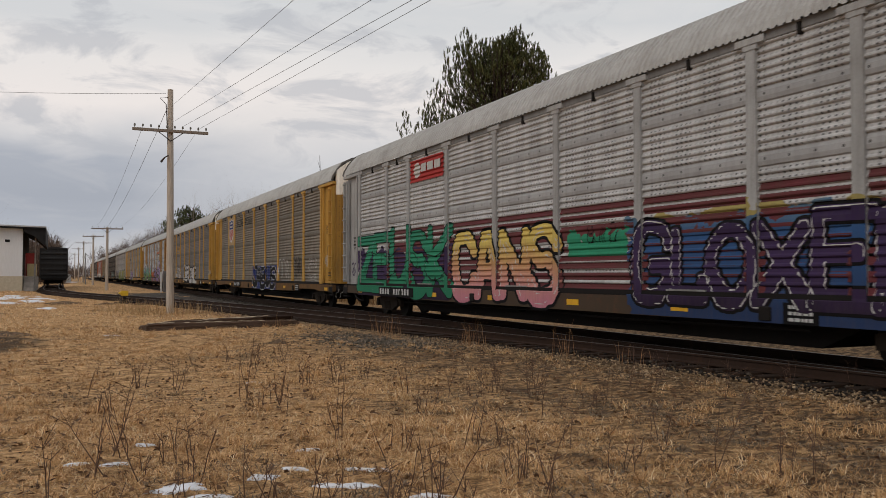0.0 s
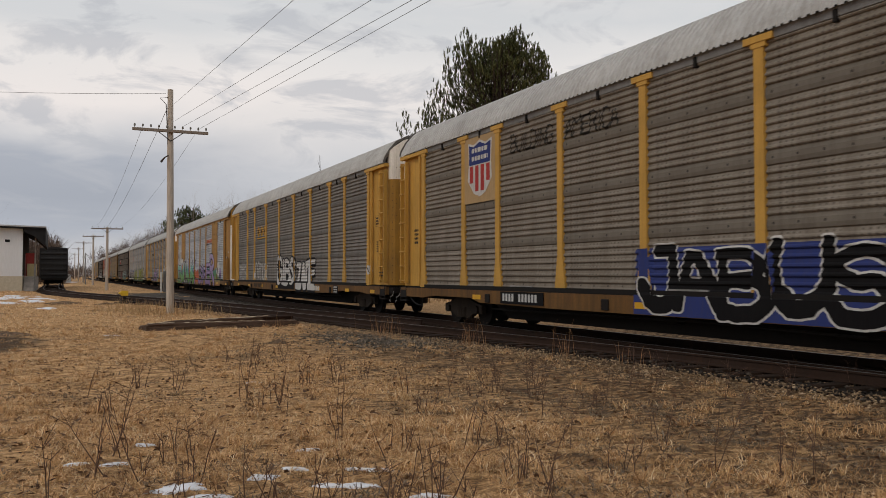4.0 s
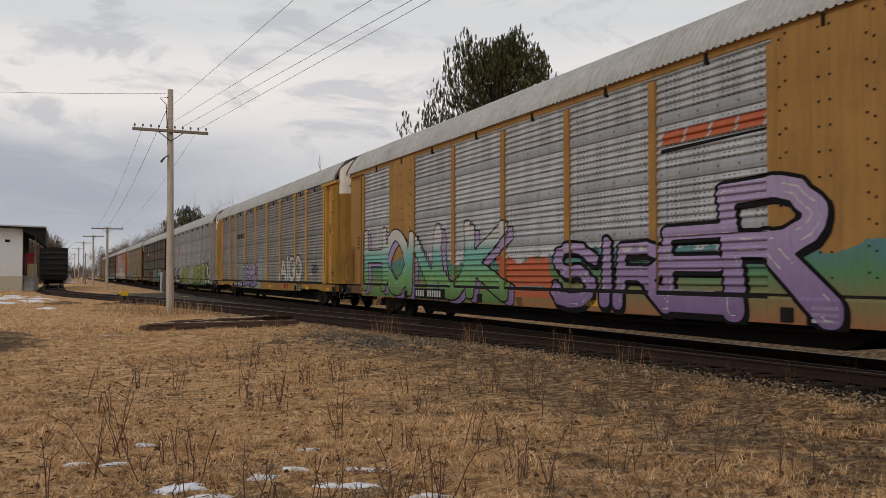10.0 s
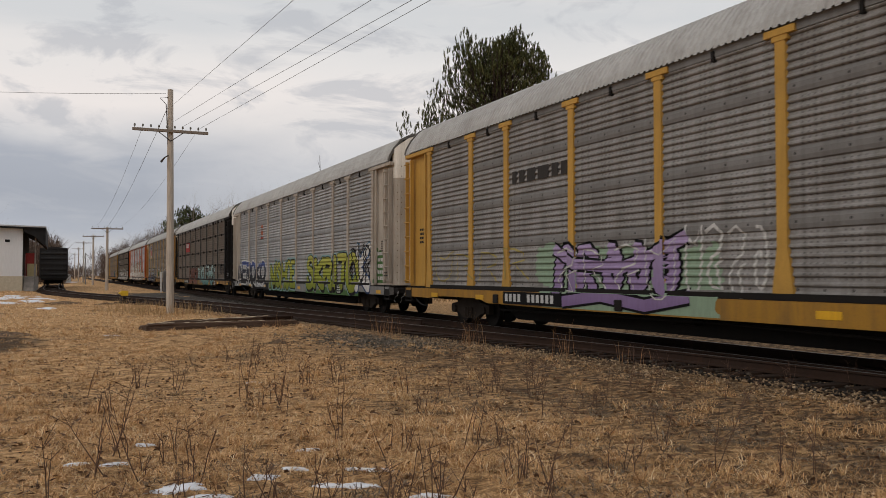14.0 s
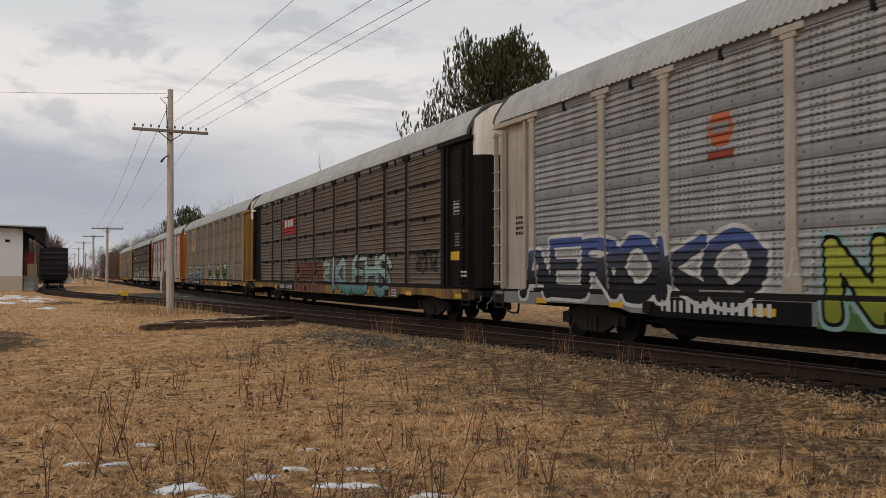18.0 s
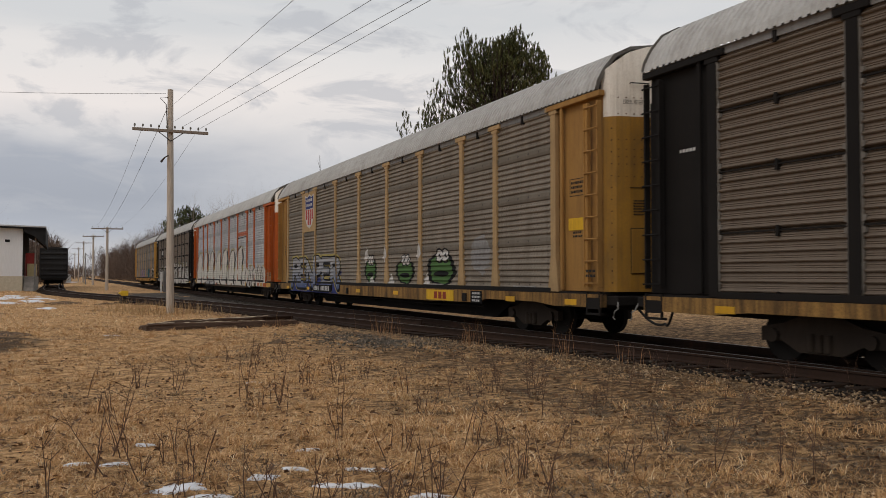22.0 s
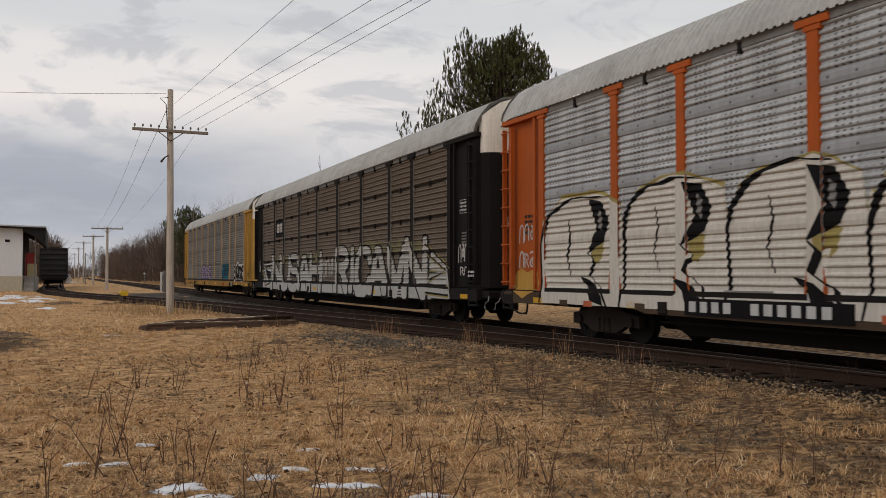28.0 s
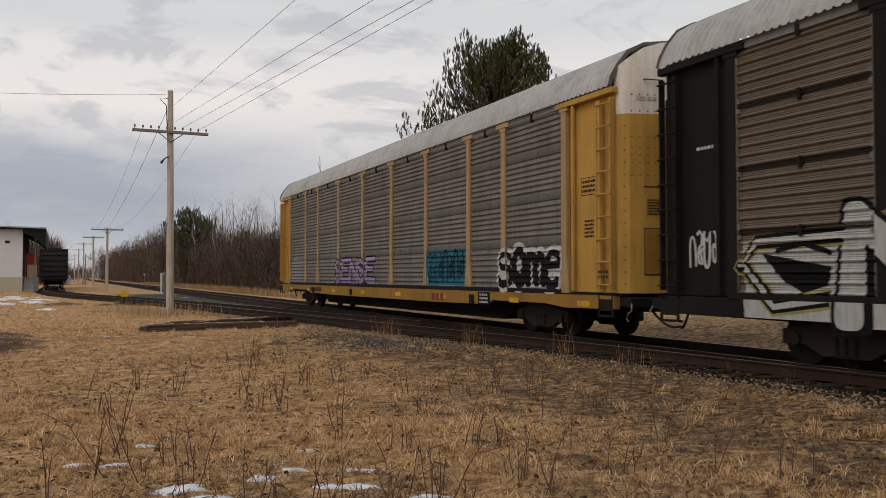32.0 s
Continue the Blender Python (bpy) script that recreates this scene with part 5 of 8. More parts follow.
def tag(car, word, y0, y1, z0, z1, fill, line=None, kind="a", bare="", fat=0.03, edge=0.06, seed=1, wobble=0.1, grow=0.0, third=None, name="graffiti", label="", over=0.0, square=2.6, inner=None, shine=None,
        drop=(0.0, 0.0), taper=0.35, weight=1.0):
    """Lettering sprayed from y0 (where it begins, far end) to y1: fat strokes, each letter leaning and swelling its own way;
    line: outline, third: halo round it, inner: thin line inside each letter, shine: light dabs, drop: shift of the outline's block shadow."""
    r = random.Random(seed)
    share = [{"I": 0.55, "M": 1.25, "m": 1.25, "J": 0.9, "L": 0.85}.get(ch, 1.0) for ch in word]
    unit = (y0 - y1) / sum(share)
    for k, ch in enumerate(word):
        lean, rise, tall, shear = r.uniform(-wobble, wobble) * .5, r.uniform(-.05, .05) * wobble * 6, 1 + r.uniform(-.05, .10), r.uniform(-.2, .2) * wobble * 3
        if ch == " ":
            continue
        span, mid = unit * share[k] * (1 + grow), y0 - unit * (sum(share[:k]) + share[k] / 2)
        high = (z1 - z0) * tall
        half = weight * min((0.09 + fat * 1.0) * unit * (1 + grow), 0.105 * high)
        half = min(half, span * 0.32, 0.20, (0.095 if ch in "ESBeaG29" else 0.14) * high)
        lines = []
        for p in letter_lines(ch):
            q = []
            for u, v_ in p:
                u += r.gauss(0, .02) + (shear + lean) * (v_ - .5)
                lo, hi = half / span, 1 - half / span
                q.append((mid - (lo + (hi - lo) * u - .5) * span, z0 + (z1 - z0) * rise + half + (high - 2 * half) * v_ + r.gauss(0, .01)))
            lines.append(q)
        pad = half + (edge * 3 if third else edge + 0.06) + max(abs(drop[0]), abs(drop[1]))
        yy, zz = [p[0] for q in lines for p in q], [p[1] for q in lines for p in q]
        ys, zs = paint_grid(kind, min(yy) - pad, max(yy) + pad, max(0.58, min(zz) - pad), max(zz) + pad)
        f = stroke_field(ys, zs, lines, half, square, taper)
        up = over + 0.0014 * (k % 2)
        if third:
            paint_field(name + "_halo", car, kind, bare, ys, zs, f - edge * 2.2, 0.003 + up, third)
        if line:
            g = f
            if drop != (0.0, 0.0):
                for q in (0.33, 0.67, 1.0):
                    g = np.minimum(g, stroke_field(ys, zs, [[(y + drop[0] * q, z + drop[1] * q) for y, z in p] for p in lines], half, square, taper))
            paint_field(name + "_outline", car, kind, bare, ys, zs, g - edge, 0.006 + up, line)
        paint_field(name + "_letter", car, kind, bare, ys, zs, f, 0.010 + up, fill, label)
        if inner:
            paint_field("inner_line", car, kind, bare, ys, zs, np.abs(f + edge * 0.55) - edge * 0.24, 0.014 + up, inner)
        if shine:
            patchy = np.array([[noise.noise(Vector((y * 2.2, z * 2.2, seed + k))) for y in ys.tolist()] for z in zs.tolist()])
            dabs = paint_field("shine", car, kind, bare, ys, zs, np.maximum(np.abs(f + half * 0.55) - edge * 0.22, 0.08 - patchy), 0.014 + up, shine)
            if dabs:
                dabs["kind"] = "stuff"


def blob(car, points, mat_, kind="a", bare="", lift=0.004, name="paint_patch", label=""):
    """A filled outline of paint, given as (y, z) corners."""
    s = Shape()
    n = len(points)
    cy, cz = sum(p[0] for p in points) / n, sum(p[1] for p in points) / n
    s.v = [(cy, cz)] + list(points)
    s.f = [(0, 1 + i, 1 + (i + 1) % n) for i in range(n)]
    return drape(name, s, car, kind, bare, lift, mat_, label)


def oval(yc, zc, a, b, n=20, seed=0, rough=0.0):
    return [(yc + a * math.cos(6.2832 * k / n) * (1 + rough * noise.noise(Vector((k * .9, seed, 0)))), zc + b * math.sin(6.2832 * k / n) * (1 + rough * noise.noise(Vector((k * .9, seed, 5))))) for k in range(n)]


def rect(y0, y1, z0, z1):
    return [(y0, z0), (y1, z0), (y1, z1), (y0, z1)]


def cloud(car, y0, y1, z0, z1, mat_, seed, kind="a", bare="", lift=0.002):
    """Spray haze behind lettering, its rim broken into flecks."""
    y0, y1 = max(y0, y1), min(y0, y1)
    ys, zs = paint_grid(kind, y1 - .1, y0 + .1, max(0.58, z0), z1 + .2, 0.06)
    gy, gz = np.meshgrid(ys, zs)
    rough = np.array([[0.55 * noise.noise(Vector((y * .9, z * .9, seed))) + 0.3 * noise.noise(Vector((y * 3.1, z * 3.1, seed + 5.0))) + 0.22 * noise.noise(Vector((y * 9, z * 9, seed + 9.0))) for y in ys.tolist()] for z in zs.tolist()])
    deep = np.minimum(np.minimum(gy - y1, y0 - gy), (z1 - gz) * 1.0)
    haze = paint_field("paint_haze", car, kind, bare, ys, zs, 0.12 + rough * 0.55 - deep, lift, mat_)
    if haze:
        haze["kind"] = "stuff"
    return haze


def stroke(car, pts, w, mat_, kind="a", bare="", lift=0.012, name="spray_stroke"):
    """A line of spray paint of even width through (y, z) points."""
    s = Shape()
    n = len(pts)
    for k, (y, z) in enumerate(pts):
        a, b = pts[max(k - 1, 0)], pts[min(k + 1, n - 1)]
        d = math.hypot(b[0] - a[0], b[1] - a[1]) or 1
        ny, nz = -(b[1] - a[1]) / d * w, (b[0] - a[0]) / d * w
        s.v += [(y - ny, z - nz), (y + ny, z + nz)]
    s.f = [(2 * k, 2 * k + 2, 2 * k + 3, 2 * k + 1) for k in range(n - 1)]
    return drape(name, s, car, kind, bare, lift, mat_)


def scribble(car, y0, y1, z0, z1, mat_, seed, n=4, w=0.03, kind="a", bare="", lift=0.012):
    """Writing that cannot be read: arches, cups, loops and hooks of spray paint side by side."""
    r = random.Random(seed)
    for k in range(n):
        a, b = y0 + (y1 - y0) * (k + .06) / n, y0 + (y1 - y0) * (k + 0.94) / n
        lo, hi = z0 + (z1 - z0) * r.uniform(0, .14), z0 + (z1 - z0) * r.uniform(.84, 1.0)
        mode, slant = r.randrange(5), r.uniform(-.12, .12)
        if mode == 0:
            uv = [(.5 + (.1 + .024 * q) * math.cos(.5 + q * .55), .5 + (.1 + .027 * q) * math.sin(.5 + q * .55)) for q in range(15)]
        elif mode == 1:
            uv = [(.05, 0), (.06, .4)] + [(.5 - .45 * math.cos(q * math.pi / 7), .55 + .45 * math.sin(q * math.pi / 7)) for q in range(8)] + [(.94, .4), (.97, .02)]
        elif mode == 2:
            uv = [(.05, 1), (.06, .6)] + [(.5 - .45 * math.cos(q * math.pi / 7), .45 - .45 * math.sin(q * math.pi / 7)) for q in range(8)] + [(.94, .6), (.97, .98), (.55, .72), (.2, .8)]
        elif mode == 3:
            uv = [(.1, .02), (.12, .5), (.1, .98), (.45, .95), (.8, .82), (.82, .6), (.4, .5), (.7, .25), (.95, .02)]
        else:
            uv = [(.05, .9), (.5, 1), (.9, .88), (.8, .62), (.4, .52), (.15, .3), (.4, .08), (.9, .04), (.6, .4), (.95, .5)]
        stroke(car, [(a + (b - a) * (u + slant * (v - .5)), lo + (hi - lo) * v) for u, v in uv], w * r.uniform(.8, 1.2), mat_, kind, bare, lift + 0.0008 * k)


def flat_poly(car, pts, x, mat_, name, label=""):
    """A flat painted plate of any outline on the car's side."""
    return part(name, Shape().prism(pts, "x", x, x + 0.008), mat_, car, label)


def stencil(car, word, y0, y1, z0, z1, mat_, x=None):
    """Plain lettering that can be read, on a flat plate."""
    span, s = (y0 - y1) / len(word), Shape()
    for k, ch in enumerate(word):
        if ch == " ":
            continue
        pts, faces = glyph(ch, 0.014)
        s.add([(x if x is not None else -SIDE + 0.115, y0 - span * (k + u * 1.3), z0 + (z1 - z0) * v / 0.7) for u, v in pts], faces)
    me = bpy.data.meshes.new("lettering")
    me.from_pydata(s.v, [], s.f)
    me.materials.append(mat_)
    return part("lettering", me, None, car)

# ---------------------------------------------------------------- the eleven cars and their paint
CARS = []
CARS.append(rack_car(0, "silver-grey auto carrier with maroon stripes and colourful graffiti", "silver", LIGHT_GREY, GREY, BROWN_SILL, LIGHT_GREY, foot=False))
CARS.append(rack_car(1, "yellow auto carrier with dusty brown-grey sides", "tan", BRIGHT_YELLOW, YELLOW, BROWN_YELLOW, BRIGHT_YELLOW))
CARS.append(rack_car(2, "yellow auto carrier with sooty grey sides", "dark", BRIGHT_YELLOW, YELLOW, BROWN_YELLOW, BRIGHT_YELLOW))
CARS.append(rack_car(3, "brown-yellow auto carrier with bluish panels and lilac graffiti", "blue", TAN_YELLOW, WHITE, BROWN_YELLOW, TAN_YELLOW, wide=(1, 7), cap_mat=YELLOW, cap=False, eave_mat=TAN_YELLOW, foot=False, short=True))
CARS.append(rack_car(4, "yellow auto carrier with grey perforated sides", "mid", BRIGHT_YELLOW, YELLOW, YELLOW, BRIGHT_YELLOW))
CARS.append(rack_car(5, "light grey auto carrier with cream ends and posts", "pale", CREAM, CREAM, GREY, CREAM))
CARS.append(rack_car(6, "black auto carrier with brown-black ribbed sides", "black", BLACK, BLACK, MOTTLED, BLACK, kind="b", foot=False))
CARS.append(rack_car(7, "faded yellow auto carrier with dusty brown sides", "dust", PALE_YELLOW, YELLOW, MOTTLED, TAN_YELLOW))
CARS.append(rack_car(8, "orange-ended auto carrier with huge white graffiti", "blue", ORANGE, ORANGE, BROWN_SILL, ORANGE))
CARS.append(rack_car(9, "black auto carrier with silver graffiti along its foot", "black", BLACK, BLACK, BLACK, BLACK, kind="b", foot=False))
CARS.append(rack_car(10, "clean yellow auto carrier with dark grey sides", "dark", PALE_YELLOW, BRIGHT_YELLOW, YELLOW, BRIGHT_YELLOW))

RED = spray("logo_red", (0, (0.42, 0.045, 0.04)))
TAN = spray("logo_tan", (0, (0.45, 0.30, 0.15)))
BLUE = spray("deep_blue", (0, (0.03, 0.045, 0.17)))
SIGN_YELLOW = spray("sign_yellow", (0, (0.72, 0.42, 0.03)))
GOLD = spray("logo_gold", (0, (0.50, 0.27, 0.04)))
GHOST = spray("ghost_grey", (0, (0.26, 0.25, 0.24)), grime=0.3)
SOOT = spray("ghost_black", (0, (0.035, 0.032, 0.03)), grime=0.3)
ZGREEN = spray("green_fill", (1.0, (0.02, 0.17, 0.09)), (2.0, (0.03, 0.26, 0.14)), (3.0, (0.02, 0.16, 0.10)))
PINKY = spray("pink_to_yellow", (0.7, (0.50, 0.19, 0.24)), (1.3, (0.55, 0.26, 0.20)), (1.7, (0.50, 0.28, 0.12)), (2.2, (0.62, 0.46, 0.12)))
PURPLE = spray("violet_fill", (0.8, (0.022, 0.012, 0.03)), (1.5, (0.05, 0.027, 0.08)), (2.4, (0.032, 0.018, 0.055)))
HALO_BLUE = spray("blue_halo", (0.8, (0.022, 0.04, 0.10)), (2.0, (0.03, 0.085, 0.21)), (2.5, (0.09, 0.15, 0.2)))
LILAC = spray("lilac_fill", (0.7, (0.20, 0.13, 0.26)), (2.0, (0.36, 0.27, 0.43)), (3.0, (0.38, 0.30, 0.44)))
HONUK_FILL = spray("green_to_white", (0.7, (0.10, 0.17, 0.05)), (1.3, (0.16, 0.32, 0.12)), (1.9, (0.16, 0.40, 0.35)), (2.5, (0.55, 0.52, 0.49)))
TEALHAZE = spray("teal_haze", (0.7, (0.30, 0.14, 0.06)), (1.4, (0.10, 0.22, 0.10)), (2.2, (0.08, 0.20, 0.33)))
LIME = spray("lime_fill", (0.7, (0.16, 0.19, 0.02)), (1.5, (0.30, 0.32, 0.04)), (2.2, (0.40, 0.38, 0.08)))
MINT = spray("mint_haze", (0, (0.27, 0.36, 0.25)))
AQUA = spray("pale_aqua", (0, (0.24, 0.37, 0.36)))
NAVY_FADE = spray("black_to_blue", (1.2, (0.012, 0.012, 0.014)), (1.75, (0.05, 0.055, 0.08)), (1.95, (0.06, 0.09, 0.24)))
KTEAL = spray("teal_fill", (0.7, (0.05, 0.15, 0.14)), (1.4, (0.24, 0.36, 0.34)), (2.2, (0.42, 0.50, 0.46)))
BRICK = spray("brick_red_fill", (0, (0.19, 0.072, 0.046)), grime=0.2)
STEEL = spray("steel_fill", (0.8, (0.06, 0.09, 0.20)), (1.5, (0.25, 0.26, 0.28)), (2.3, (0.34, 0.33, 0.33)))
FROG = spray("green_figure", (0, (0.07, 0.15, 0.045)))
TURQ = spray("turquoise_fill", (0, (0.02, 0.15, 0.22)))
PALEY = spray("pale_yellow_haze", (0, (0.36, 0.29, 0.10)))
ORANGE_SPRAY = spray("orange_streak", (0, (0.50, 0.13, 0.06)))
REFLECT = worn("reflector_yellow", (0.62, 0.33, 0.015), 0.35, grime=0.2)
WHITE_INK = spray("stencil_white", (0, (0.55, 0.54, 0.52)), grime=0.1)
DARK_INK = spray("stencil_black", (0, (0.03, 0.028, 0.025)), grime=0.05)
REDINK = spray("stencil_red", (0, (0.28, 0.05, 0.03)))


def plate(car, y0, y1, z0, z1, mat_, name="plate", x=-SIDE - 0.018, label=""):
    return part(name, Shape().box(x, x + 0.012, min(y0, y1), max(y0, y1), z0, z1), mat_, car, label)


FACE = -SIDE - 0.022


def marks(car, ink, back=None, y0=7.2, y1=4.6):
    """Reporting marks on the sill, as bars."""
    if back:
        plate(car, y0, y1, 0.68, 0.97, back, "mark_plate", x=-SIDE - 0.04)
    s, u = Shape(), (y0 - y1 - 0.3) / 11.5
    for k in range(10):   # four bars, a gap, six bars
        y = y0 - 0.12 - u * (k + (1.2 if k > 3 else 0))
        s.add([(-SIDE - 0.043, y - a, z) for a, z in ((0, 0.74), (u * .62, 0.74), (u * .62, 0.92), (0, 0.92))], [(0, 1, 2, 3)])
    part("reporting_bars", s, ink, car)


def box_outline(car, y0, y1, z0, z1, ink, lines=3, seed=3):
    x = -SIDE + 0.116
    s = Shape()
    for a, b, c, d in ((y1, y0, z1 - .012, z1), (y1, y0, z0, z0 + .012), (y1, y1 + .012, z0, z1), (y0 - .012, y0, z0, z1)):
        s.box(x - 0.002, x, min(a, b), max(a, b), c, d)
    part("stencil_frame", s, ink, car)
    bar_text(car, y1 + .05, y0 - .05, z0 + .04, z1 - .04, lines, ink, seed, x=x - 0.003)


for i, car in enumerate(CARS):
    r = random.Random(900 + i)
    for k, y in enumerate((-12.6, -9.6, -5.6, -2.2, 1.4, 5.0, 8.3, 11.6)):
        if i in (1, 9) and k % 2:
            continue
        y += r.uniform(-.3, .3)
        plate(car, y - 0.22, y + 0.22, 0.74, 0.86, REFLECT, "reflector", label="yellow reflective strip")
    ink = WHITE_INK if i in (6, 9) else DARK_INK
    if i not in (0, 3, 5):
        box_outline(car, -12.28, -12.84, 3.05, 3.42, ink, 3, i)
    bar_text(car, -12.74, -12.4, 2.15, 2.55, 5, GHOST if i in (6, 9) else ink, 40 + i, x=-SIDE + 0.114)
    bar_text(car, 12.3, 12.7, *((3.5, 3.6, 1) if i in (6, 9) else (2.3, 2.8, 4)), ink, 60 + i, x=-SIDE + 0.114)
    plate(car, -8.4, -7.75, 0.64, 0.96, INK if i not in (6, 9) else BROWN_SILL, "stencil_plate")
    bar_text(car, -8.3, -7.85, 0.66, 0.94, 3, WHITE_INK, 80 + i, x=FACE)
    if i not in (3,):
        bar_text(car, -13.45, -13.1, 1.3, 1.5, 2, ink, 20 + i, x=-SIDE - .045)
    # small lashing bars along the foot of the panels
    for y in (-10.3, -5.6, 0.1, 5.7):
        part("lashing_bar", kept(("lash", i in (6, 9)), lambda: Shape().box(-SIDE - 0.005, -SIDE + .03, -0.5, 0.5, DECK + .06, DECK + .09).mesh("lashing_bar", BRIGHT if i not in (6, 9) else BLACK_IRON)), None, car, at=(0, y + r.uniform(-.3, .3), 0))


def end_words(car, ink):
    """Height notice on the near end's head, on its slanting fold."""
    a, b = Vector((-1.12, -HALF - 0.165, 0)), Vector((-0.5, -HALF - 0.285, 0))
    d = (b - a).normalized()
    n = Vector((d.y, -d.x, 0))
    word = "EXCESS HEIGHT CAR"
    s, span = Shape(), (b - a).length * 0.92 / len(word)
    for k, ch in enumerate(word):
        if ch != " ":
            pts, faces = glyph(ch, 0.012)
            s.add([tuple(a + d * (0.03 + span * (k + u * 1.25)) + n * 0.006 + Vector((0, 0, EAVE - 0.3 + 0.085 * v / 0.7))) for u, v in pts], faces)
    me = bpy.data.meshes.new("lettering")
    me.from_pydata(s.v, [], s.f)
    me.materials.append(ink)
    part("lettering", me, None, car)


for i in (1, 2, 4, 7, 8, 10):
    end_words(CARS[i], DARK_INK)
FOLD = pose(-0.75, -HALF - 0.235, 0, 0, 0, -10)   # the slanting fold of the near end
for i in range(11):   # rivets, seams, a hatch and stencils on the near end
    dark = i in (6, 9)
    base_mat = BLACK if dark else WHITE if i == 3 else CREAM if i == 5 else GREY if i == 0 else ORANGE if i == 8 else YELLOW
    ink = WHITE_INK if dark else DARK_INK
    if not dark:
        part("rivet_row", kept(("rivets", i == 3), lambda: end_bolts([DECK + .18 + .24 * k for k in range(14)], (-1.27, -1.15, -0.55) if i == 3 else (-1.29, -0.5)).mesh("rivet_row", BROWN_YELLOW if i != 3 else WORN_EDGE)), None, CARS[i])["kind"] = "stuff"
        part("rivet_row", kept(("rivets2", i == 3), lambda: end_bolts((3.35, 3.6, 3.75, 3.9, 4.1, 4.62, 4.95), (-1.18, -1.02, -.86, -.7)).mesh("rivet_row", BROWN_YELLOW if i != 3 else WORN_EDGE)), None, CARS[i])["kind"] = "stuff"
    if i != 3:
        part("end_hatch", kept(("hatch", base_mat.name), lambda: Shape().box(-0.19, 0.19, -0.022, 0.01, 1.4, 2.3, 0.01).mesh("end_hatch", base_mat)), None, CARS[i], at=FOLD)
        part("hatch_rim", kept(("rim", dark), lambda: Shape().box(-0.205, 0.205, -0.012, 0.012, 1.385, 2.315).mesh("hatch_rim", BLACK_IRON)), None, CARS[i], at=FOLD)
        part("seam_strip", kept(("eseam", base_mat.name), lambda: Shape().box(-0.03, 0.03, -HALF - 0.32, -HALF - 0.28, DECK, EAVE - .1).mesh("seam_strip", base_mat)), None, CARS[i])
        part("door_seam", kept("dseam", lambda: Shape().box(-0.21, 0.21, -0.012, 0.01, 3.12, 3.135).mesh("door_seam", BLACK_IRON)), None, CARS[i], at=FOLD)
    else:
        for x in (-1.0, -0.52):
            part("door_flange", Shape().box(x - .03, x + .03, -end_x(x) - .05, -end_x(x) + .02, DECK, EAVE - .5, .01), WHITE, CARS[i])
    part("grab_iron", kept("hoodgrab", lambda: Shape().tube([(-0.2, .02, EAVE + .12), (-0.2, -.06, EAVE + .12), (.2, -.06, EAVE + .12), (.2, .02, EAVE + .12)], .012, 5).mesh("grab_iron", BLACK_IRON)), None, CARS[i], at=FOLD)
    r = random.Random(700 + i)
    s = Shape()
    for k in range(6):   # illegible stencilled lines
        z, u = 2.85 - .055 * k, -.14
        while u < .12:
            w = r.uniform(.02, .06)
            s.add([(u, -.014, z), (u + w, -.014, z), (u + w, -.014, z + .028), (u, -.014, z + .028)], [(0, 1, 2, 3)])
            u += w + .012
    part("stencil_lettering", s, ink, CARS[i], at=FOLD)

# first car: maroon ribs, three big pieces
c = CARS[0]
for z0, z1 in ((1.08, 1.2), (1.27, 1.42), (1.5, 1.62), (1.66, 1.78), (1.85, 1.98), (2.1, 2.4), (2.5, 2.62), (2.68, 2.8)):
    for p, q in zip(POSTS, POSTS[1:]):
        if p > -12 and q < 9.2:
            blob(c, rect(p + .13, q - .13, z0, z1), MAROON, name="stripe", lift=0.002)
blob(c, rect(6.95, 4.5, 4.2, 4.88), RED, lift=0.03, name="logo_panel", label="red logo panel with white marks")
blob(c, oval(6.4, 4.55, 0.26, 0.24), CHALK, lift=0.036, name="logo_mark")
bar_text(c, 4.65, 6.05, 4.36, 4.8, 1, CHALK, 5, "logo_mark", x=-SIDE - 0.01)
cloud(c, 11.9, 3.9, 0.66, 2.3, PURPLE, 2)
tag(c, "ZEUSK", 11.85, 3.95, 0.8, 2.75, ZGREEN, INK, fat=0.030, edge=0.035, seed=3, wobble=.2, grow=0.12, shine=LILAC)
tag(c, "CANS", 3.85, -1.55, 0.75, 2.55, PINKY, INK, fat=0.045, edge=0.07, seed=4, wobble=.10, grow=0.12, square=3.0, shine=CHALK, weight=1.15)
cloud(c, -1.7, -4.0, 1.75, 2.35, ZGREEN, 8, lift=.003)
tag(c, "BUILD", -2.6, -3.6, 2.0, 2.38, INK, fat=.0, seed=8, wobble=.15, weight=.6, over=.004)
cloud(c, -3.9, -11.2, 0.64, 2.45, HALO_BLUE, 6)
cloud(c, -4.6, -11.0, 2.1, 2.55, PALEY, 7, lift=0.001)
tag(c, "GLOXER", -4.1, -10.4, 0.85, 2.25, PURPLE, INK, fat=0.045, edge=0.05, seed=5, wobble=.06, grow=0.08, inner=CHALK, square=3.2)
marks(c, WHITE_INK, INK, 9.6, 6.6)

scribble(c, 11.6, 4.2, 1.2, 2.2, INK, 203, 4, .016, lift=.02)
scribble(c, 12.9, 12.2, 1.3, 1.9, PURPLE, 204, 2, .03)

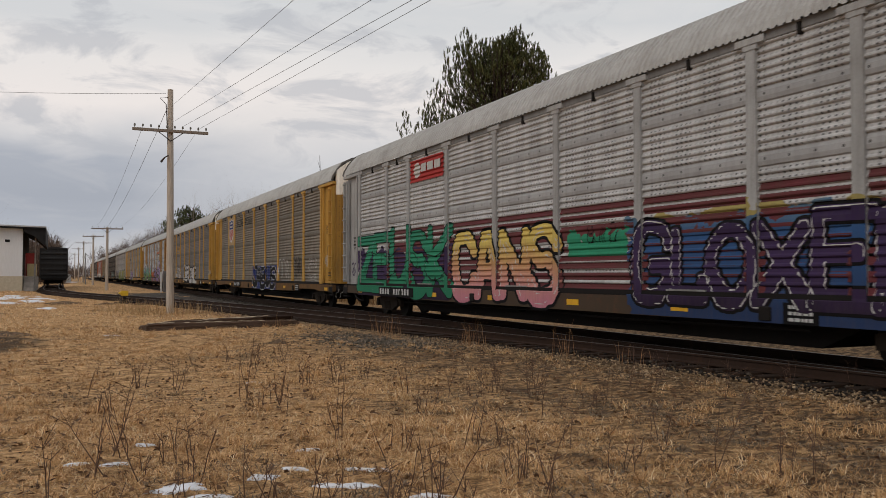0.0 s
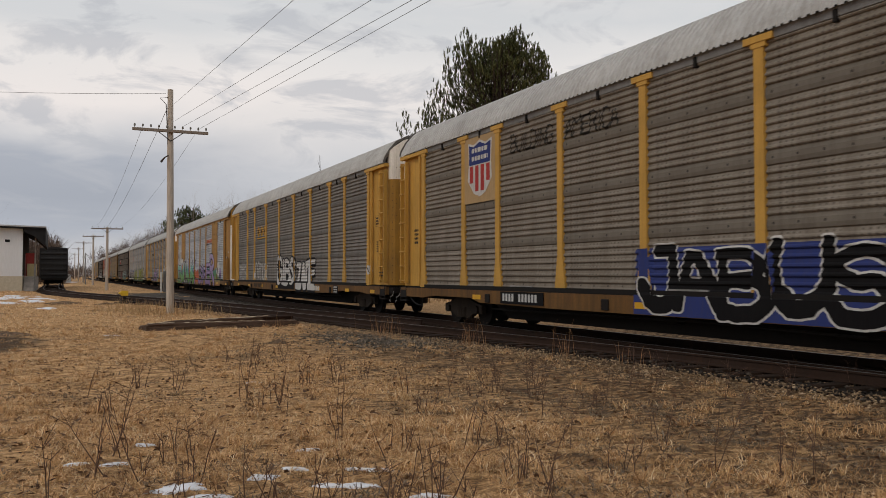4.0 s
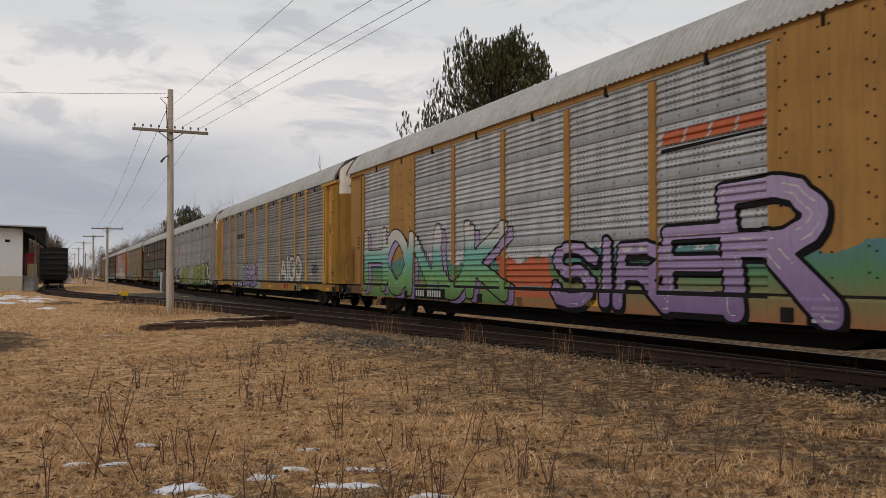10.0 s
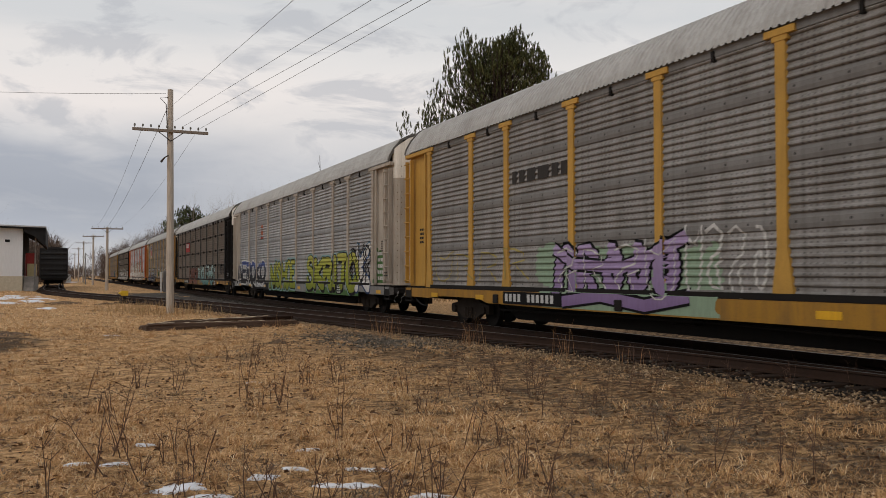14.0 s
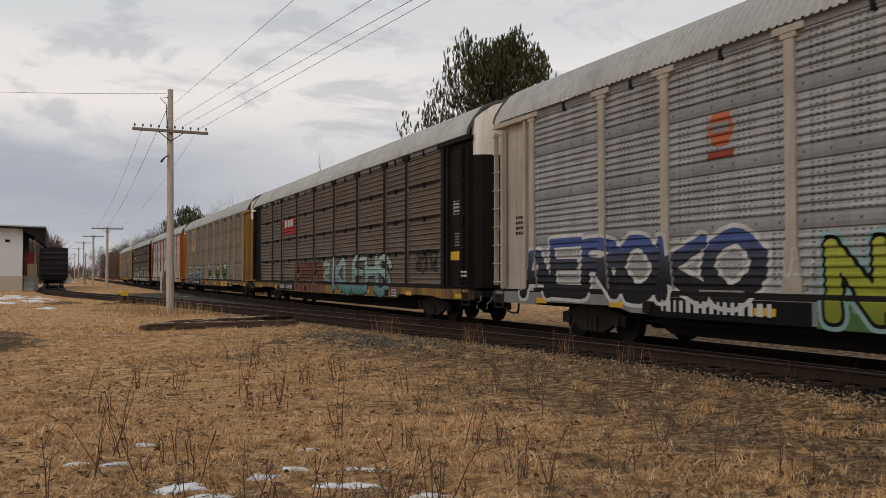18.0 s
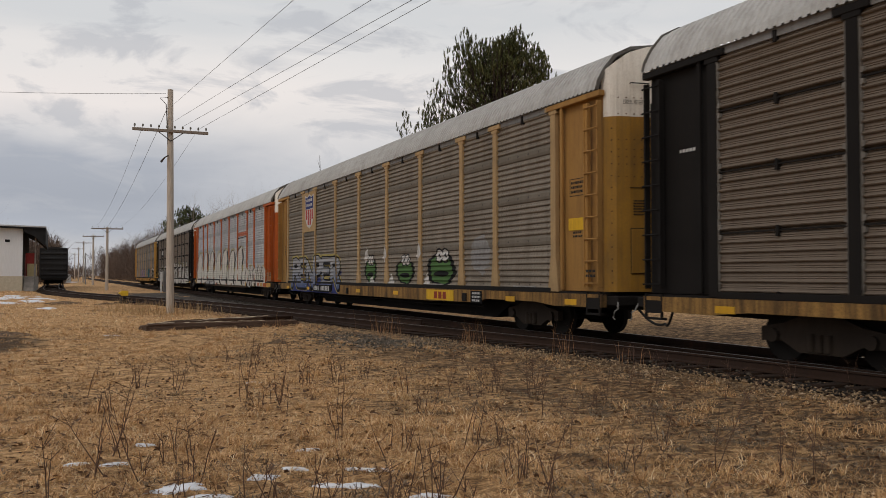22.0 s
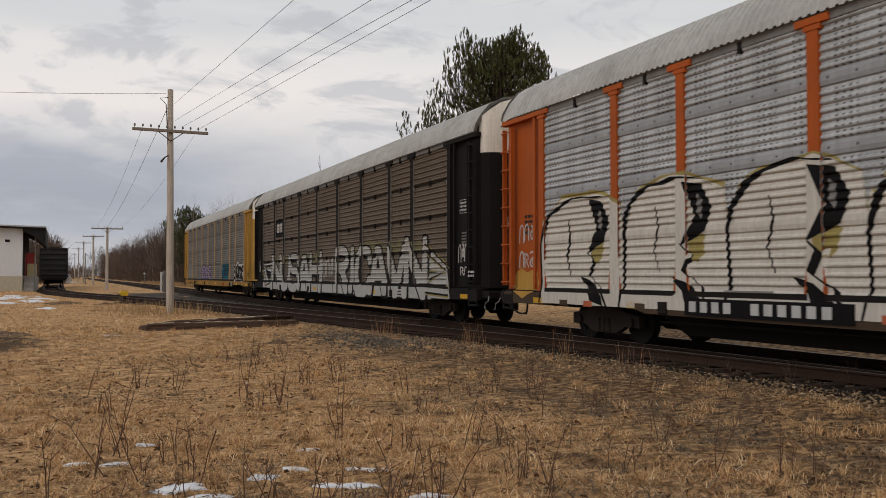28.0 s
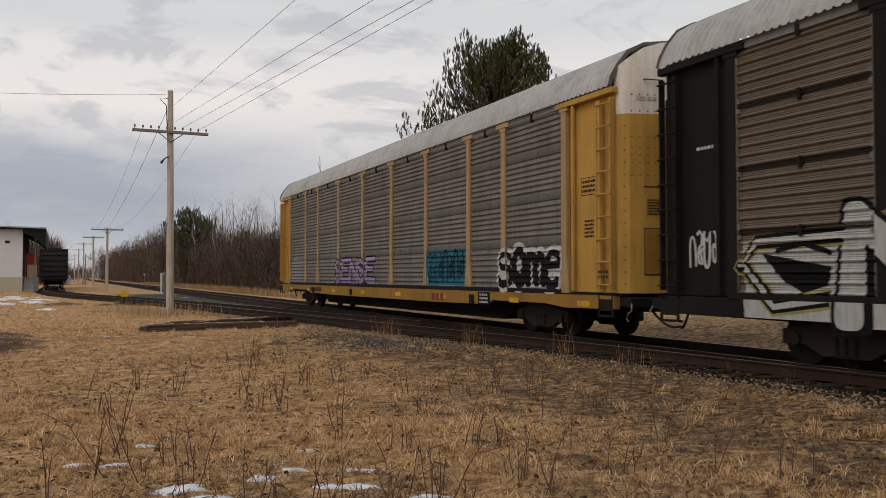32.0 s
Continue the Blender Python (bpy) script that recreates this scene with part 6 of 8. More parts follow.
# second car
c = CARS[1]
flat_poly(c, rect(9.05, 7.09, 3.25, 4.98), -SIDE + 0.002, TAN, "logo_panel", "tan emblem panel")
flat_poly(c, [(8.73, 4.85), (8.40, 4.78), (8.07, 4.88), (7.75, 4.78), (7.40, 4.85), (7.45, 4.30), (7.40, 3.85), (7.75, 3.50), (8.07, 3.40), (8.40, 3.50), (8.75, 3.85), (8.69, 4.30)], -SIDE - 0.004, CHALK, "emblem")
flat_poly(c, [(8.67, 4.78), (8.40, 4.72), (8.07, 4.82), (7.75, 4.72), (7.46, 4.78), (7.49, 4.25), (8.65, 4.25)], -SIDE - 0.010, BLUE, "emblem_head")
for k in range(4):
    flat_poly(c, rect(8.62 - k * .31, 8.44 - k * .31, (3.78, 3.55, 3.55, 3.78)[k], 4.22), -SIDE - 0.010, RED, "emblem_stripe")
bar_text(c, 7.60, 8.50, 4.3, 4.72, 2, CHALK, 7, "emblem_bar", x=-SIDE - 0.012)
tag(c, "BUILDING", 6.5, 4.6, 4.3, 4.72, DARK_INK, fat=.0, wobble=.0, weight=.8)
tag(c, "AMERICA", 4.1, 2.2, 4.3, 4.72, DARK_INK, fat=.0, wobble=.0, weight=.8)
blob(c, rect(1.7, -3.95, 0.64, 1.86), BLUE, name="painted_ground", lift=0.004)
tag(c, "JABUS", 1.55, -3.8, 0.70, 1.85, INK, CHALK, fat=0.045, edge=0.035, seed=12, wobble=.25, grow=0.12, square=3.5)
scribble(c, -4.35, -6.5, 1.15, 2.2, CHALK, 13, 3, .022)
scribble(c, -7.5, -8.8, 1.25, 2.25, SOOT, 113, 3, .035)
scribble(c, -9.75, -11.2, 1.55, 2.1, CHALK, 14, 3, .02)
scribble(c, -9.85, -11.2, 1.12, 1.4, CHALK, 114, 4, .016)
scribble(c, -12.05, -12.5, 1.7, 2.2, CHALK, 15, 2, .018)
marks(c, WHITE_INK, INK, 6.9, 4.9)

# third car
c = CARS[2]
for k_ in range(3):
    blob(c, oval(6.15 - .75 * k_, 3.72, .3, .27, 12), GOLD, lift=.012, name="logo_mark")
    blob(c, oval(6.15 - .75 * k_, 3.72, .12, .12, 8), INK, lift=.018, name="logo_mark")
plate(c, 6.45, 4.3, 3.33, 3.39, GOLD, "logo_bar", x=-SIDE + .02)
cloud(c, 1.9, -1.8, 0.7, 2.1, INK, 17, lift=0.001)
tag(c, "GIBS", 1.75, -1.7, 0.92, 2.15, CHALK, INK, fat=0.05, edge=0.075, seed=17, wobble=.12, grow=0.08, weight=1.2)
tag(c, "ZAnE", -2.0, -5.0, 0.72, 1.95, CHALK, INK, fat=0.05, edge=0.075, seed=18, wobble=.12, grow=0.12, weight=1.25, drop=(-.06, -.04))
cloud(c, 11.6, 9.3, 1.1, 2.1, GHOST, 19)
scribble(c, 7.0, 3.9, 1.05, 2.1, CHALK, 20, 5, .04)
scribble(c, 11.4, 9.4, 1.1, 2.0, CHALK, 120, 4, .03)
for k_ in range(3):
    plate(c, -5.0 - k_ * .3, -5.0 - k_ * .3 - .22, 0.72, 0.92, CHALK, "sill_mark", x=FACE)
blob(c, oval(-11.85, 1.55, 0.15, 0.17), WHITE_INK, lift=0.006, name="warning_disc")
blob(c, [(-11.75, 1.67), (-11.71, 1.64), (-11.95, 1.43), (-11.99, 1.46)], DARK_INK, lift=0.01, name="warning_bar")
sign = plate(c, 12.55, 11.98, 3.12, 3.74, SIGN_YELLOW, "notice_sign", x=-SIDE + 0.095, label="yellow notice sign with dark letters")
stencil(c, "Quality", 12.5, 12.05, 3.38, 3.5, DARK_INK, x=-SIDE + 0.092)
stencil(c, "Auto Rack", 12.53, 12.02, 3.18, 3.29, DARK_INK, x=-SIDE + 0.092)
bar_text(c, 12.1, 12.45, 3.54, 3.7, 1, DARK_INK, 4, x=-SIDE + .092, wide=.6)
marks(c, DARK_INK, None, 6.9, 4.7)

# fourth car
c = CARS[3]
cloud(c, 11.9, 0.6, 0.64, 1.9, TEALHAZE, 22, bare="flush")
cloud(c, 1.7, -0.9, 0.85, 1.85, ORANGE_SPRAY, 25, bare="flush", lift=.004)
cloud(c, 12.0, 11.0, 0.9, 2.0, ORANGE_SPRAY, 125, bare="flush", lift=.004)
blob(c, rect(11.7, 1.0, 0.66, 0.96), HONUK_FILL, bare="flush", name="painted_ground", lift=.004)
tag(c, "HONUK", 11.32, 0.92, 0.70, 2.58, LILAC, INK, bare="flush", fat=0.05, edge=0.035, seed=23, wobble=.12, grow=0.06, square=3.5, weight=1.3)
tag(c, "HONUK", 11.6, 1.2, 0.8, 2.75, HONUK_FILL, INK, bare="flush", fat=0.05, edge=0.041, seed=23, wobble=.12, grow=0.06, square=3.5, shine=CHALK, over=.012, weight=1.3)
cloud(c, 0.6, -10.6, 0.64, 1.95, TEALHAZE, 24, bare="flush")
for word, ya, yb, za, zb, seed, w_ in (("SIR", -0.9, -4.7, 0.76, 2.1, 26, 1.0), ("E", -4.6, -6.3, 0.72, 2.1, 27, .85), ("R", -6.1, -8.1, 0.7, 2.85, 28, .95)):
    tag(c, word, ya, yb, za, zb, LILAC, INK, bare="flush", fat=0.05, edge=0.062, seed=seed, wobble=.12, grow=0.10, shine=CHALK, weight=w_, drop=(-.05, -.05))
blob(c, oval(-9.6, 1.75, .5, .5, seed=2, rough=.3), CHALK, bare="flush", lift=.012, name="painted_shape")
blob(c, oval(-9.35, 1.7, .12, .22), INK, bare="flush", lift=.016, name="painted_shape")
blob(c, oval(-10.3, 1.4, .45, .42), LILAC, bare="flush", lift=.010, name="painted_shape")
blob(c, oval(-10.3, 1.25, .2, .25), INK, bare="flush", lift=.014, name="painted_shape")
for k_ in range(4):   # slanted blocks of the faded orange mark
    y_ = -4.5 - .62 * k_
    blob(c, [(y_, 3.70), (y_ - .55, 3.70), (y_ - .62, 3.94), (y_ - .07, 3.94)], ORANGE_SPRAY, bare="flush", lift=.006, name="logo_mark")
blob(c, [(-4.5, 3.56), (-7.0, 3.62), (-7.0, 3.66), (-4.5, 3.64)], INK, bare="flush", lift=.006, name="streak")
bar_text(c, -13.05, -12.75, 2.72, 3.0, 1, WHITE_INK, 93, x=-SIDE + .115, wide=.6)
plate(c, -12.2, -12.5, 2.12, 2.26, SIGN_YELLOW, "notice_sign", x=-SIDE + .10)
blob(c, oval(-12.3, 2.5, .07, .09), WHITE_INK, lift=.01, name="notice_disc")
marks(c, WHITE_INK, INK, 6.9, 4.7)

# fifth car
c = CARS[4]
bar_text(c, 4.45, 6.85, 3.42, 3.95, 1, SOOT, 31, "logo_mark", x=-SIDE + 0.03)
tag(c, "AIGO", -4.35, -8.2, 1.1, 2.25, CHALK, INK, fat=0.05, edge=0.055, seed=32, wobble=.06, grow=0.08, weight=1.15)
cloud(c, 5.7, -0.2, 0.66, 2.0, MINT, 33)
for w_, m_, up in ((.20, INK, .005), (.14, LILAC, .010)):
    scribble(c, 4.9, 0.9, 0.85, 1.95, m_, 34, 5, w_, lift=up)
    stroke(c, [(5.0, 1.95), (4.2, 1.6), (2.6, 1.5), (1.6, 1.75), (0.7, 2.05)], w_ * .8, m_, lift=up + .006)
    stroke(c, [(4.6, .8), (3.2, .95), (1.8, .8), (0.6, 1.0)], w_ * .8, m_, lift=up + .006)
scribble(c, 5.0, 0.9, 0.9, 2.1, CHALK, 134, 4, .018, lift=.024)
scribble(c, 0.8, -1.2, 0.9, 2.3, CHALK, 35, 4, .03)
scribble(c, 11.5, 6.0, 1.15, 2.05, PALEY, 36, 4, .025)
scribble(c, -9.9, -10.9, 1.4, 1.9, INK, 37, 4, .018)
tag(c, "2009", -9.2, -9.95, 1.32, 1.48, CHALK, fat=0.000, seed=38, wobble=.05)
scribble(c, -8.4, -9.0, 1.2, 1.95, GHOST, 39, 3, .02)
for k_ in range(3):
    plate(c, -5.2 - k_ * .3, -5.2 - k_ * .3 - .22, 0.73, 0.95, REDINK, "sill_mark", x=FACE)
marks(c, WHITE_INK, INK)

# sixth car
c = CARS[5]
blob(c, [(6.05, 3.75), (5.95, 4.05), (5.55, 4.05), (5.45, 3.75), (5.6, 3.5), (5.9, 3.5)], ORANGE_SPRAY, lift=.01, name="logo_mark", label="orange shield-shaped mark")
blob(c, rect(5.95, 5.55, 3.72, 3.9), GHOST, lift=.014, name="logo_mark")
blob(c, rect(6.05, 5.45, 3.3, 3.42), REDINK, lift=.01, name="logo_mark")
plate(c, 7.6, 3.9, 0.62, 0.97, INK, "painted_ground", x=-SIDE - .014)
tag(c, "AEROKO", 12.2, 4.9, 0.9, 2.1, NAVY_FADE, CHALK, fat=0.05, edge=0.075, seed=42, wobble=.08, grow=0.12, weight=1.2)
bar_text(c, 4.6, 7.2, 0.63, 1.0, 1, WHITE_INK, 43, x=FACE - .003, wide=.55)
tag(c, "DEEP", 4.4, 3.8, 1.35, 1.75, CHALK, fat=0.000, seed=44, wobble=.1)
tag(c, "NISHOE", 3.65, -1.4, 0.72, 1.95, LIME, INK, fat=0.030, edge=0.054, seed=45, wobble=.25, grow=0.09, third=AQUA)
cloud(c, -3.3, -10.4, 0.60, 0.98, FROG, 146)
cloud(c, 3.9, -1.6, 0.60, 0.95, FROG, 145)
tag(c, "SKRITO", -3.35, -10.2, 0.8, 2.15, LIME, INK, fat=0.05, edge=0.045, seed=46, wobble=.1, grow=0.12, third=AQUA, square=3.2, weight=1.2, drop=(-.07, -.06), shine=PALEY)
tag(c, "K", -10.0, -11.6, 0.8, 2.5, CHALK, HALO_BLUE, fat=0.04, edge=0.07, seed=47, wobble=.1)
scribble(c, -9.4, -11.7, 1.0, 2.6, INK, 147, 3, .06)
cloud(c, -11.9, -13.1, 1.1, 2.35, FROG, 48)
bar_text(c, -13.0, -12.1, 1.15, 2.2, 5, CHALK, 49, "faded_words", x=-SIDE + .11)

# seventh car
c = CARS[6]
blob(c, rect(6.95, 4.5, 3.3, 4.1), RED, kind="b", lift=0.02, name="logo_panel", label="red logo panel with white marks")
bar_text(c, 4.9, 6.5, 3.5, 4.1, 1, CHALK, 50, "logo_mark", x=-SIDE + .01)
cloud(c, 4.6, 0.0, 0.68, 1.95, BRICK, 51, kind="b", lift=.004)
for k_ in range(6):   # a row of round-topped brick-red letters, too worn to read
    yk = 4.35 - .72 * k_
    for w_, m_, up in ((.33, GHOST, .004), (.31, INK, .006), (.25, BRICK, .010)):
        stroke(c, [(yk + .05, .72), (yk + .08 * (-1) ** k_, 1.2), (yk - .05, 1.75)], w_, m_, "b", lift=up + .0012 * (k_ % 2))
        blob(c, oval(yk - .05, 1.75, w_, w_ * .8, 12), m_, kind="b", lift=up + .0012 * (k_ % 2) + .0004, name="letter_top")
    stroke(c, [(yk, 1.1), (yk + .02, 1.6)], .03, INK, "b", lift=.016)
scribble(c, 0.2, -0.9, 1.0, 2.0, KTEAL, 52, 1, .09, "b")
tag(c, "KUEHS", -1.4, -7.6, 0.72, 2.05, KTEAL, INK, kind="b", fat=0.05, edge=0.05, seed=53, wobble=.15, grow=0.12, weight=1.2, shine=CHALK)
scribble(c, -9.7, -11.4, 1.4, 2.1, SOOT, 54, 4, .05, "b")
plate(c, -12.15, -12.75, 1.78, 2.02, SIGN_YELLOW, "notice_sign", x=-SIDE + .10)
marks(c, WHITE_INK, INK)

# eighth car
c = CARS[7]
flat_poly(c, rect(8.95, 6.99, 3.25, 4.98), -SIDE + 0.002, TAN, "logo_panel", "tan emblem panel")
flat_poly(c, [(8.63, 4.85), (8.30, 4.78), (7.97, 4.88), (7.65, 4.78), (7.30, 4.85), (7.35, 4.30), (7.30, 3.85), (7.65, 3.50), (7.97, 3.40), (8.30, 3.50), (8.65, 3.85), (8.59, 4.30)], -SIDE - 0.004, CHALK, "emblem")
flat_poly(c, [(8.57, 4.78), (8.30, 4.72), (7.97, 4.82), (7.65, 4.72), (7.36, 4.78), (7.39, 4.25), (8.55, 4.25)], -SIDE - 0.010, BLUE, "emblem_head")
for k in range(4):
    flat_poly(c, rect(8.52 - k * .31, 8.34 - k * .31, (3.78, 3.55, 3.55, 3.78)[k], 4.22), -SIDE - 0.010, RED, "emblem_stripe")
bar_text(c, 7.50, 8.40, 4.3, 4.72, 2, CHALK, 7, "emblem_bar", x=-SIDE - 0.012)
cloud(c, 11.2, 3.5, 0.64, 1.7, BLUE, 55)
tag(c, "RENPER", 10.9, 3.75, 0.85, 2.1, STEEL, INK, fat=0.05, edge=0.06, seed=56, wobble=.1, grow=0.10, weight=1.2, third=PALEY, drop=(-.06, -.05), shine=SILVER)
for y, w, h in ((0.2, .6, .8), (-3.0, .75, .75), (-5.75, .95, .85)):
    blob(c, oval(y, 1.12 + h / 2, w * 1.06, h * .55, seed=y, rough=.3), INK, name="painted_outline", lift=.002)
    blob(c, oval(y, 1.12 + h / 2, w * .8, h / 2, seed=y, rough=.3), FROG, name="painted_shape", lift=.005)
    blob(c, oval(y, 1.05 + h * .42, w * .55, h * .1), INK, name="painted_shape", lift=.009)
    for q in (-.3, .12):
        blob(c, oval(y + q * w, 1.2 + h * .85, w * .29, h * .26), INK, name="painted_outline", lift=.007)
        blob(c, oval(y + q * w, 1.2 + h * .85, w * .22, h * .2), CHALK, name="painted_shape", lift=.010)
        blob(c, oval(y + q * w - .04, 1.2 + h * .85, w * .07, h * .08, 8), INK, name="painted_shape", lift=.014)
for y in (0.9, -1.0, -3.9):
    blob(c, [(y, 1.95), (y - .35, 2.35), (y - .5, 2.0), (y - .2, 1.8)], CHALK, name="painted_shape", lift=.008)
    blob(c, [(y - .6, 1.1), (y - 1.1, 1.1), (y - .85, 1.45)], CHALK, name="painted_shape", lift=.008)
blob(c, oval(-8.2, 1.9, .55, .5, seed=9, rough=.4), GHOST, name="faded_paint")
plate(c, -4.85, -6.7, 0.66, 0.95, SIGN_YELLOW, "sill_plate", x=-SIDE - .02)
for k_ in range(3):
    plate(c, -5.4 - k_ * .3, -5.4 - k_ * .3 - .22, 0.7, 0.9, REDINK, "sill_mark", x=FACE)
plate(c, -12.25, -12.87, 2.32, 2.58, SIGN_YELLOW, "notice_sign", x=-SIDE + .10)
marks(c, WHITE_INK, INK)

# ninth car: one huge white piece with black cracks
c = CARS[8]
r = random.Random(58)
HUMPS = ((11.75, 8.7, 3.05), (8.8, 5.9, 3.12), (6.0, 3.3, 3.1), (3.4, 0.9, 2.95), (1.0, -1.6, 3.08), (-1.5, -4.1, 2.95), (-4.0, -6.5, 3.08))
LOW = ((-6.4, -7.6, 1.75), (-7.5, -8.7, 1.92), (-8.6, -9.7, 1.78), (-9.6, -10.8, 1.9), (-10.7, -12.0, 1.85))


def hump_line(ya, yb, top, foot, n=12):
    """A swollen, slightly ragged arch from ya to yb."""
    out = []
    for k in range(n + 1):
        w = math.pi * (k + .3) / (n + .6)
        out.append(((ya + yb) / 2 + (ya - yb) / 2 * math.cos(w) + r.uniform(-.05, .05), foot + (top - foot) * math.sin(w) ** .55 + r.uniform(-.05, .05)))
    return out


edge = [p for ya, yb, top in HUMPS for p in hump_line(ya, yb, top, 1.9)] + [p for ya, yb, top in LOW for p in hump_line(ya, yb, top, 1.2, 8)]
edge = sorted(edge, key=lambda p: -p[0])
CREAMY = spray("creamy_white_spray", (0, (0.66, 0.61, 0.54)), grime=0.16)
s = Shape()
for y, z in edge:
    s.v += [(y, 0.75), (y, z)]
s.f = [(2 * k, 2 * k + 2, 2 * k + 3, 2 * k + 1) for k in range(len(edge) - 1)]
drape("graffiti", s, c, "a", "", 0.006, CREAMY, "huge creamy white lettering")
s = Shape()
for y, z in edge:
    s.v += [(y, z - 0.3), (y, z + 0.02 + 0.07 * r.random())]
s.f = [(2 * k, 2 * k + 2, 2 * k + 3, 2 * k + 1) for k in range(len(edge) - 1)]
drape("paint_haze", s, c, "a", "", 0.003, PALEY)


def crack(car, pts, w, mat_, kind="a", lift=0.011):
    """A crooked painted line, thick in the middle."""
    s = Shape()
    n = len(pts)
    for k, (y, z) in enumerate(pts):
        q = w * (0.25 + 0.75 * math.sin(math.pi * (k + .5) / n)) * r.uniform(.6, 1.3)
        s.v += [(y - q, z - q * .4), (y + q, z + q * .4)]
    s.f = [(2 * k, 2 * k + 2, 2 * k + 3, 2 * k + 1) for k in range(n - 1)]
    drape("crack_line", s, car, kind, "", lift, mat_)


for ya, yb, top in HUMPS:
    arch = hump_line(ya, yb, top - .04, 1.7)
    crack(c, [(ya + .1, .75), (ya - .02, 1.2)] + arch[:10], .065, INK)
    mid = (ya + yb) / 2
    # the black split on the shoulder of each letter, with a grey glint, and the crack that runs down from it
    blob(c, [(mid - .25, top - .12), (mid - .7, top - .2), (mid - .95, top - .6), (mid - .8, top - 1.0), (mid - .2, top - 1.25), (mid - .55, top - .75)], INK, lift=.013, name="crack_shade")
    blob(c, [(mid - .6, top - .35), (mid - .72, top - .45), (mid - .72, top - .8), (mid - .6, top - .7)], GHOST, lift=.017, name="glint")
    crack(c, [(mid - .2, top - 1.2), (mid - .45, top - 1.4), (mid - .3, top - 1.7), (mid - .7, top - 1.95), (mid - .95, .68)], .075, INK)
    crack(c, [(mid + .5, top - .5), (mid + .42, top - .9), (mid + .55, top - 1.3), (mid + .4, top - 1.7)], .03, INK)
    blob(c, [(mid + .1, 1.35), (mid - .35, 1.25), (mid - .75, .95), (mid - .8, .75), (mid - .35, .85), (mid - .25, 1.1)], INK, lift=.014, name="crack_shade")
    blob(c, oval(mid - .55, 1.9, .22, .3, 14, seed=ya, rough=.5), PALEY, lift=.009, name="paint_patch")
for yc, w_, ht in ((-7.0, .55, 1.62), (-8.15, .5, 1.86), (-9.2, .5, 1.72), (-10.2, .45, 1.84), (-11.15, .42, 1.8)):
    # round-shouldered letters in outline
    arch = [(yc + w_ * math.cos(0.3 + 2.54 * k / 10), 0.95 + (ht - .95) * math.sin(0.3 + 2.54 * k / 10)) for k in range(11)]
    crack(c, [(yc + w_, .82), (yc + w_ * 1.02, 1.0)] + arch + [(yc - w_ * 1.02, 1.0), (yc - w_ * .95, .8)], .07, INK, lift=.013)
    crack(c, [(yc + .05, ht - .3), (yc, ht - .5), (yc + .06, ht - .72)], .07, INK, lift=.013)
blob(c, oval(12.6, 1.2, .75, .3, seed=4, rough=.5), BRIGHT_YELLOW, lift=.006, name="paint_patch")
scribble(c, 12.95, 12.25, 2.1, 2.6, CHALK, 160, 3, .022)
scribble(c, 12.95, 12.25, 1.5, 1.95, CHALK, 161, 3, .022)
for k_ in range(4):   # slanted blocks of the faded orange mark
    y_ = -4.4 - .62 * k_
    blob(c, [(y_, 3.70), (y_ - .55, 3.70), (y_ - .62, 3.94), (y_ - .07, 3.94)], ORANGE_SPRAY, lift=.006, name="logo_mark")
blob(c, [(-4.4, 3.56), (-6.9, 3.6), (-6.9, 3.65), (-4.4, 3.63)], INK, lift=.006, name="streak")
plate(c, -12.75, -13.4, 1.06, 1.5, PALE_YELLOW, "step_plate", x=-SIDE - .03)
for k, (y, w_, m_) in enumerate(((-9.3, .5, BROWN_SILL), (-10.2, .35, ORANGE), (-10.9, .5, BRIGHT_YELLOW), (-11.6, .7, ORANGE), (-12.4, .9, BRIGHT_YELLOW), (-8.0, .35, BROWN_SILL), (-6.9, .3, BRIGHT_YELLOW))):
    plate(c, y, y - w_, 0.76, 0.95, m_, "sill_patch", x=-SIDE - .028)
for k, y in enumerate((11, 10.1, 8.4, 3.2, 1.5, -0.6, -2.4, -7.0, -8.5)):
    plate(c, y, y - .3, 0.72, 0.84, (BROWN_SILL, ORANGE_SPRAY)[k % 2], "sill_patch", x=-SIDE - .02)
marks(c, WHITE_INK, INK, 7.0, 3.6)

# tenth car
c = CARS[9]
blob(c, rect(8.9, 7.3, 3.25, 4.12), INK, kind="b", lift=.02, name="logo_panel", label="black panel with two white blocks")
blob(c, rect(8.6, 8.1, 3.47, 3.9), CHALK, kind="b", lift=.026, name="logo_mark")
blob(c, rect(8.0, 7.55, 3.47, 3.9), CHALK, kind="b", lift=.026, name="logo_mark")
blob(c, rect(9.7, -10.6, 0.66, 1.0), SILVER, kind="b", name="painted_ground", lift=.002)
OLIVE = spray("pale_olive_haze", (0, (0.20, 0.18, 0.10)))
cloud(c, 9.8, 0.6, 1.9, 2.38, OLIVE, 61, kind="b")
cloud(c, -0.9, -10.3, 2.1, 2.55, OLIVE, 65, kind="b")
tag(c, "NUSAH", 9.6, 0.8, 0.68, 2.3, SILVER, INK, kind="b", fat=0.05, edge=0.065, seed=62, wobble=.10, grow=0.12, weight=1.15, square=3.5, drop=(-.08, -.06))
scribble(c, 0.7, -0.9, 1.2, 2.1, SILVER, 63, 3, .06, "b")
tag(c, "RICAVN", -1.1, -10.1, 0.68, 2.45, SILVER, INK, kind="b", fat=0.05, edge=0.065, seed=64, wobble=.10, grow=0.12, weight=1.15, square=3.5, drop=(-.08, -.06))
for w_, m_ in ((.17, PALEY), (.13, INK), (.07, SILVER)):
    stroke(c, [(-10.0, 2.2), (-11.7, 1.5), (-10.4, 1.35), (-10.2, 0.95), (-11.8, 0.9)], w_, m_, "b", lift=.022 - .08 * w_)
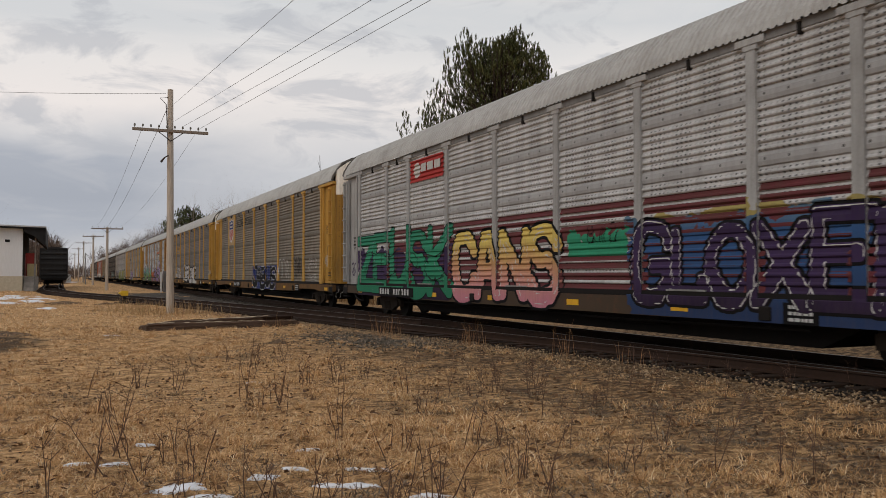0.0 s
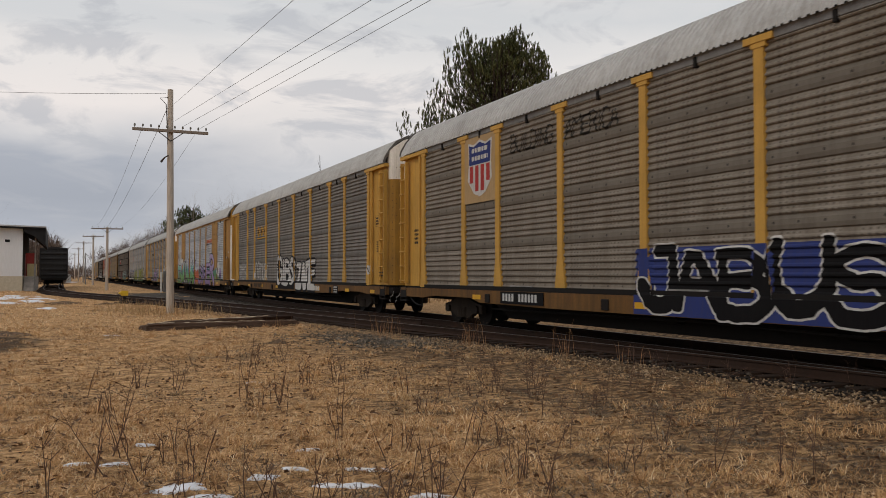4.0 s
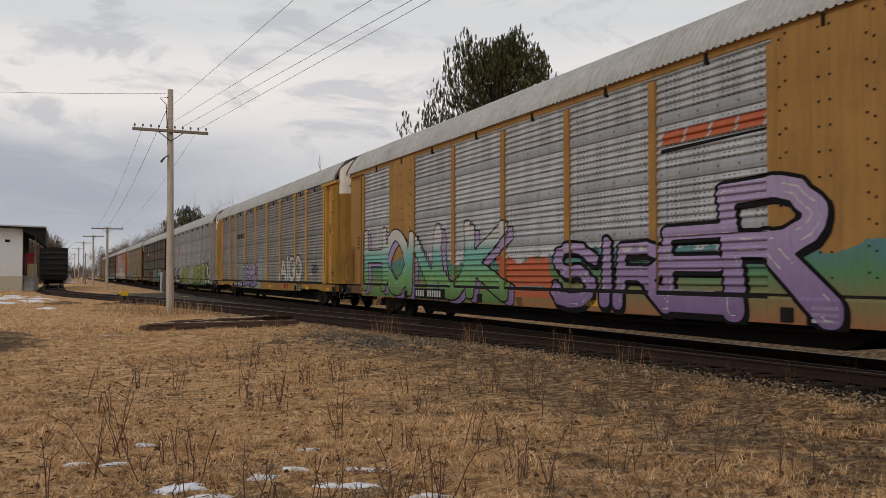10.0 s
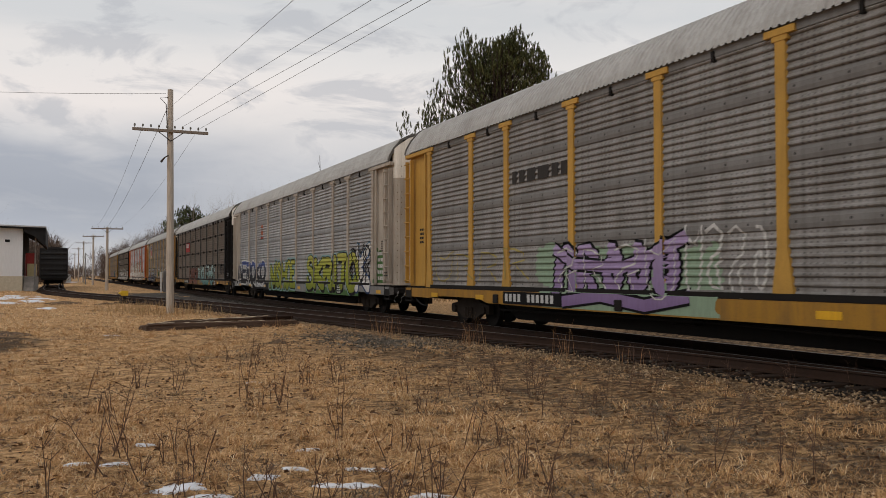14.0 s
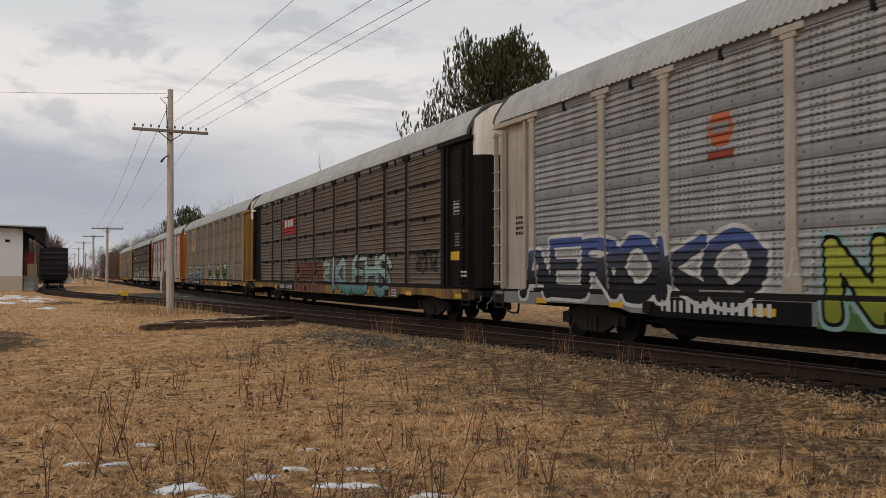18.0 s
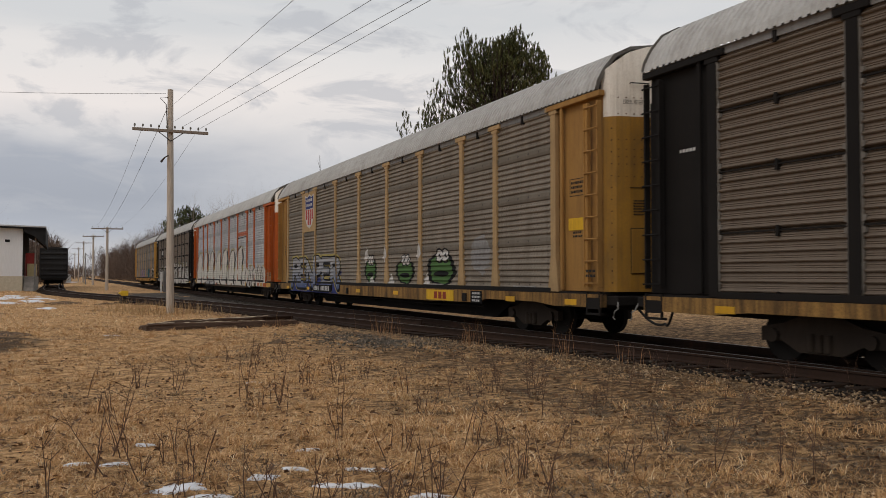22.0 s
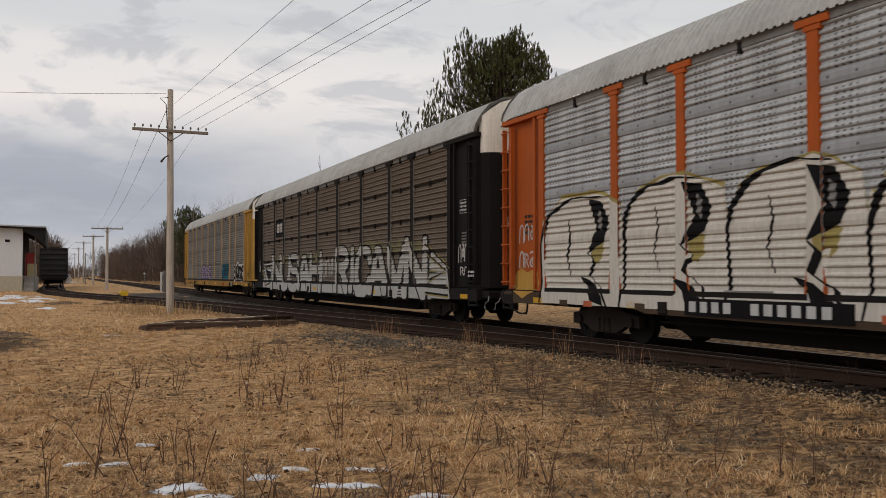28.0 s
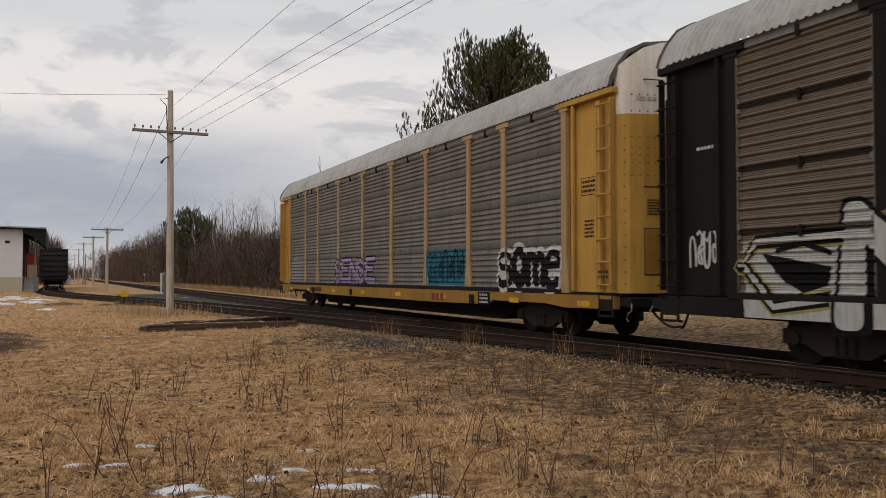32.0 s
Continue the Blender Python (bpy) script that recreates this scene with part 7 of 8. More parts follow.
blob(c, [(-9.9, .7), (-11.9, .7), (-11.7, 1.5), (-10.0, 2.2)], SILVER, kind="b", lift=.003, name="painted_ground")
blob(c, [(11.5, .72), (9.8, .72), (9.7, 2.1), (11.6, 1.9)], SILVER, kind="b", lift=.003, name="painted_ground")
for w_, m_ in ((.15, PALEY), (.11, INK), (.05, SILVER)):
    stroke(c, [(9.7, 1.95), (11.3, 1.9), (11.6, 1.55), (10.9, 0.9), (9.9, 1.05)], w_, m_, "b", lift=.022 - .08 * w_)
blob(c, [(11.2, 1.72), (9.9, 1.5), (9.95, 1.25), (10.4, 1.12), (10.8, 1.32)], INK, kind="b", lift=.012, name="painted_shape")
stroke(c, [(10.9, 1.75), (10.4, 1.85), (9.9, 1.7)], .04, INK, "b")
scribble(c, -12.2, -12.95, 1.7, 2.25, CHALK, 66, 4, .022, "b")
scribble(c, -12.3, -12.8, 1.35, 1.6, CHALK, 67, 2, .018, "b")
scribble(c, 12.9, 12.2, 1.45, 2.15, CHALK, 69, 4, .025, "b")

# last car
c = CARS[10]
cloud(c, 11.6, 9.6, 1.15, 2.3, GHOST, 70)
tag(c, "SENSE", 4.8, 0.2, 1.1, 2.0, LILAC, INK, fat=0.05, edge=0.05, seed=71, wobble=.15, grow=0.1, weight=1.2)
scribble(c, -1.85, -2.85, 1.75, 2.3, GHOST, 72, 3, .025)
blob(c, rect(-4.35, -6.9, 1.1, 2.1), TURQ, name="graffiti_ground", lift=.003)
scribble(c, -4.4, -6.85, 1.12, 2.1, INK, 73, 7, .03)
tag(c, "SOme", -8.8, -11.6, 1.12, 2.0, CHALK, CHALK, fat=0.06, edge=0.10, seed=75, wobble=.15, grow=0.12, weight=1.3, name="white_ground", over=-.004)
tag(c, "SOme", -8.8, -11.6, 1.12, 2.0, INK, CHALK, fat=0.06, edge=0.05, seed=75, wobble=.15, grow=0.12, weight=1.3)
for k_ in range(3):
    plate(c, -4.8 - k_ * .3, -4.8 - k_ * .3 - .22, 0.68, 0.88, REDINK, "sill_mark", x=FACE)
marks(c, DARK_INK, None, 8.2, 6.2)


# ---------------------------------------------------------------- poles and wires
POLE_WOOD = plain("bleached_pole_wood", (0.44, 0.375, 0.31), 0.85, 0.25, 3, grain=(8, 8, 0.6), bump=0.5)
ARM_WOOD = plain("grey_arm_wood", (0.23, 0.185, 0.15), 0.85, 0.3, 4, grain=(1, 8, 8))
GLASS_PIN = plain("insulator", (0.16, 0.15, 0.13), 0.3, 0.2)
WIRE = plain("dull_wire", (0.10, 0.095, 0.095), 0.6, 0.1)
IRON = worn("dark_iron", (0.05, 0.042, 0.038), 0.7, 0.3, rust=0.4)


def telegraph_pole(x, y, h, arm_z, lean=0.0, pins=10, label="bleached wooden telegraph pole with one ten-pin cross arm"):
    base = ground_z(x, y)
    p = thing("telegraph_pole", label, "pole", group="line of telegraph poles", at=(x, y, base))
    part("pole_shaft", Shape().tube([(0, 0, -0.3), (lean * h * .5, 0, h * .5), (lean * h, 0, h)], [0.165, 0.14, 0.115], 12), POLE_WOOD, p, smooth=False)
    cx = lean * arm_z
    part("cross_arm", Shape().box(cx - 1.525, cx + 1.525, -0.25, -0.14, arm_z - 0.06, arm_z + 0.06, 0.012), ARM_WOOD, p)
    for q in (-1, 1):
        part("brace", Shape().tube([(cx + q * 0.5, -0.2, arm_z - 0.05), (cx, -0.16, arm_z - 0.42)], 0.018, 4), IRON, p)
    pin = Shape().tube([(0, 0, 0), (0, 0, 0.09)], 0.012, 5).tube([(0, 0, 0.07), (0, 0, 0.11), (0, 0, 0.16), (0, 0, 0.18)], [0.035, 0.042, 0.035, 0.015], 8).mesh("insulator", GLASS_PIN)
    for k in range(pins):
        part("insulator", pin, None, p, at=(cx - 1.43 + 2.86 * k / (pins - 1), -0.195, arm_z + 0.055))
    return p


P0 = telegraph_pole(4.23, 36.63, 9.4, 7.62, -0.008)
part("bracket_arm", Shape().tube([(-0.18, -0.05, 9.05), (-0.5, -0.1, 9.0), (-0.25, -0.08, 8.75), (-0.15, -0.05, 6.9)], 0.018, 5), IRON, P0)
part("lamp_hook", Shape().tube([(-0.14, -0.1, 6.6), (-0.3, -0.2, 6.5), (-0.45, -0.2, 6.3)], [0.02, 0.03, 0.06], 6), IRON, P0)
for x, y, h, a_ in ((4.4, 92, 6.5, 6.3), (4.7, 140, 7.8, 7.5), (4.5, 188, 8.6, 8.2), (4.4, 232, 8.6, 8.2), (4.4, 290, 8.6, 8.2)):
    telegraph_pole(x, y, h, a_, 0.0, 6, "distant bleached telegraph pole with a cross arm")


def wire(a, b, sag=0.3, r=0.0075, n=14):
    a, b = Vector(a), Vector(b)
    pts = [a.lerp(b, k / n) - Vector((0, 0, 4 * sag * (k / n) * (1 - k / n))) for k in range(n + 1)]
    thing("overhead_wire", "thin dark overhead line wire", "wire", group="overhead wires", shape=Shape().tube(pts, r, 4), material=WIRE)


py = 36.45
for p, q in (((4.3, py, 8.75), (4.57, 17.78, 7.56)), ((4.35, py, 8.05), (6.11, 17.07, 7.56)), ((4.6, py, 7.78), (6.92, 16.7, 7.56)), ((5.35, py, 7.78), (7.29, 16.53, 7.56))):
    e = Vector(q) + (Vector(q) - Vector(p)) * 1.4
    wire(p, (e.x, e.y, e.z), 0.0)
wire((3.95, py, 9.15), (-14.0, 44.0, 9.85), 0.25)
wire((4.05, 36.8, 8.6), (4.4, 92, 6.5), 0.5, 0.010)
for k in (1, 8):
    x = -1.43 + 2.86 * k / 9
    wire((4.2 + x, 36.5, 7.8), (4.4 + x, 91.8, 6.5), 0.7, 0.006)

# ---------------------------------------------------------------- depot building
BOARD = plain("white_clapboard", (0.68, 0.675, 0.67), 0.7, 0.08, 3, grain=(8, 8, 0.5), bump=0.2)
FOUND = plain("beige_foundation", (0.46, 0.40, 0.30), 0.8, 0.12, 4)
TAR = plain("dark_roof_edge", (0.014, 0.013, 0.013), 0.8, 0.3, 4)
SNOWY = plain("pale_roof_sheet", (0.42, 0.41, 0.41), 0.7, 0.15, 3)
DARKWALL = plain("painted_wall_shade", (0.03, 0.026, 0.024), 0.8, 0.3, 3)
REDBOX = plain("red_enamel", (0.32, 0.03, 0.025), 0.5, 0.2, 4)
BEIGE = plain("beige_cabinet", (0.48, 0.38, 0.20), 0.6, 0.15, 4)
GREYWOOD = plain("grey_planks", (0.30, 0.27, 0.24), 0.8, 0.25, 4)

house = thing("depot_building", "white boarded depot with dark overhanging roof", "building", at=(-3.25, 90, 0))
part("foundation", Shape().box(-14, 0.03, -0.03, 16, -0.2, 1.45, 0.02), FOUND, house)
part("wall", Shape().box(-14, 0, 0, 16, 1.45, 6.2), BOARD, house)
for k in range(58):
    part("board", kept("batten", lambda: Shape().box(-0.02, 0.02, -0.022, 0.0, 1.5, 6.15).mesh("board", BOARD)), None, house, at=(-0.1 - k * 0.24, 0, 0))
part("roof", Shape().prism([(-14.5, 6.2), (2.0, 6.0), (2.0, 6.12), (-14.5, 6.45)], "y", -0.7, 17), TAR, house)
part("roof_sheet", Shape().prism([(-14.5, 6.46), (2.0, 6.13), (2.03, 6.25), (-14.5, 6.62)], "y", -0.75, 17), SNOWY, house, "pale weathered roof sheet")
# solid black wedge gives the shadowed soffit below the roof overhang
part("canopy", Shape().prism([(0.02, 6.1), (2.0, 5.99), (2.0, 4.5), (1.85, 4.45), (1.0, 5.3), (0.02, 5.75)], "y", -0.55, 17), TAR, house, "canopy along the side, its shaded soffit drawn as a black wedge")
part("vent", Shape().box(-1.5, -1.1, -0.05, 0.0, 4.7, 4.95, 0.01), TAR, house)
# the shade under the overhang is put into this wall's colour
part("side_wall", Shape().box(0.005, 0.08, 0.4, 15.6, 1.5, 5.7), DARKWALL, house, "side wall with the overhang's shade painted on as near black")
part("platform", Shape().box(0.09, 1.1, 1.4, 15.6, 0.0, 1.4, 0.02), GREYWOOD, house)
for k in range(5):
    part("step", Shape().box(0.1, 1.0, 0.1 + k * 0.26, 0.4 + k * 0.26, 0.0, 0.28 * (k + 1), 0.01), GREYWOOD, house)
part("porch_post", Shape().box(1.0, 1.14, 1.5, 1.64, 1.4, 5.9, 0.01), GREYWOOD, house)
part("handrail", Shape().tube([(1.0, 0.2, 1.0), (1.0, 1.4, 2.3), (1.0, 3.0, 2.3)], 0.03, 6), GREYWOOD, house)
part("side_door", Shape().box(0.09, 0.13, 3.4, 4.6, 1.42, 3.7, 0.01), REDBOX, house, "dull red door")
thing("red_cupboard", "dull red cupboard standing on the depot platform", "cupboard", at=(-2.62, 92.2, 1.42), shape=Shape().box(-0.42, 0.42, -0.3, 0.3, 1.2, 2.3, 0.03).box(-0.35, -0.1, -0.32, -0.3, 1.35, 2.2).box(0.1, 0.35, -0.32, -0.3, 1.35, 2.2).box(-0.36, 0.36, -0.28, 0.28, 0, 1.2), material=REDBOX)
thing("beige_cabinet", "beige metal cabinet on the depot platform", "cabinet", at=(-2.5, 91.75, 1.42), shape=Shape().box(-0.4, 0.45, -0.15, 0.12, 0, 1.25, 0.03).box(-0.3, 0.35, -0.165, -0.15, 0.1, 1.1), material=BEIGE)

# ---------------------------------------------------------------- parked boxcar on the siding
BOXCAR = worn("black_boxcar_paint", (0.022, 0.021, 0.022), 0.6, 0.1, dirt=(0.05, 0.045, 0.04), grime=0.4)
bc = thing("boxcar", "black ribbed boxcar parked on the siding", "freight car", at=(-0.62, 110.0, RAIL_Z))
part("body", Shape().box(-1.5, 1.5, 0, 15.2, 1.0, 4.45, 0.04), BOXCAR, bc)
part("roof", Shape().prism([(-1.55, 4.45), (-1.5, 4.58), (0, 4.75), (1.5, 4.58), (1.55, 4.45)], "y", -0.08, 15.28), BOXCAR, bc)
rib = Shape().prism([(-0.001, -0.16), (-0.09, -0.08), (-0.09, 0.08), (-0.001, 0.16)], "x", -1.35, 1.35).mesh("end_rib", BOXCAR)
for k in range(5):
    part("end_rib", rib, None, bc, at=(0, 0, 1.45 + 0.62 * k))
for q in (-1, 1):
    part("corner_post", Shape().box(*sorted((q * 1.42, q * 1.54)), -0.06, 0.06, 1.0, 4.5, 0.01), BOXCAR, bc)
    part("end_ladder", Shape().tube([(q * 1.2, -0.14, 1.0), (q * 1.2, -0.14, 2.6)], 0.02, 4).tube([(q * 0.8, -0.14, 1.0), (q * 0.8, -0.14, 2.6)], 0.02, 4), BOXCAR, bc)
part("sill", Shape().box(-1.4, 1.4, -0.2, 15.4, 0.75, 1.0, 0.02), BLACK_IRON, bc)
part("coupler", Shape().box(-0.15, 0.15, -0.75, 0, 0.72, 1.0, 0.03), BLACK_IRON, bc)
for yt in (2.2, 13.0):
    tr = part("truck", TRUCK, None, bc, at=(0, yt, 0))
    for yw in (-0.889, 0.889):
        part("wheelset", WHEELS, None, tr, at=(0, yw, WHEEL))

# ---------------------------------------------------------------- trackside things
SIGNAL_YELLOW = plain("switch_yellow", (0.62, 0.40, 0.03), 0.5, 0.15, 5)
sw = thing("switch_stand", "low black switch stand with a yellow target", "switch stand", at=(3.2, 48.2, 0.0))
part("base", Shape().box(-0.5, 0.6, -0.2, 0.2, 0.0, 0.1, 0.02).tube([(0, 0, 0.1), (0, 0, 0.42)], [0.16, 0.07], 10), BLACK_IRON, sw)
part("target", Shape().box(-0.2, 0.2, -0.02, 0.02, 0.44, 0.72, 0.04).tube([(-0.2, 0, 0.58), (-0.3, 0, 0.58)], [0.09, 0.04], 8), SIGNAL_YELLOW, sw, "yellow painted target")
part("hand_lever", Shape().tube([(0.05, -0.1, 0.3), (0.5, -0.15, 0.16), (0.9, -0.15, 0.12)], 0.025, 6), BLACK_IRON, sw)
for k in range(2):
    thing("head_tie", "long dark wooden tie under the switch stand", "timber", group="switch ties", at=(3.1, 47.8 + 0.6 * k, -0.02), rz=8, shape=Shape().box(-1.0, 2.4, -0.11, 0.11, -0.1, 0.06, 0.01), material=OLD_WOOD)
CONC = plain("white_concrete", (0.50, 0.49, 0.47), 0.8, 0.15, 5)
thing("marker_post", "weathered white concrete marker post", "post", at=(8.45, 80, 0), shape=Shape().box(-0.09, 0.09, -0.09, 0.09, -0.1, 1.85, 0.02), material=CONC)
thing("relay_post", "grey steel relay case post beside the track", "post", at=(8.8, 80.3, 0), shape=Shape().box(-0.16, 0.16, -0.12, 0.12, -0.1, 1.95, 0.03).box(-0.13, 0.13, -0.135, -0.12, 0.4, 1.7), material=GREY)
sg_ = thing("signal_mast", "grey signal mast with two round white targets", "signal", at=(3.9, 150, 0))
part("mast", Shape().tube([(0, 0, 0), (0, 0, 5.2)], 0.09, 8), GREY, sg_)
for z in (3.2, 4.5):
    part("signal_disc", Shape().tube([(-0.25, -0.15, z), (-0.25, -0.2, z)], 0.26, 14), CONC, sg_, "white round target")
thing("white_hut", "small white trackside hut in the distance", "hut", at=(1.7, 190, 0), shape=Shape().box(-0.5, 0.5, 0, 2, 0, 1.5, 0.03).prism([(-0.6, 1.5), (0, 1.8), (0.6, 1.5)], "y", -0.1, 2.1), material=CONC)
for x, y in ((21, 150), (20.2, 120)):
    lamp = thing("dwarf_signal", "short grey dwarf signal with a pale lamp", "signal", group="dwarf signals", at=(12.9 + (x - 20) * .2, y, 0))
    part("stem", Shape().tube([(0, 0, 0), (0, 0, 1.7)], 0.05, 6), GREY, lamp)
    part("lamp_head", Shape().tube([(0, -0.15, 1.8), (0, 0.15, 1.8)], 0.16, 10), CONC, lamp)

# ---------------------------------------------------------------- trees
BARK = plain("dark_bark", (0.075, 0.055, 0.043), 0.9, 0.35, 3, grain=(6, 6, 1), rand=0.4)
PALE_BARK = plain("pale_bark", (0.33, 0.27, 0.22), 0.9, 0.3, 3, grain=(6, 6, 1), rand=0.5)
TWIG = islands("bare_twigs", (0.065, 0.042, 0.032), (0.155, 0.105, 0.08))
PALE_TWIG = islands("pale_twigs", (0.15, 0.11, 0.085), (0.32, 0.245, 0.19))
BRUSH = islands("brown_brush", (0.042, 0.028, 0.021), (0.12, 0.079, 0.058), third=(0.21, 0.155, 0.12))
NEEDLE = islands("pine_needles", (0.03, 0.039, 0.014), (0.13, 0.14, 0.054), third=(0.27, 0.265, 0.125))
CEDAR = islands("cedar_leaves", (0.016, 0.018, 0.008), (0.055, 0.052, 0.022), third=(0.09, 0.07, 0.035))


def twig_web(s, rnd, p, d, length, r, depth):
    """A crooked bough that splits again and again."""
    q = p
    pts, rad = [p], [r]
    for k in range(3):
        d = (d + Vector((rnd.gauss(0, .14), rnd.gauss(0, .14), rnd.gauss(0.05, .08)))).normalized()
        q = q + d * length / 3
        pts.append(q)
        rad.append(r * (1 - 0.28 * (k + 1)))
    s.tube(pts, rad, 3 if depth < 2 else 4, False)
    if depth > 0:
        for k in range(rnd.randint(2, 4)):
            t = rnd.choice((1, 2, 3))
            e = (d + Vector((rnd.gauss(0, .5), rnd.gauss(0, .5), rnd.gauss(.25, .25)))).normalized()
            twig_web(s, rnd, pts[t], e, length * rnd.uniform(.5, .8), rad[t] * .62, depth - 1)


def bare_tree(h, seed, pale=False):
    """Leafless tree: slender trunk, upswept boughs, fine twigs."""
    rnd = random.Random(seed)
    trunk, crown = Shape(), Shape()
    pts, rad = [], []
    x = y = 0.0
    for k in range(8):
        pts.append(Vector((x, y, h * 0.9 * k / 7 - (0.2 if k == 0 else 0))))
        rad.append(max(0.02, 0.011 * h * (1 - k / 7.6)))
        x += rnd.gauss(0, .018 * h)
        y += rnd.gauss(0, .018 * h)
    trunk.tube(pts, rad, 6)
    for k in range(16):
        i = rnd.randint(2, 7)
        a = rnd.uniform(0, 6.283)
        d = Vector((math.cos(a), math.sin(a), rnd.uniform(.5, 1.6))).normalized()
        twig_web(crown, rnd, pts[i], d, h * rnd.uniform(.14, .28) * (1.25 - i * .08), rad[i] * .4 + .004, 3 if k % 3 == 0 else 2)
    ob = thing("bare_tree", "leafless pale-barked tree at the edge of the woods" if pale else "leafless dark-barked tree at the edge of the woods", "tree", group="bare woods")
    part("trunk", trunk, PALE_BARK if pale else BARK, ob)
    part("crown", crown, PALE_TWIG if pale else TWIG, ob)
    return ob


def wood_edge(y):
    """The front of the woods, which keeps a few metres clear of the line."""
    return TRACK_X + 5.6 - 1.6 * min(1.0, max(0.0, (y - 105) / 90))


rnd = random.Random(8)
protos = [bare_tree(10, 500 + k, k % 2 == 0) for k in range(6)]
spots = []
for k in range(360):
    y = 66 + 300 * rnd.random() ** 1.7
    x = wood_edge(y) + 0.6 + abs(rnd.gauss(0, 9))
    spots.append((x, y, (0.86 if y < 85 else 1.0 if y < 110 else 1.1) * rnd.uniform(.75, 1.1)))
for k in range(24):
    spots.append((-14 + 17 * rnd.random() - 3, 170 + 60 * rnd.random(), rnd.uniform(.6, .95)))
for x, y, z in ((-8.5, 128, 1.15), (-10.5, 133, 1.05), (-6.8, 140, 0.9), (-7.8, 150, .9)):
    spots.append((x, y, z))
for k, (x, y, z) in enumerate(spots):
    m = pose(x, y, ground_z(x, y), 0, 0, rnd.uniform(0, 360))
    if k < 6:
        ob = protos[k]
        ob.matrix_basis = m
    else:
        ob = copy_thing(protos[k % 6], m)
    ob.scale = (z * rnd.uniform(.85, 1.1), z * rnd.uniform(.85, 1.1), z)


def sprays(count, where, length, width, seed, name, mat_, label, category="bushes"):
    """Fine twigs at every height of a thicket, leaning all ways; joined into one mesh."""
    r = np.random.RandomState(seed)
    p = np.array([where(r) for _ in range(count)])
    base = p[:, :3].copy()
    base[:, 2] += p[:, 3] * r.rand(count) ** 1.15
    d = r.normal(0, 0.42, (count, 3)) + np.array([0, 0, 0.8])
    d /= np.linalg.norm(d, axis=1)[:, None]
    L = (length * r.uniform(.4, 1.4, count))[:, None]
    s = np.cross(d, r.normal(0, 1, (count, 3)))
    s *= (width * r.uniform(.5, 1.5, count) / np.linalg.norm(s, axis=1))[:, None]
    bend = base + d * L * .55 + r.normal(0, .06, (count, 3)) * L
    v = np.stack([base - s, base + s, bend + s * .7, bend - s * .7, base + d * L + r.normal(0, .1, (count, 3)) * L], 1).reshape(-1, 3)
    k = 5 * np.arange(count)[:, None, None]
    f = (np.array([(0, 1, 2), (0, 2, 3), (3, 2, 4)])[None] + k).reshape(-1, 3)
    return tagged(new(name, soup(name, v, f, mat_)), label, category, kind="stuff")


def thicket(r):
    y = 64 + 330 * r.rand() ** 1.75
    x = wood_edge(y) + r.rand() ** 1.5 * 24
    top = 4.2 + 2.2 * noise.noise(Vector((x * .12, y * .12, 3))) + 1.4 * noise.noise(Vector((x * .5, y * .5, 7)))
    return x, y, ground_z(x, y) - 0.2, top * (1.1 if y < 105 else 1.2 + (min(y, 170) - 105) * .014)


def far_wood(r):
    y = 330 + 180 * r.rand()
    x = r.uniform(-160, 260)
    return x, y, 0.0, (10.0 + 2.5 * noise.noise(Vector((x * .03, 0, 0)))) * (0.35 if -2 < x < 13 else 1)


def left_brush(r):
    y = 160 + 90 * r.rand()
    x = -22 + 23 * r.rand()
    return x, y, 0.0, (7.5 if x < 0 else 4.5) + 2.5 * noise.noise(Vector((x * .2, y * .2, 0)))


sprays(135000, thicket, 1.6, 0.024, 61, "brushwood", BRUSH, "dense red-brown leafless brushwood at the wood's edge")
sprays(26000, far_wood, 3.5, 0.09, 62, "far_woods", BRUSH, "distant brown winter woods along the line", "woods")
sprays(34000, left_brush, 2.2, 0.045, 63, "far_brush", BRUSH, "brown leafless brush behind the parked boxcar")


def needle_clumps(spots_, seed, length, count, up):
    """Tufts of needles at the given places, each a small bottle brush of blades."""
    r = np.random.RandomState(seed)
    c = np.repeat(np.array(spots_), count, axis=0)
    n = len(c)
    base = c + r.normal(0, 0.10, (n, 3))
    d = r.normal(0, 0.5, (n, 3)) + np.array([0, 0, up])
    d /= np.linalg.norm(d, axis=1)[:, None]
    L = length * r.uniform(.5, 1.3, n)[:, None]
    s = np.cross(d, r.normal(0, 1, (n, 3)))
    s *= 0.022 / np.linalg.norm(s, axis=1)[:, None]
    v = np.stack([base - s, base + s, base + d * L], 1).reshape(-1, 3)
    return v, np.arange(3 * n).reshape(-1, 3)


def candles(spots_, seed, tall, count, wide=0.024):
    """Upright bottle-brush shoots of needles."""
    r = np.random.RandomState(seed)
    c = np.repeat(np.array(spots_), count, axis=0)
    n = len(c)
    t = np.tile(np.linspace(0, 1, count), len(spots_))
    size = np.repeat(r.uniform(.6, 1.25, len(spots_)), count)
    lean = np.repeat(r.normal(0, .2, (len(spots_), 2)), count, axis=0)
    base = c + np.stack([lean[:, 0] * t, lean[:, 1] * t, t], 1) * (tall * size)[:, None]
    a = r.uniform(0, 6.283, n)
    out = 0.75 - 0.45 * t
    d = np.stack([np.cos(a) * out, np.sin(a) * out, r.uniform(.35, .9, n)], 1)
    L = (0.30 * size * r.uniform(.6, 1.2, n))[:, None]
    s = np.stack([-np.sin(a), np.cos(a), 0 * a], 1) * wide
    v = np.stack([base - s, base + s, base + d * L], 1).reshape(-1, 3)
    return v, np.arange(3 * n).reshape(-1, 3)


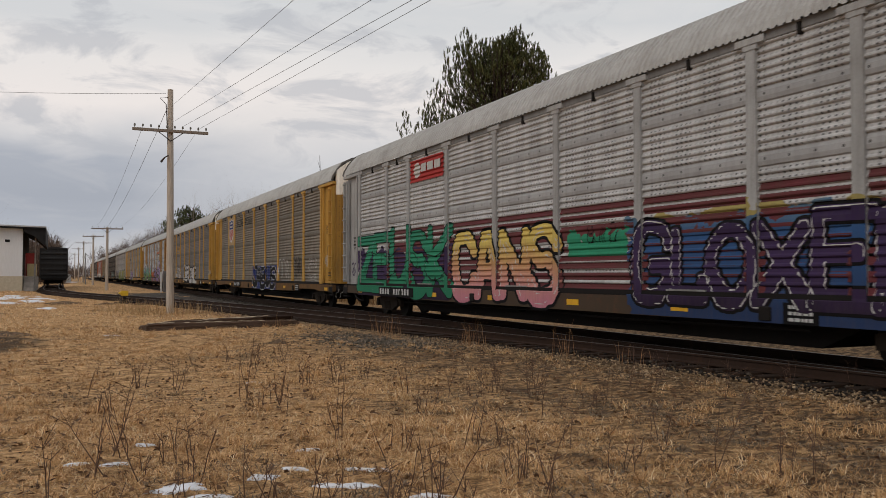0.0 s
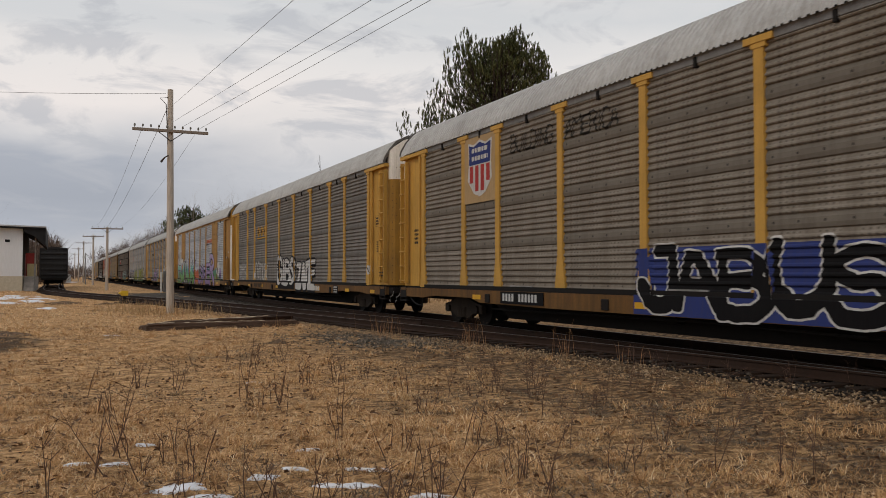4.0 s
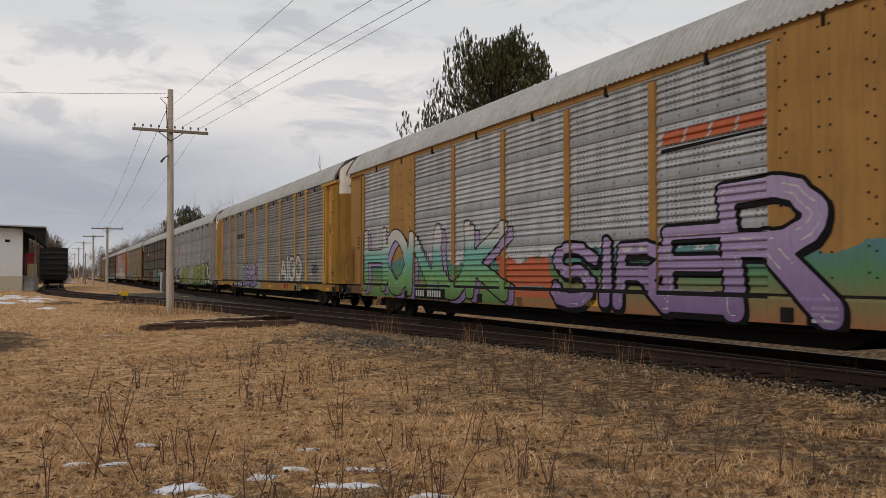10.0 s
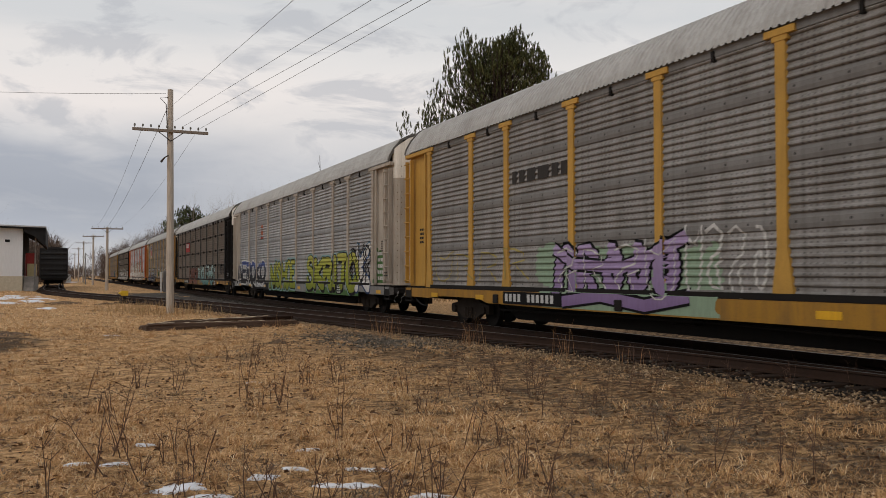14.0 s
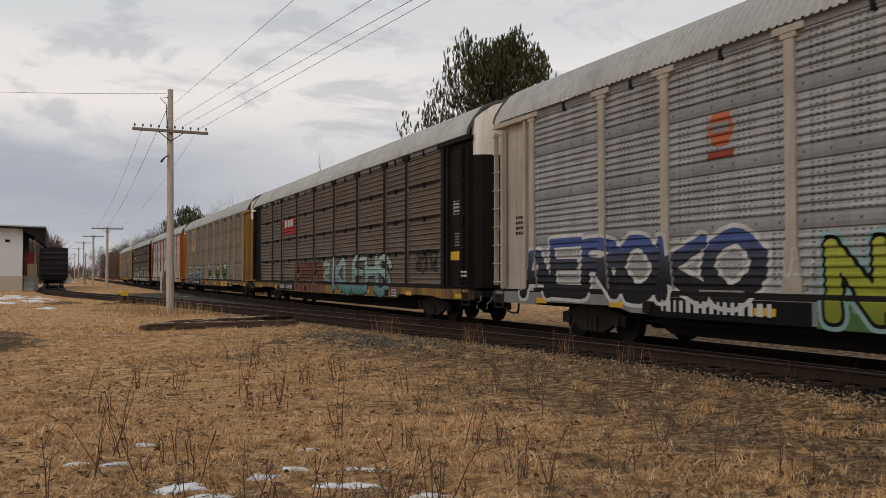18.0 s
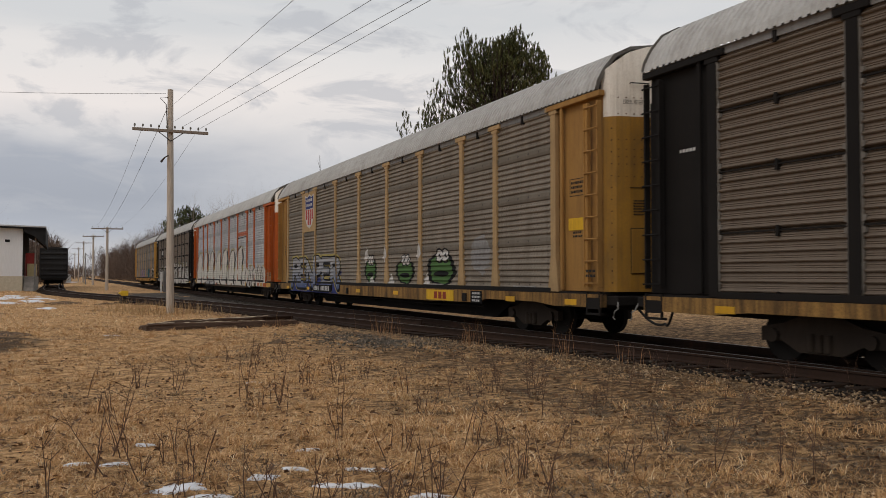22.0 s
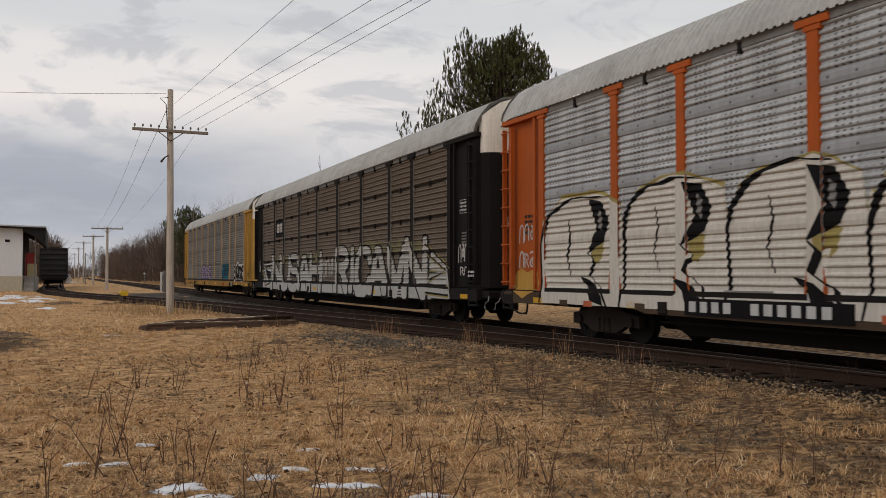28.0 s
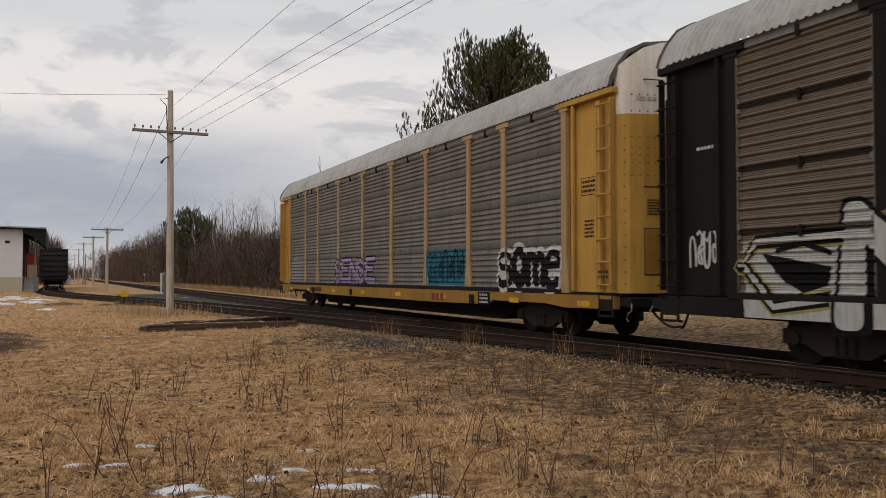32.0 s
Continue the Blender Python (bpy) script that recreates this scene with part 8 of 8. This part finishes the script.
def pine(x, y, h, low, reach, seed, count, lobes=(), tall=0.42, name="pine_tree", label="tall dark green pine with a broad ragged crown"):
    """Upswept boughs that fill a broad crown, each set with upright shoots; lobes: (bearing, reach, height, boughs)."""
    rnd = random.Random(seed)
    ob = thing(name, label, "tree", at=(x, y, ground_z(x, y)))
    part("trunk", Shape().tube([(0, 0, -0.3), (0.1, 0, h * .4), (0, 0.1, h * .75), (0, 0, h * .95)], [0.018 * h, 0.013 * h, 0.007 * h, 0.03], 8), BARK, ob)
    ends = []
    for k in range(count):
        a = rnd.uniform(0, 6.283)
        q = math.sqrt(rnd.random())
        rim = reach * (1 + 0.22 * noise.noise(Vector((math.cos(a) * 1.4, math.sin(a) * 1.4, seed))))
        top = h * (1 - 0.10 * q ** 3) + 2.4 * noise.noise(Vector((math.cos(a) * q * 2.9, math.sin(a) * q * 2.9, seed + 5.0))) - 0.6
        z = low + (top - low) * (1 - rnd.random() ** 1.5 if k % 3 else 1.0)
        taper = min(1.0, 0.55 + 0.45 * (z - low) / (0.35 * (h - low)))
        ends.append((Vector((rim * q * taper * math.cos(a), rim * q * taper * math.sin(a), z)), 1.0))
    for a, R, z, n in lobes:
        for _ in range(n):
            b, q = a + rnd.gauss(0, .13), R * rnd.uniform(.72, 1.05)
            ends.append((Vector((q * math.cos(b), q * math.sin(b), z + rnd.gauss(0, .75))), 1.15))
    limbs, tips = Shape(), []
    for e, drop in ends:
        flat = math.hypot(e.x, e.y)
        z0 = max(h * .2, e.z - 0.6 - flat * drop * rnd.uniform(.75, 1.2))
        p0, p1 = Vector((0, 0, z0)), Vector((e.x * .75, e.y * .75, z0 + (e.z - z0) * .35))
        pts = [p0.lerp(p1, k / 4).lerp(p1.lerp(e, k / 4), k / 4) for k in range(5)]
        limbs.tube(pts, [0.06, 0.05, 0.035, 0.022, 0.01], 4, False)
        for k in range(8):
            u = 1 - rnd.random() ** 2 * .5
            p = p0.lerp(p1, u).lerp(p1.lerp(e, u), u)
            tips.append(tuple(p + Vector((rnd.gauss(0, .36), rnd.gauss(0, .36), rnd.gauss(-.15, .3)))))
        tips.append(tuple(e))
    part("limb", limbs, BARK, ob)
    v, f = candles(tips, seed, tall, 30, 0.03)
    part("crown", soup("crown", v, f, NEEDLE), None, ob)
    return ob


pine(32.3, 59.6, 20.2, 9.0, 4.3, 90, 430, lobes=((2.6, 5.8, 14.4, 18), (2.75, 5.2, 15.4, 8), (2.62, 7.6, 13.3, 9)))
pine(17.2, 126.0, 10.9, 2.5, 3.3, 93, 130, label="olive spreading pine among bare woods")
pine(17.6, 150.0, 10.6, 1.5, 1.7, 95, 40, label="olive spreading pine among bare woods")
pine(20.0, 132.0, 10.0, 3.0, 2.8, 94, 60, label="olive spreading pine among bare woods")
pine(30.0, 90.0, 11.2, 6.0, 2.2, 91, 60, label="smaller dark pine behind the railway")
thing("dead_snag", "bare dead snag standing behind the railway", "tree", at=(27.0, 92.5, 0.3), shape=Shape().tube([(0, 0, 0), (0.1, 0, 8), (-0.1, 0, 15.0)], [0.16, 0.12, 0.02], 6).tube([(0, 0, 13.2), (-0.3, 0.1, 14.3)], [0.03, 0.01], 4).tube([(0, 0, 12.0), (0.5, 0.1, 13.0)], [0.04, 0.01], 4), material=BARK)


def cedar(x, y, h, w, seed):
    rnd = random.Random(seed)
    ob = thing("cedar_tree", "dense dark evergreen cedar among bare trees", "tree", group="cedars", at=(x, y, ground_z(x, y)))
    part("trunk", Shape().tube([(0, 0, -0.2), (0, 0, h * .9)], [0.15, 0.03], 6), BARK, ob)
    tips = []
    for k in range(380):
        z = h * rnd.random()
        rr = w * (1 - (z / h) ** 1.6) * math.sqrt(rnd.random()) * (0.8 + 0.4 * math.sin(z * 2.1))
        a = rnd.uniform(0, 6.283)
        tips.append((rr * math.cos(a), rr * math.sin(a), z))
    v, f = needle_clumps(tips, seed, 0.6, 16, 0.7)
    part("crown", soup("crown", v, f, CEDAR), None, ob)


for k, (x, y, h, w) in enumerate(((20.5, 79, 7.0, 1.6), (19.0, 150, 9, 2.4), (21, 104, 6.5, 1.8))):
    cedar(x, y, h, w, 200 + k)
# ---------------------------------------------------------------- sky backdrop
m, a = material("cloud_layer")
way = a("ShaderNodeVectorMath", operation="NORMALIZE", i0=a("ShaderNodeTexCoord").outputs["Object"]).outputs[0]
e = a("ShaderNodeEmission", Color=cloud_colour(a, way), Strength=1.0)
a("ShaderNodeOutputMaterial", Surface=e.outputs[0])
CLOUD = m
s = Shape()
na, ne = 48, 24
for j in range(ne + 1):
    for i in range(na + 1):
        az, el = radians(-40 + 130 * i / na), radians(-1.5 + 60 * j / ne)
        s.v.append((2400 * math.sin(az) * math.cos(el), 2400 * math.cos(az) * math.cos(el), 2400 * math.sin(el)))
s.f = [(j * (na + 1) + i, j * (na + 1) + i + 1, (j + 1) * (na + 1) + i + 1, (j + 1) * (na + 1) + i) for j in range(ne) for i in range(na)]
SKY = thing("backdrop", "broken grey and cream overcast evening sky", "sky", kind="structure", shape=s, material=CLOUD, smooth=True, at=(0, 0, 1.5))


def motions():
    """The train rolls towards the eye at an even pace; the clouds drift slowly."""
    for i, car in enumerate(CARS):
        walk(car, [(t, pose(TRACK_X, FIRST + PITCH * i - SPEED * t, RAIL_Z)) for t in (0.0, 8.0, 16.0, 24.0, 32.0)])
    step = SPEED / WHEEL / 15 * 57.29578
    for w, yw in WHEELSETS:
        walk(w, [(k / 15, pose(0, yw, WHEEL, step * k)) for k in range(481)])
    walk(SKY, [(t, pose(0, 0, 1.5, 0, 0, -0.1 * (t - 16))) for t in (0.0, 16.0, 32.0)])


motions()
